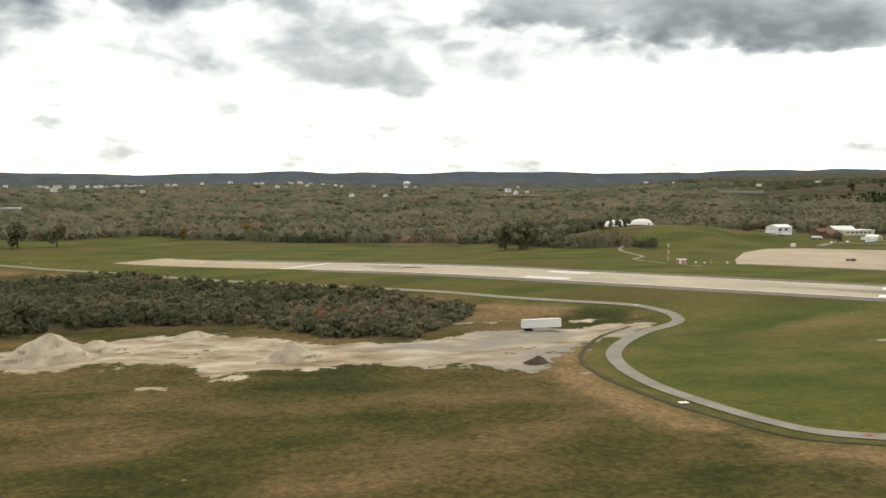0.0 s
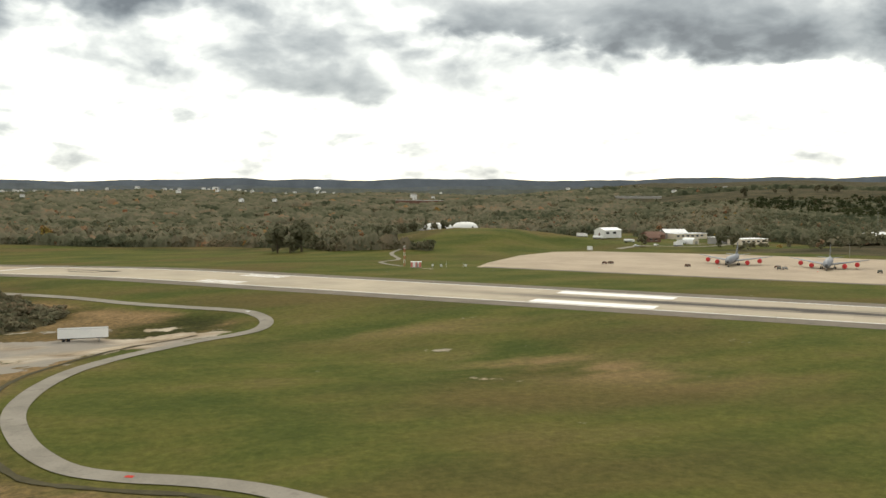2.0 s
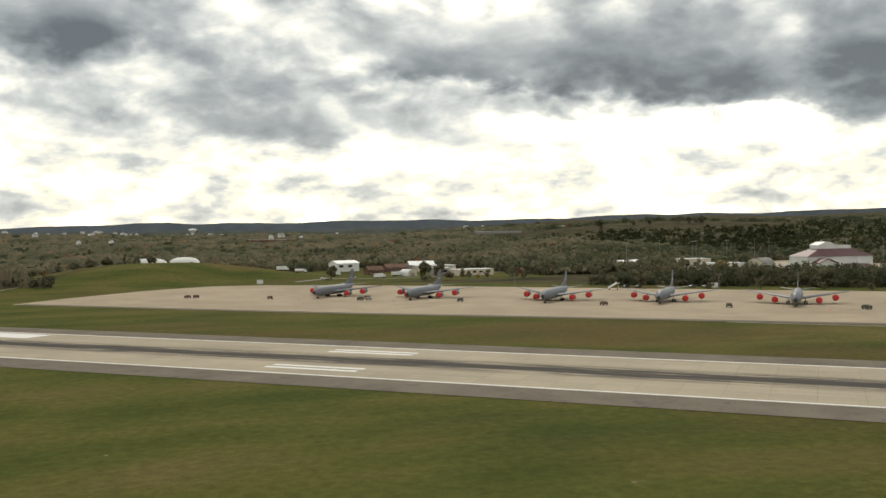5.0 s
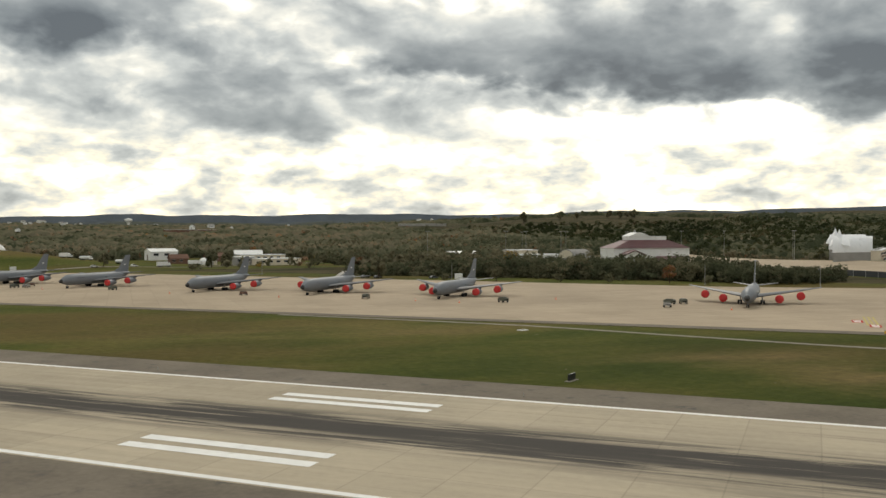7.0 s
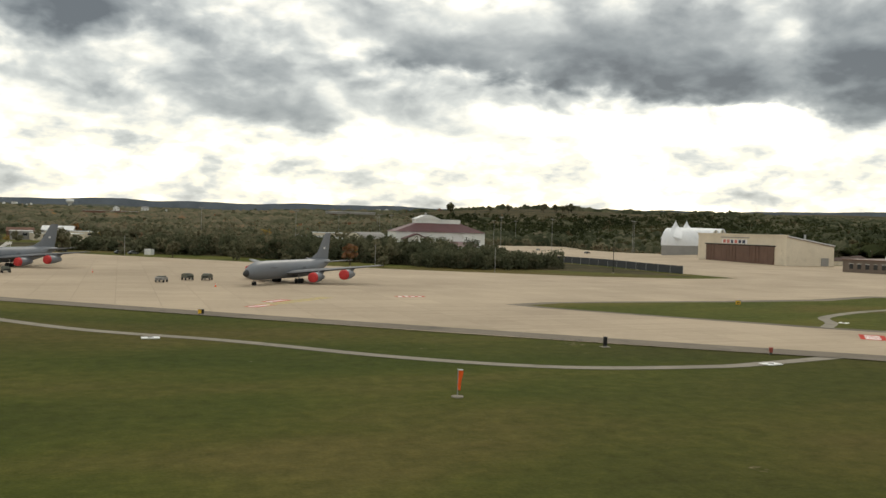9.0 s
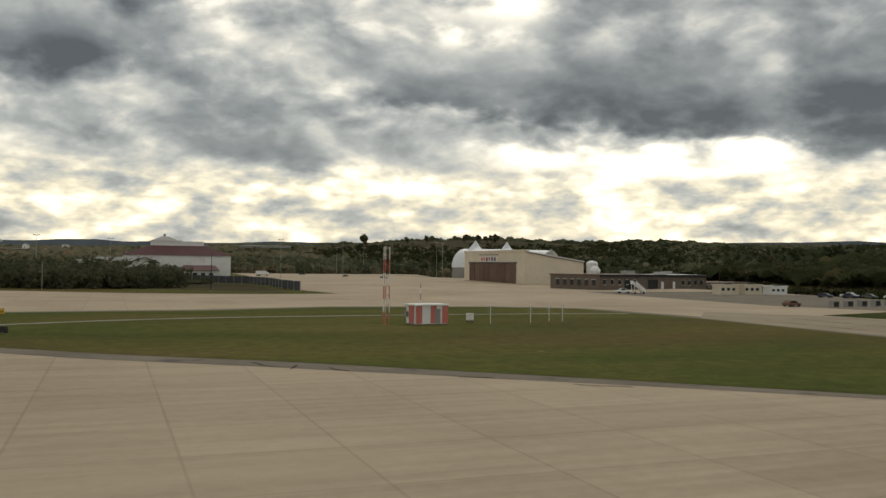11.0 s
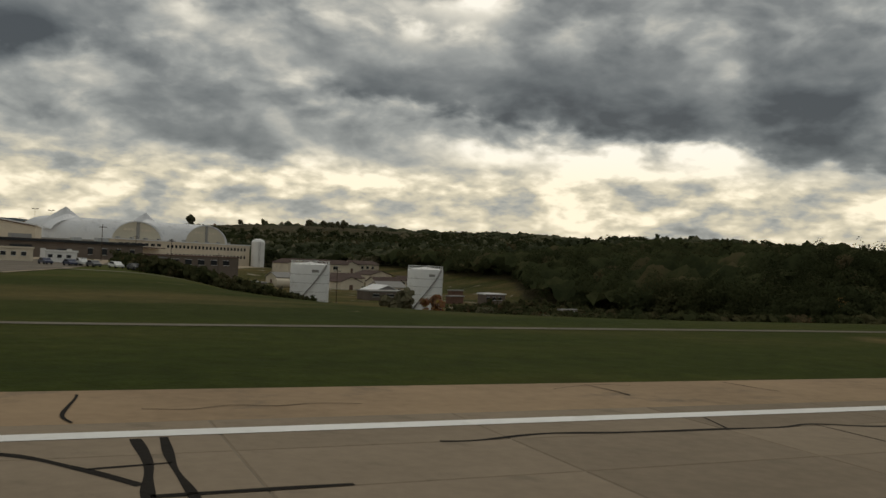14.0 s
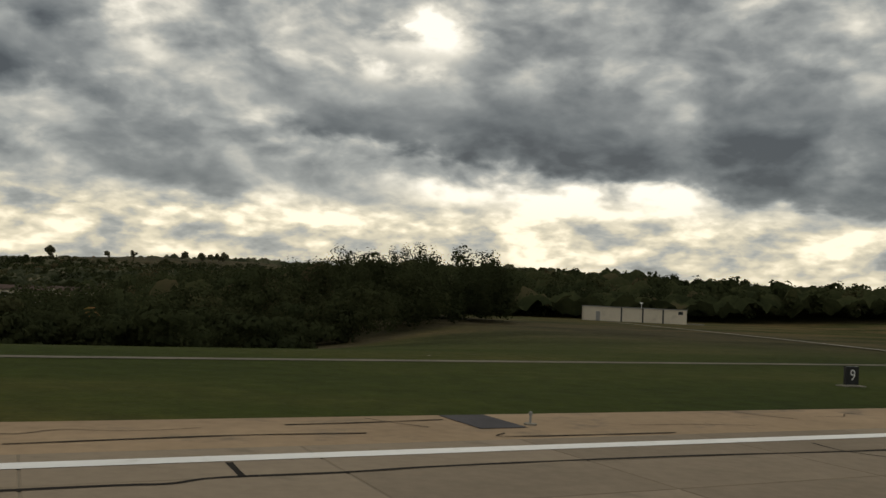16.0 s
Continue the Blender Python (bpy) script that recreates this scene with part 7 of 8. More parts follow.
# ---- tanks, silo and the hamlet in the dip ----
def build_tank(x, y, r, h, label):
    t = thing("storage_tank", label, "tank", x, y, 0, base_z(x, y, 3.0), "white storage tanks in the dip")
    part("shell", Form().turned([(-0.6, r), (h, r), (h + 0.25, r * 0.98), (h + 0.6, 0.2)], 32, "z"), M_WHITE, t, smooth=True)
    for q in range(1, 5):
        part("weld_band", Form().turned([(h * q / 5, r * 1.004), (h * q / 5 + 0.05, r * 1.004)], 32, "z"), M_GREYWALL, t)
    steps = []
    for i in range(27):
        a_ = radians(-150 + 95 * i / 26)
        c, q, pz = math.cos(a_), math.sin(a_), h * i / 26
        steps.append([((r + d) * c, (r + d) * q, pz + e_) for d, e_ in ((0.0, 0.0), (0.3, 0.0), (0.3, 0.28), (0.0, 0.28))])
    stair = Form().rings(steps)
    part("stair", stair, M_GREYWALL, t, "grey stair winding up the shell")
    for i in range(20):
        a_ = 2 * math.pi * i / 20
        part("rail_post", Form().cyl((r * 0.97 * math.cos(a_), r * 0.97 * math.sin(a_), h), (r * 0.97 * math.cos(a_), r * 0.97 * math.sin(a_), h + 0.75), 0.035, n=5), M_WHITE, t)
    for z in (0.4, 0.75):
        ring = [(math.cos(2 * math.pi * i / 32), math.sin(2 * math.pi * i / 32)) for i in range(32)]
        part("handrail", Form().rings([[(c * r * k_, s * r * k_, h + z + dz) for c, s in ring] for k_, dz in ((0.965, 0), (0.98, 0), (0.98, 0.05), (0.965, 0.05))], False), M_WHITE, t)
    part("hatch", Form().box(-0.5, 0.5, -r - 0.08, -r + 0.1, h * 0.86, h * 0.92), M_GREYWALL, t)
    part("manway", Form().cyl((0.6, 0, h + 0.4), (0.6, 0, h + 0.9), 0.35), M_STEEL, t)


build_tank(568.3, 135.6, 3.0, 1.0 - base_z(568.3, 135.6, 3.0), "white cylindrical storage tank with a winding stair")
build_tank(587.9, 136.6, 2.9, 0.95 - base_z(587.9, 136.6, 3.0), "tall white cylindrical storage tank with a roof rail")
t = thing("silo", "tall pale cylindrical silo with a domed cap", "silo", 597.0, 313.5, 0, -4.4)
part("shell", Form().turned([(-1, 2.3), (10.6, 2.3)], 24, "z"), M_WHITE, t, smooth=True)
part("cap", Form().turned([(10.6, 2.35), (11.3, 1.9), (11.7, 1.0), (11.85, 0.1)], 24, "z"), M_WHITE, t, smooth=True)
part("ladder", Form().box(-0.25, -0.18, -2.45, -2.3, 0, 10.6).box(0.18, 0.25, -2.45, -2.3, 0, 10.6), M_STEEL, t)
for i, (x, y, rz, w, d, h, wall, roof) in enumerate(((607, 271.5, 22, 20, 6, 3.0, M_OFFWHITE, M_OLDROOF), (596.5, 264, 112, 8, 7, 3.1, M_OFFWHITE, M_OLDROOF), (627, 290, 30, 13, 6, 2.6, M_OFFWHITE, M_OLDROOF), (619, 283.5, 120, 8, 7, 2.8, M_OFFWHITE, M_OLDROOF),
                                                   (617.5, 249, 110, 8, 8, 2.2, M_OFFWHITE, M_OLDROOF), (603.5, 236, 20, 12, 7, 2.2, M_OFFWHITE, M_OLDROOF), (611.5, 222, 15, 8, 5, 2.0, M_OFFWHITE, M_OLDROOF), (598, 214, 105, 7, 6, 1.9, M_OFFWHITE, M_OLDROOF), (622.5, 236, 20, 6, 5, 1.8, M_OFFWHITE, M_OLDROOF), (588, 232, 15, 9, 6, 1.8, M_OFFWHITE, M_GREYWALL), (593.5, 174, 100, 6, 6, 1.5, M_GREYWALL, M_WHITE), (603, 196, 12, 7, 5, 1.6, M_OFFWHITE, M_GREYWALL))):
    gable_house("hamlet_house", "cream house with a rust-brown roof in the dip" if wall is M_OFFWHITE else "low brown-roofed shed in the dip", x, y, rz, w, d, h, 1.15, wall, roof, 4, "house")
flat_building("storage_shed", "long low brown brick shed in the dip", 594, 167, 10, 14, 5, 1.7, M_BRICK, M_GREYWALL, 4)
flat_building("site_office", "dark site cabin with a white roof in the dip", 612.5, 161, 15, 5.2, 2.4, 2.0, M_BRICK, M_WHITE, 3, "cabin")
flat_building("low_shed", "low brick shed at the edge of the dip", 562, 170, 15, 13, 5, 1.6, M_BRICK, M_GREYWALL, 3)
for i, (x, y, rz) in enumerate(((611, 214, 10), (617, 204, 30), (619.5, 216, 50), (608.8, 183.7, 20), (617.8, 190.2, 15), (620, 178, 0), (613, 200, 40), (606.5, 122, 12), (604, 160, 20))):
    flat_building("storage_container", "weathered pale storage container in the yard", x, y, rz, 3.4, 1.4, 1.4, M_WHITE if i % 2 else M_RUST, M_GREYWALL, 0, "container")
tank2 = thing("horizontal_tank", "tan horizontal tank on saddles beside the houses", "tank", 580, 196, 8)
part("shell", Form().turned([(-3.6, 0.3), (-3.3, 1.0), (3.3, 1.0), (3.6, 0.3)], 18, "x", (0, 0, 1.5)), M_OFFWHITE, tank2, smooth=True)
for x in (-2, 2):
    part("saddle", Form().box(x - 0.2, x + 0.2, -0.8, 0.8, -0.3, 0.9), M_ROAD, tank2)


# ---- bunker ----
t = thing("concrete_bunker", "long pale concrete panel building on the bank", "building", 716.8, 137.6, -30, base_z(716.8, 137.6, 4) + 0.1)
part("wall", Form().box(-9.6, 9.6, 0, 5, -0.6, 2.55), M_OFFWHITE, t)
part("roof", Form().box(-9.7, 9.7, -0.12, 5.1, 2.55, 2.72), M_GREYWALL, t)
for x in (-2.6, 1.4, 5.2):
    part("panel_joint", Form().box(x - 0.14, x + 0.14, -0.06, 0, -0.3, 2.55), M_DARK, t, "dark vertical joint")
part("door", Form().box(-7.4, -6.6, -0.07, 0, -0.3, 1.7), M_GREYWALL, t)
part("vent", Form().box(8.0, 8.9, -0.07, 0, 1.7, 2.3), M_DARK, t)
part("lamp_post", Form().cyl((1.4, 2, 2.7), (1.4, 2, 3.6), 0.06).box(1.15, 1.65, 1.85, 2.15, 3.5, 3.75), M_WHITE, t)
part("loading_slab", Form().box(9.6, 13.0, 0.5, 2.6, -0.5, 0.15), M_ROAD, t)


# ---- screened fence at the end of the bushes ----
def build_fence(pts, label):
    t = thing("screened_fence", label, "fence", pts[0][0], pts[0][1])
    ox, oy, oz = t.matrix_world.translation
    for (ax, ay), (bx, by) in zip(pts, pts[1:]):
        n = max(1, round(math.hypot(bx - ax, by - ay) / 4.0))
        for i in range(n):
            x0, y0, x1, y1 = ax + (bx - ax) * i / n, ay + (by - ay) * i / n, ax + (bx - ax) * (i + 1) / n, ay + (by - ay) * (i + 1) / n
            z0, z1 = ground_z(x0, y0), ground_z(x1, y1)
            part("screen", Form().rings([[(x0 - ox, y0 - oy, z0 - oz + 0.1), (x0 - ox + 0.05, y0 - oy, z0 - oz + 0.1), (x0 - ox + 0.05, y0 - oy, z0 - oz + 1.7), (x0 - ox, y0 - oy, z0 - oz + 1.7)],
                                         [(x1 - ox, y1 - oy, z1 - oz + 0.1), (x1 - ox + 0.05, y1 - oy, z1 - oz + 0.1), (x1 - ox + 0.05, y1 - oy, z1 - oz + 1.7), (x1 - ox, y1 - oy, z1 - oz + 1.7)]]), M_FENCE, t)
            part("post", Form().cyl((x0 - ox, y0 - oy, z0 - oz - 0.2), (x0 - ox, y0 - oy, z0 - oz + 1.85), 0.06, n=6), M_STEEL, t)


build_fence([(447.5, 156), (446.5, 168), (447, 185), (446, 205), (441, 222), (432, 238)], "dark screened chain-link fence on steel posts")


# ---- the far country: water tower, long roofs and a scatter of houses ----
t = thing("water_tower", "pale pedestal water tower on a wooded hill", "water tower", 272.9, 1350.1)
zt = 34.5 - t.location.z
part("stem", Form().turned([(-1, 3.2), (zt * 0.35, 1.9), (zt * 0.62, 2.3), (zt * 0.70, 4.0)], 20, "z"), M_WHITE, t, smooth=True)
part("bowl", Form().turned([(zt * 0.66, 2.5), (zt * 0.74, 5.2), (zt * 0.86, 5.6), (zt * 0.95, 4.6), (zt, 0.5)], 24, "z"), M_WHITE, t, smooth=True)
flat_building("far_works", "long pale flat-roofed works on a far hill", 330, 965, -8, 52, 14, 4.6, M_RUST, M_MEMBRANE, 0, z=ground_z(330, 965) + 2.5)
flat_building("far_works", "long pale row of low sheds on a far hill", 560, 886, -22, 50, 6, 1.7, M_GREYWALL, M_MEMBRANE, 0, z=ground_z(560, 886) + 3.2)
flat_building("far_works", "pale long roofed works far off among trees", -160, 700, 5, 30, 10, 5.0, M_GREYWALL, M_MEMBRANE, 8, z=ground_z(-160, 700) + 1.0)
house = gable_house("far_house", "small pale house far off on a wooded hill", -120, 1150, 15, 12, 8, 5.0, 3.0, M_WHITE, M_GREYWALL, 3, "house")
tagged(house, group="scatter of far houses")
g_ = random.Random(11)
spots = [(g_.gauss(-190, 60), g_.gauss(1500, 110)) for _ in range(34)] + [(g_.gauss(120, 70), g_.gauss(1560, 120)) for _ in range(16)] + [(g_.uniform(-420, 900), g_.uniform(900, 1700)) for _ in range(24)] + \
        [(g_.gauss(-70, 30), g_.gauss(560, 30)) for _ in range(5)] + [(g_.gauss(20, 20), g_.gauss(560, 30)) for _ in range(3)]
house.matrix_world = pose(*spots[0], ground_z(*spots[0]) + 2.5, 0, 0, 20)
for i, (x, y) in enumerate(spots[1:]):
    copy_thing(house, pose(x, y, ground_z(x, y) + (6.5 if y > 800 else 0.2), 0, 0, (i * 67) % 180) @ Matrix.Scale(0.38 + 0.12 * (i % 3) if y > 800 else 0.5, 4))


# ---- taxiway markings, slabs and tar seams ----
SKEW = (0.046, 1.0)  # the taxiway leads off the runway almost square


def taxi(x, y):
    """A point of the taxiway from its offset across and its distance up from the runway edge."""
    return (476.2 + x + SKEW[0] * (y - 16), y)


taxiway = drape("pavement_taxiway_bed", [taxi(-7.6, 16.35), taxi(7.7, 16.35), taxi(7.7, 49.2), taxi(-7.6, 49.2)], M_TAR, 0.062, 0, "concrete slab taxiway with dark tar joints")
slab_mesh = {}


def slab(parent, x0, x1, y0, y1, z, skew=0.0):
    """One concrete slab: a thin chamfered block on the bed."""
    key = (round(x1 - x0, 3), round(y1 - y0, 3), skew)
    if key not in slab_mesh:
        w, d, c = x1 - x0, y1 - y0, 0.02
        form = Form().rings([[(0, 0, 0), (w, 0, 0), (w + skew * d, d, 0), (skew * d, d, 0)], [(c, c, 0.012), (w - c, c, 0.012), (w + skew * d - c, d - c, 0.012), (skew * d + c, d - c, 0.012)]])
        me = bpy.data.meshes.new("slab")
        me.from_pydata(form.v, [], form.f)
        me.materials.append(M_SLAB)
        slab_mesh[key] = me
    ob = new("slab", slab_mesh[key])
    ob.parent = parent
    ob.location = (x0, y0, z)
    return ob


for col in range(4):
    for row in range(9):
        y0 = 16.36 + row * 3.64
        x0 = 476.25 + (col - 2) * 3.8 + SKEW[0] * (y0 - 16)
        slab(taxiway, x0 + 0.04, x0 + 3.76, y0 + 0.04, y0 + 3.60, 0.063, SKEW[0])
for y0, y1 in ((8.0, 10.1), (10.1, 12.2), (12.2, 14.3), (14.3, 16.55)):
    for i in range(58):
        x0 = 463.55 + i * 4.19
        slab(road_main, x0 + 0.012, x0 + 4.178, y0 + 0.010, y1 - 0.010, 0.05)

drape("pavement_taxi_shoulder", [(472.4, 46.0), (471.75, 32.5), (471.3, 26.0), (470.9, 21.8), (470.5, 20.2), (469.95, 19.25), (469.3, 18.85), (468.2, 18.78), (466.7, 18.95), (460, 19.25), (450, 19.6), (450, 23.6), (466.5, 24.0), (467.6, 26.0), (468.2, 46.0)], M_ASPHALT, 0.0768, 0, "cracked grey asphalt inside the taxiway curve")
zl = 0.08
LINES = ([taxi(0.02, 16.4), taxi(0.02, 30), taxi(0.1, 47), taxi(0.5, 72)],
         [(473.5, 69.4), (472.5, 45.0), (471.8, 32.5), (471.37, 26.0), (470.95, 21.8), (470.55, 20.2), (470.0, 19.2), (469.35, 18.8), (468.2, 18.72), (466.7, 18.9), (460, 19.2)],
         [(485.6, 72), (484.3, 53.6), (482.87, 36.6), (482.06, 26.6), (482.26, 24.25), (482.6, 23.4), (483.5, 22.0), (484.3, 20.6), (486.2, 18.85), (488.0, 17.4), (489.4, 16.7)])
for line in LINES:
    ribbon("tar_seam", line, 0.27, M_TAR, 0.078, taxiway, wobble=0.35, per=12)
    for off in (-0.07, 0.07):
        curve = smooth_line(line, 6)
        moved = []
        for i, (x, y) in enumerate(curve):
            (ax, ay), (bx, by) = curve[max(0, i - 1)], curve[min(len(curve) - 1, i + 1)]
            d = math.hypot(bx - ax, by - ay)
            moved.append((x - (by - ay) / d * off, y + (bx - ax) / d * off))
        ribbon("yellow_line", moved, 0.066, M_YELLOW, zl, taxiway, "worn yellow painted taxiway line", per=0, wobble=0.8)
ribbon("tar_seam", [(482.7, 23.8), (482.3, 20), (482.0, 16.4)], 0.12, M_TAR, 0.078, taxiway, wobble=0.5)
ribbon("tar_seam", [(486.2, 19.0), (485.7, 16.4)], 0.10, M_TAR, 0.078, taxiway, wobble=0.5)
for x_ in (472.45, 480.05):
    ribbon("tar_seam", [(x_ + 0.02, 16.4), (x_ + 0.65, 30), (x_ + 1.45, 47.4)], 0.045, M_TAR, 0.0775, taxiway, wobble=0.6, per=16)
for i in range(14):
    x0 = 469.6 + i * 1.12
    part("hold_dash", Form().box(x0, x0 + 0.62, 47.2, 47.36, 0.078, 0.081), M_YELLOW, taxiway, "yellow painted holding dash")
part("hold_line", Form().box(469.6, 485.2, 46.75, 46.9, 0.078, 0.081), M_YELLOW, taxiway, "yellow painted holding line")
for i in range(14):
    x0 = 470.22 + i * 1.12
    part("black_dash", Form().box(x0, x0 + 0.5, 46.95, 47.4, 0.078, 0.081), M_TAR, taxiway, "black painted holding dash")
part("red_panel", Form().rings([[(478.7, 48.6, 0.079), (483.3, 48.7, 0.079), (483.5, 51.7, 0.079), (478.9, 51.6, 0.079)], [(478.7, 48.6, 0.082), (483.3, 48.7, 0.082), (483.5, 51.7, 0.082), (478.9, 51.6, 0.082)]]), M_REDPAINT, taxiway, "red painted runway name panel")
text_part("10R-28L", 1.12, M_PAINT, taxiway, Matrix.Translation((481.1, 50.15, 0.086)) @ pose(0, 0, 0, 0, 0, 181) @ Matrix.Diagonal((1.0, 2.3, 1, 1)), "white painted runway name")

# second holding position, on the parallel taxiway
hold2 = thing("holding_marking", "yellow barred holding marking across the taxiway", "road marking", 397.3, 55.4, 47.4, 0.0)
for q, solid in ((-0.95, True), (-0.5, True), (-0.05, False), (0.40, False)):
    if solid:
        part("bar", Form().box(-9.0, 9.0, q, q + 0.21, 0.058, 0.062), M_FRESHYELLOW, hold2)
    else:
        for i in range(16):
            part("dash", Form().box(-9.0 + i * 1.14, -8.4 + i * 1.14, q, q + 0.21, 0.058, 0.062), M_FRESHYELLOW, hold2)
part("black_ground", Form().box(-9.2, 9.2, -1.05, 0.72, 0.053, 0.057), M_PATCH, hold2, "black painted ground of the marking")
red2 = thing("runway_panel_marking", "red painted panel with white bars on the taxiway", "road marking", 398.0, 59.2, 47.4, 0.0)
part("panel", Form().box(-2.0, 2.0, -1.0, 1.0, 0.056, 0.06), M_REDPAINT, red2)
for i in range(4):
    part("bar", Form().box(-1.6 + i * 0.85, -1.1 + i * 0.85, -0.6, 0.6, 0.06, 0.064), M_PAINT, red2, "white bar in place of lettering")
for x, y, rz in ((354.5, 95.5, 47), (371, 101, 5), (352, 90, 47)):
    m = thing("runway_panel_marking", "worn red painted panel on the apron", "road marking", x, y, rz, 0.0)
    part("panel", Form().box(-1.8, 1.8, -0.7, 0.7, 0.056, 0.06), M_REDPAINT, m)
    for i in range(4):
        part("bar", Form().box(-1.5 + i * 0.8, -1.05 + i * 0.8, -0.45, 0.45, 0.06, 0.064), M_PAINT, m, "white bar in place of lettering")
lead = thing("taxi_line_marking", "pair of yellow painted lines across the apron edge", "road marking", 356.5, 95.2, 47.4, 0.0)
for q in (-0.6, 0.0, 0.6):
    part("line", Form().box(-6.5, 6.5, q - 0.14, q + 0.14, 0.057, 0.061), M_YELLOW, lead)

# meandering tar seams over the landing runway, its shoulder and the taxiway margins
g_ = random.Random(5)


def seam(parent, x, y, heading, length, width, z):
    pts, a_ = [(x, y)], heading
    for i in range(int(length / 0.8)):
        a_ = heading + g_.uniform(-0.5, 0.5)
        pts.append((pts[-1][0] + 0.8 * math.cos(a_), pts[-1][1] + 0.8 * math.sin(a_)))
    if len(pts) > 2:
        ribbon("tar_seam", pts, width, M_TAR, z, parent, per=3, wobble=0.7)


def tar(parent, width, *pts, z=0.0665):
    """A poured tar seam along a crack."""
    ribbon("tar_seam", pts, width, M_TAR, z, parent, per=6, wobble=0.7)


tar(road_main, 0.11, (503.8, 12.1), (505.2, 12.15), (508, 12.2))
tar(road_main, 0.132, (509, 13.9), (512.4, 13.85), (513.6, 13.73), (515.0, 13.9), (515.7, 14.13), (516.8, 14.1))
tar(road_main, 0.115, (516.77, 14.1), (516.8, 13.1), (516.75, 11.8), (516.7, 10.2))
tar(road_main, 0.11, (516.8, 13.9), (518.7, 13.88), (520.3, 14.4), (522.8, 14.5), (525.4, 14.3), (526.1, 14.57), (527.4, 14.46), (530.5, 14.5))
tar(road_main, 0.11, (522.8, 14.52), (524.0, 14.75), (525.2, 14.62), (525.5, 14.32))
tar(road_main, 0.092, (519.75, 15.4), (519.67, 14.5), (519.5, 13.8), (519.85, 13.5), (520.05, 12.4), (520.07, 10.8))
tar(road_main, 0.132, (511, 12.3), (514.9, 12.32), (519.1, 12.36), (521.8, 12.16), (524.8, 12.24), (530, 12.3))
tar(road_main, 0.154, (530.4, 14.9), (531.9, 14.66), (532.8, 13.7), (533.45, 12.74))
tar(road_main, 0.057, (531.9, 14.66), (531.5, 14.2), (531.6, 13.6))
tar(road_main, 0.149, (533.58, 15.3), (533.62, 13.8), (533.48, 12.2), (533.5, 10.2))
tar(road_main, 0.127, (533.97, 15.35), (533.90, 13.6), (533.95, 12.1), (533.9, 10.2))
tar(road_main, 0.088, (532.9, 13.63), (533.9, 13.77))
tar(road_main, 0.11, (533.5, 12.25), (534.4, 12.26), (535.8, 12.25))
tar(road_main, 0.11, (537.8, 14.32), (538.4, 14.28), (539.7, 14.55), (541.1, 14.4), (543.1, 14.33), (544.4, 14.27), (545.3, 14.42), (546.6, 13.97), (549, 14.2), (551.4, 14.28), (552.9, 14.09), (554.2, 14.54), (554.87, 14.41))
tar(road_main, 0.057, (543.58, 15.35), (543.26, 14.4))
tar(road_main, 0.046, (545.3, 14.42), (545.3, 12.86))
tar(road_main, 0.115, (554.87, 14.42), (554.86, 13.2), (554.81, 11.9))
tar(road_main, 0.11, (555.5, 11.23), (557.4, 11.04), (558.5, 10.73), (558.65, 10.53), (560.6, 10.7), (562.2, 10.67), (566, 10.7))
tar(road_main, 0.099, (558.8, 14.05), (560.5, 14.18), (562.5, 14.11))
tar(road_main, 0.132, (567, 14.2), (570.9, 14.11), (571.9, 14.03), (572.45, 14.14))
tar(road_main, 0.115, (572.46, 15.4), (572.42, 14.2), (572.41, 13.37), (572.38, 11.8), (572.4, 10.2))
tar(road_main, 0.066, (572.45, 12.15), (574.1, 12.23), (577.4, 12.2))
tar(road_main, 0.081, (577.3, 12.2), (577.87, 12.17), (577.75, 11.3), (577.62, 10.84), (577.3, 10.5))
tar(road_main, 0.154, (577.62, 10.84), (578.2, 10.81), (579.7, 10.65))
tar(road_main, 0.138, (574.09, 12.22), (574.0, 11.8), (573.94, 11.2))
tar(road_main, 0.11, (583.6, 13.75), (585.55, 13.73), (589, 13.9), (594, 13.8))
tar(road_main, 0.057, (583.9, 15.3), (583.65, 13.53), (583.62, 12.18))
tar(road_main, 0.11, (590, 14.05), (596, 14.1), (600, 14.25), (606, 14.1), (610.9, 14.13), (611.9, 14.08), (612.6, 14.32), (614.3, 14.3), (616.1, 14.43), (620.5, 14.4), (625.4, 14.13), (632, 14.3))
tar(road_main, 0.103, (612.96, 15.35), (612.94, 14.9), (612.92, 14.33))
tar(road_main, 0.057, (624.5, 15.1), (624.34, 14.26), (624.64, 13.5))
shoulder_tan, shoulder_grey = bpy.data.objects["pavement_shoulder_tan"], bpy.data.objects["pavement_shoulder_grey"]
for seam_ in (((532.9, 19.4), (532.86, 18.9), (532.65, 17.4), (532.78, 16.7)), ((571.3, 19.2), (571.22, 18.8), (571.35, 17.9), (571.31, 16.7)), ((572.55, 18.0), (572.5, 17.3), (572.47, 16.7)), ((494.9, 19.7), (494.8, 18.3), (494.9, 16.7))):
    tar(shoulder_tan if seam_[0][0] > 520 else shoulder_grey, 0.07, *seam_, z=0.058 if seam_[0][0] > 520 else 0.0625)
for seam_ in (((570.8, 16.75), (571.35, 16.75), (571.6, 17.2)), ((572.5, 16.75), (574.3, 16.78)), ((573.4, 18.5), (574.2, 18.2), (574.3, 18.4)), ((582.1, 17.9), (581.95, 16.85), (584, 16.75), (586.2, 16.8)),
              ((614.8, 18.9), (616.5, 19.0), (618.3, 19.2)), ((618.7, 17.3), (618.65, 16.9), (622.5, 16.8)), ((610, 17.5), (613.5, 17.8), (616, 17.7)), ((551.3, 17.8), (554.8, 17.8), (560.3, 17.75), (566, 17.4))):
    tar(shoulder_tan, 0.075, *seam_, z=0.058)
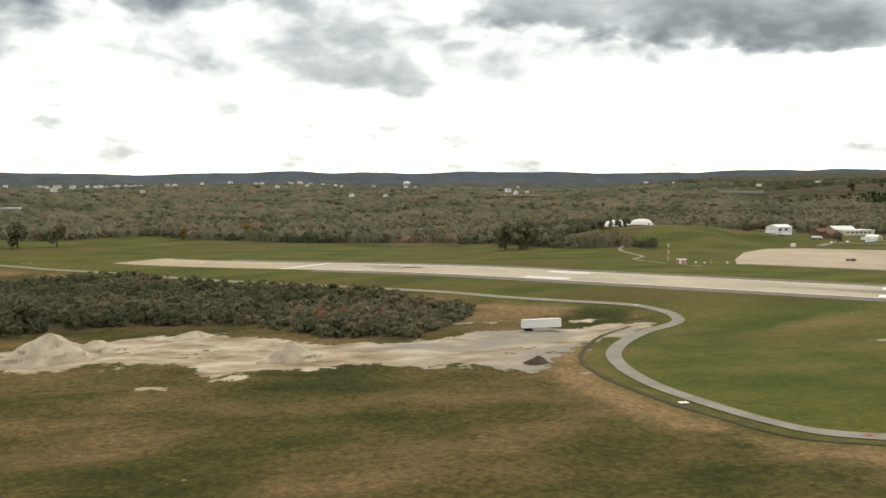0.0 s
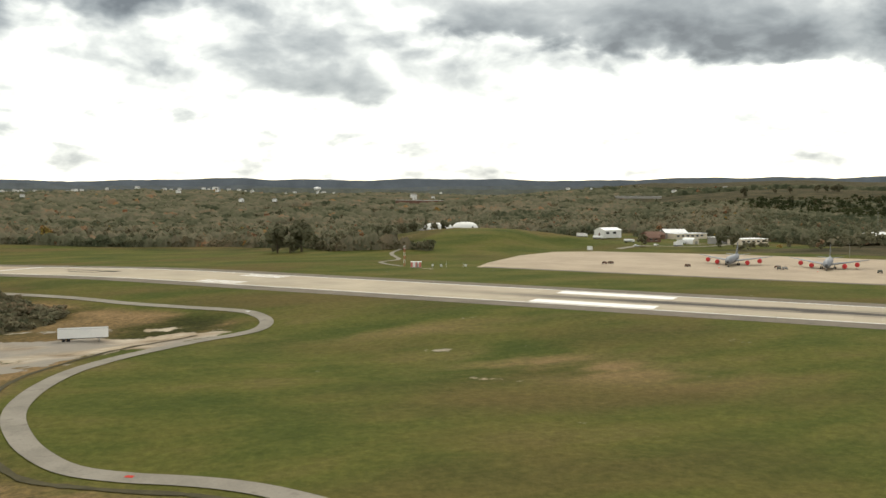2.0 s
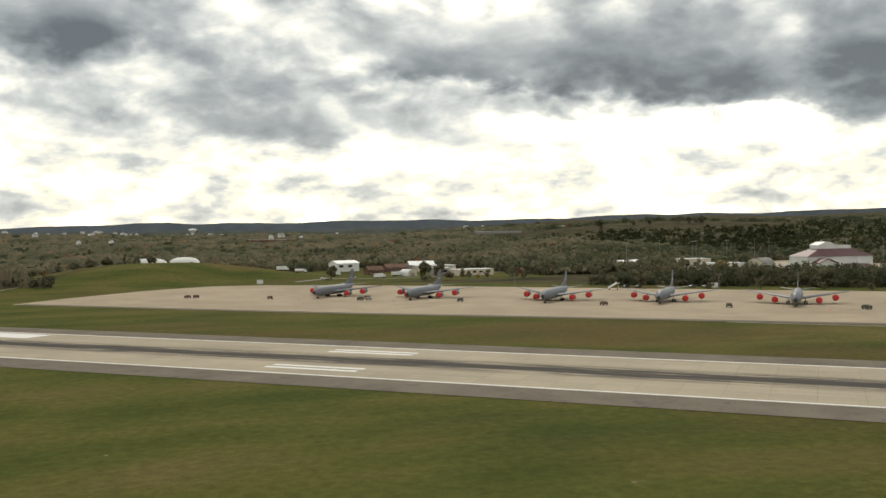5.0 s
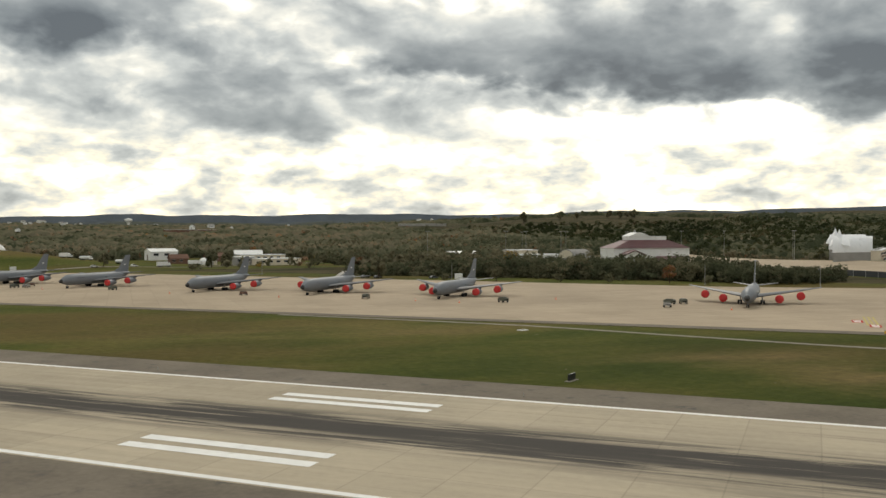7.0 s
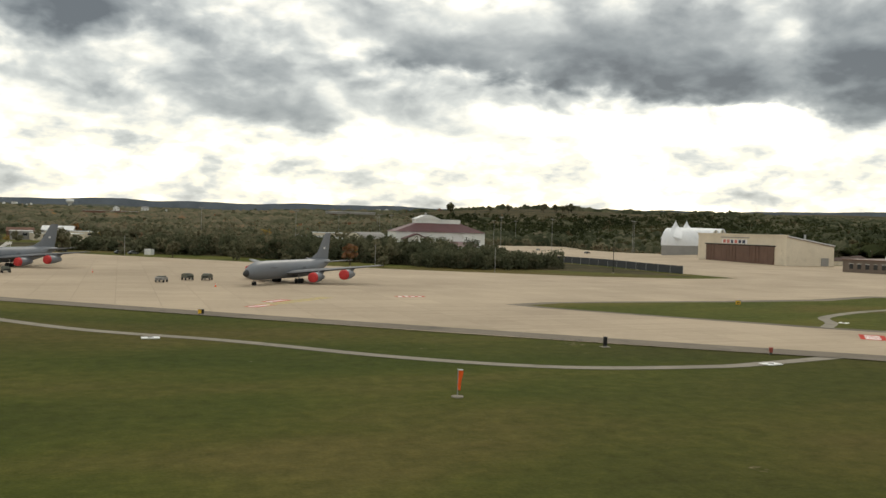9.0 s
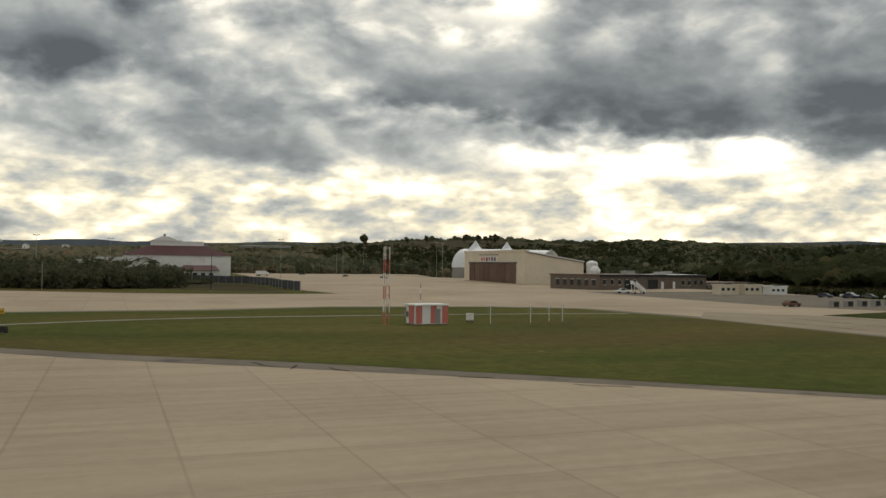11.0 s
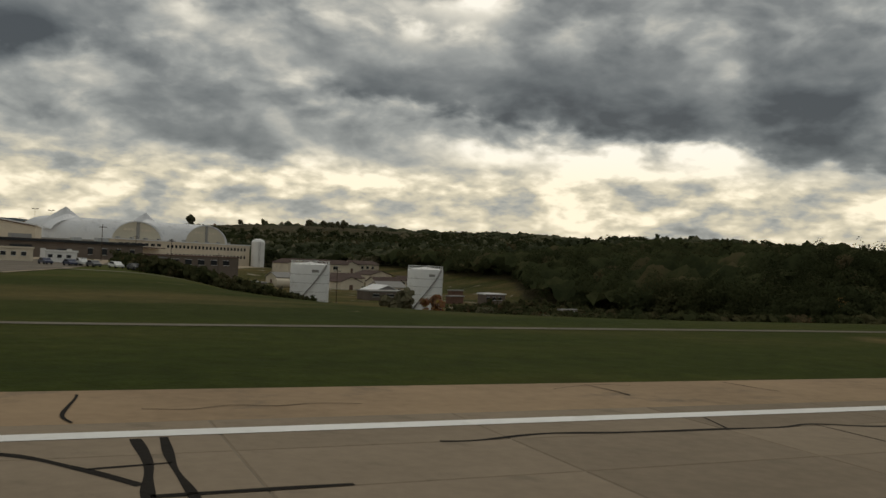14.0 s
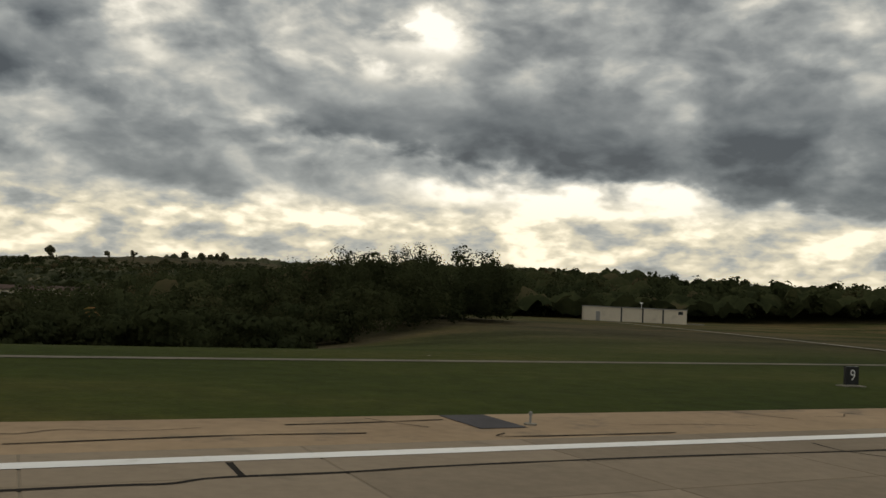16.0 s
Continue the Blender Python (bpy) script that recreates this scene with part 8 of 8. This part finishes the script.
for seam_ in (((494.7, 17.8), (493.6, 17.8), (493.2, 16.7)), ((493.6, 17.8), (492.6, 17.5), (491, 17.6))):
    tar(shoulder_grey, 0.05, *seam_, z=0.0625)
for i in range(16):
    x = 516 + i * 9.5 + g_.uniform(-2, 2)
    seam(shoulder_tan, x, g_.uniform(17.2, 19.3), g_.uniform(-0.15, 0.15), g_.uniform(2, 5), 0.028, 0.056)
for i in range(12):
    x = 518 + i * 11 + g_.uniform(-4, 4)
    seam(shoulder_tan, x, 19.6, -1.5 + g_.uniform(-0.4, 0.4), 2.0, 0.04, 0.057)
for i in range(9):
    seam(shoulder_grey, 523 + g_.uniform(-2.5, 2.5), 18.6 + g_.uniform(-1, 0.8), g_.uniform(0, 3), 2.4, 0.06, 0.064)
margin = bpy.data.objects["pavement_taxi_margin"]
for i in range(14):
    seam(margin, g_.uniform(484.5, 489), g_.uniform(20.5, 46), g_.uniform(0, 3.1), g_.uniform(1.2, 3), 0.07, 0.068)
island_margin = bpy.data.objects["pavement_island_margin"]
for i in range(12):
    seam(island_margin, g_.uniform(468.8, 470.9), g_.uniform(20.5, 42), g_.uniform(0, 3.1), g_.uniform(0.9, 2.4), 0.07, 0.0785)
for i in range(16):
    a_ = g_.uniform(0, 1)
    seam(island_margin, 405 + 30 * a_, 66 - 30 * a_ - 2.4, -0.8 + g_.uniform(-0.9, 0.9), g_.uniform(1, 3), 0.09, 0.072)
apron_margin = bpy.data.objects["pavement_apron_margin"]
for i in range(22):
    a_ = g_.uniform(0, 1)
    seam(apron_margin, 394 + 14 * a_ + g_.uniform(-0.3, 1.6), 46.5 - 17 * a_, -0.9 + g_.uniform(-0.8, 0.8), g_.uniform(1.2, 3.5), 0.10, 0.066)
for x0, x1, y0, y1, m in ((618.5, 619.6, 17.9, 19.8, M_PATCH),):
    part("patch", Form().box(x0, x1, y0, y1, 0.055, 0.060), m, shoulder_tan, "dark repair patch")
for i in range(9):
    seam(shoulder_tan, 525.2 + g_.uniform(0, 1.5), 17.4 + 0.2 * i, g_.uniform(-0.25, 0.25), g_.uniform(2.5, 4.5), 0.05, 0.064)
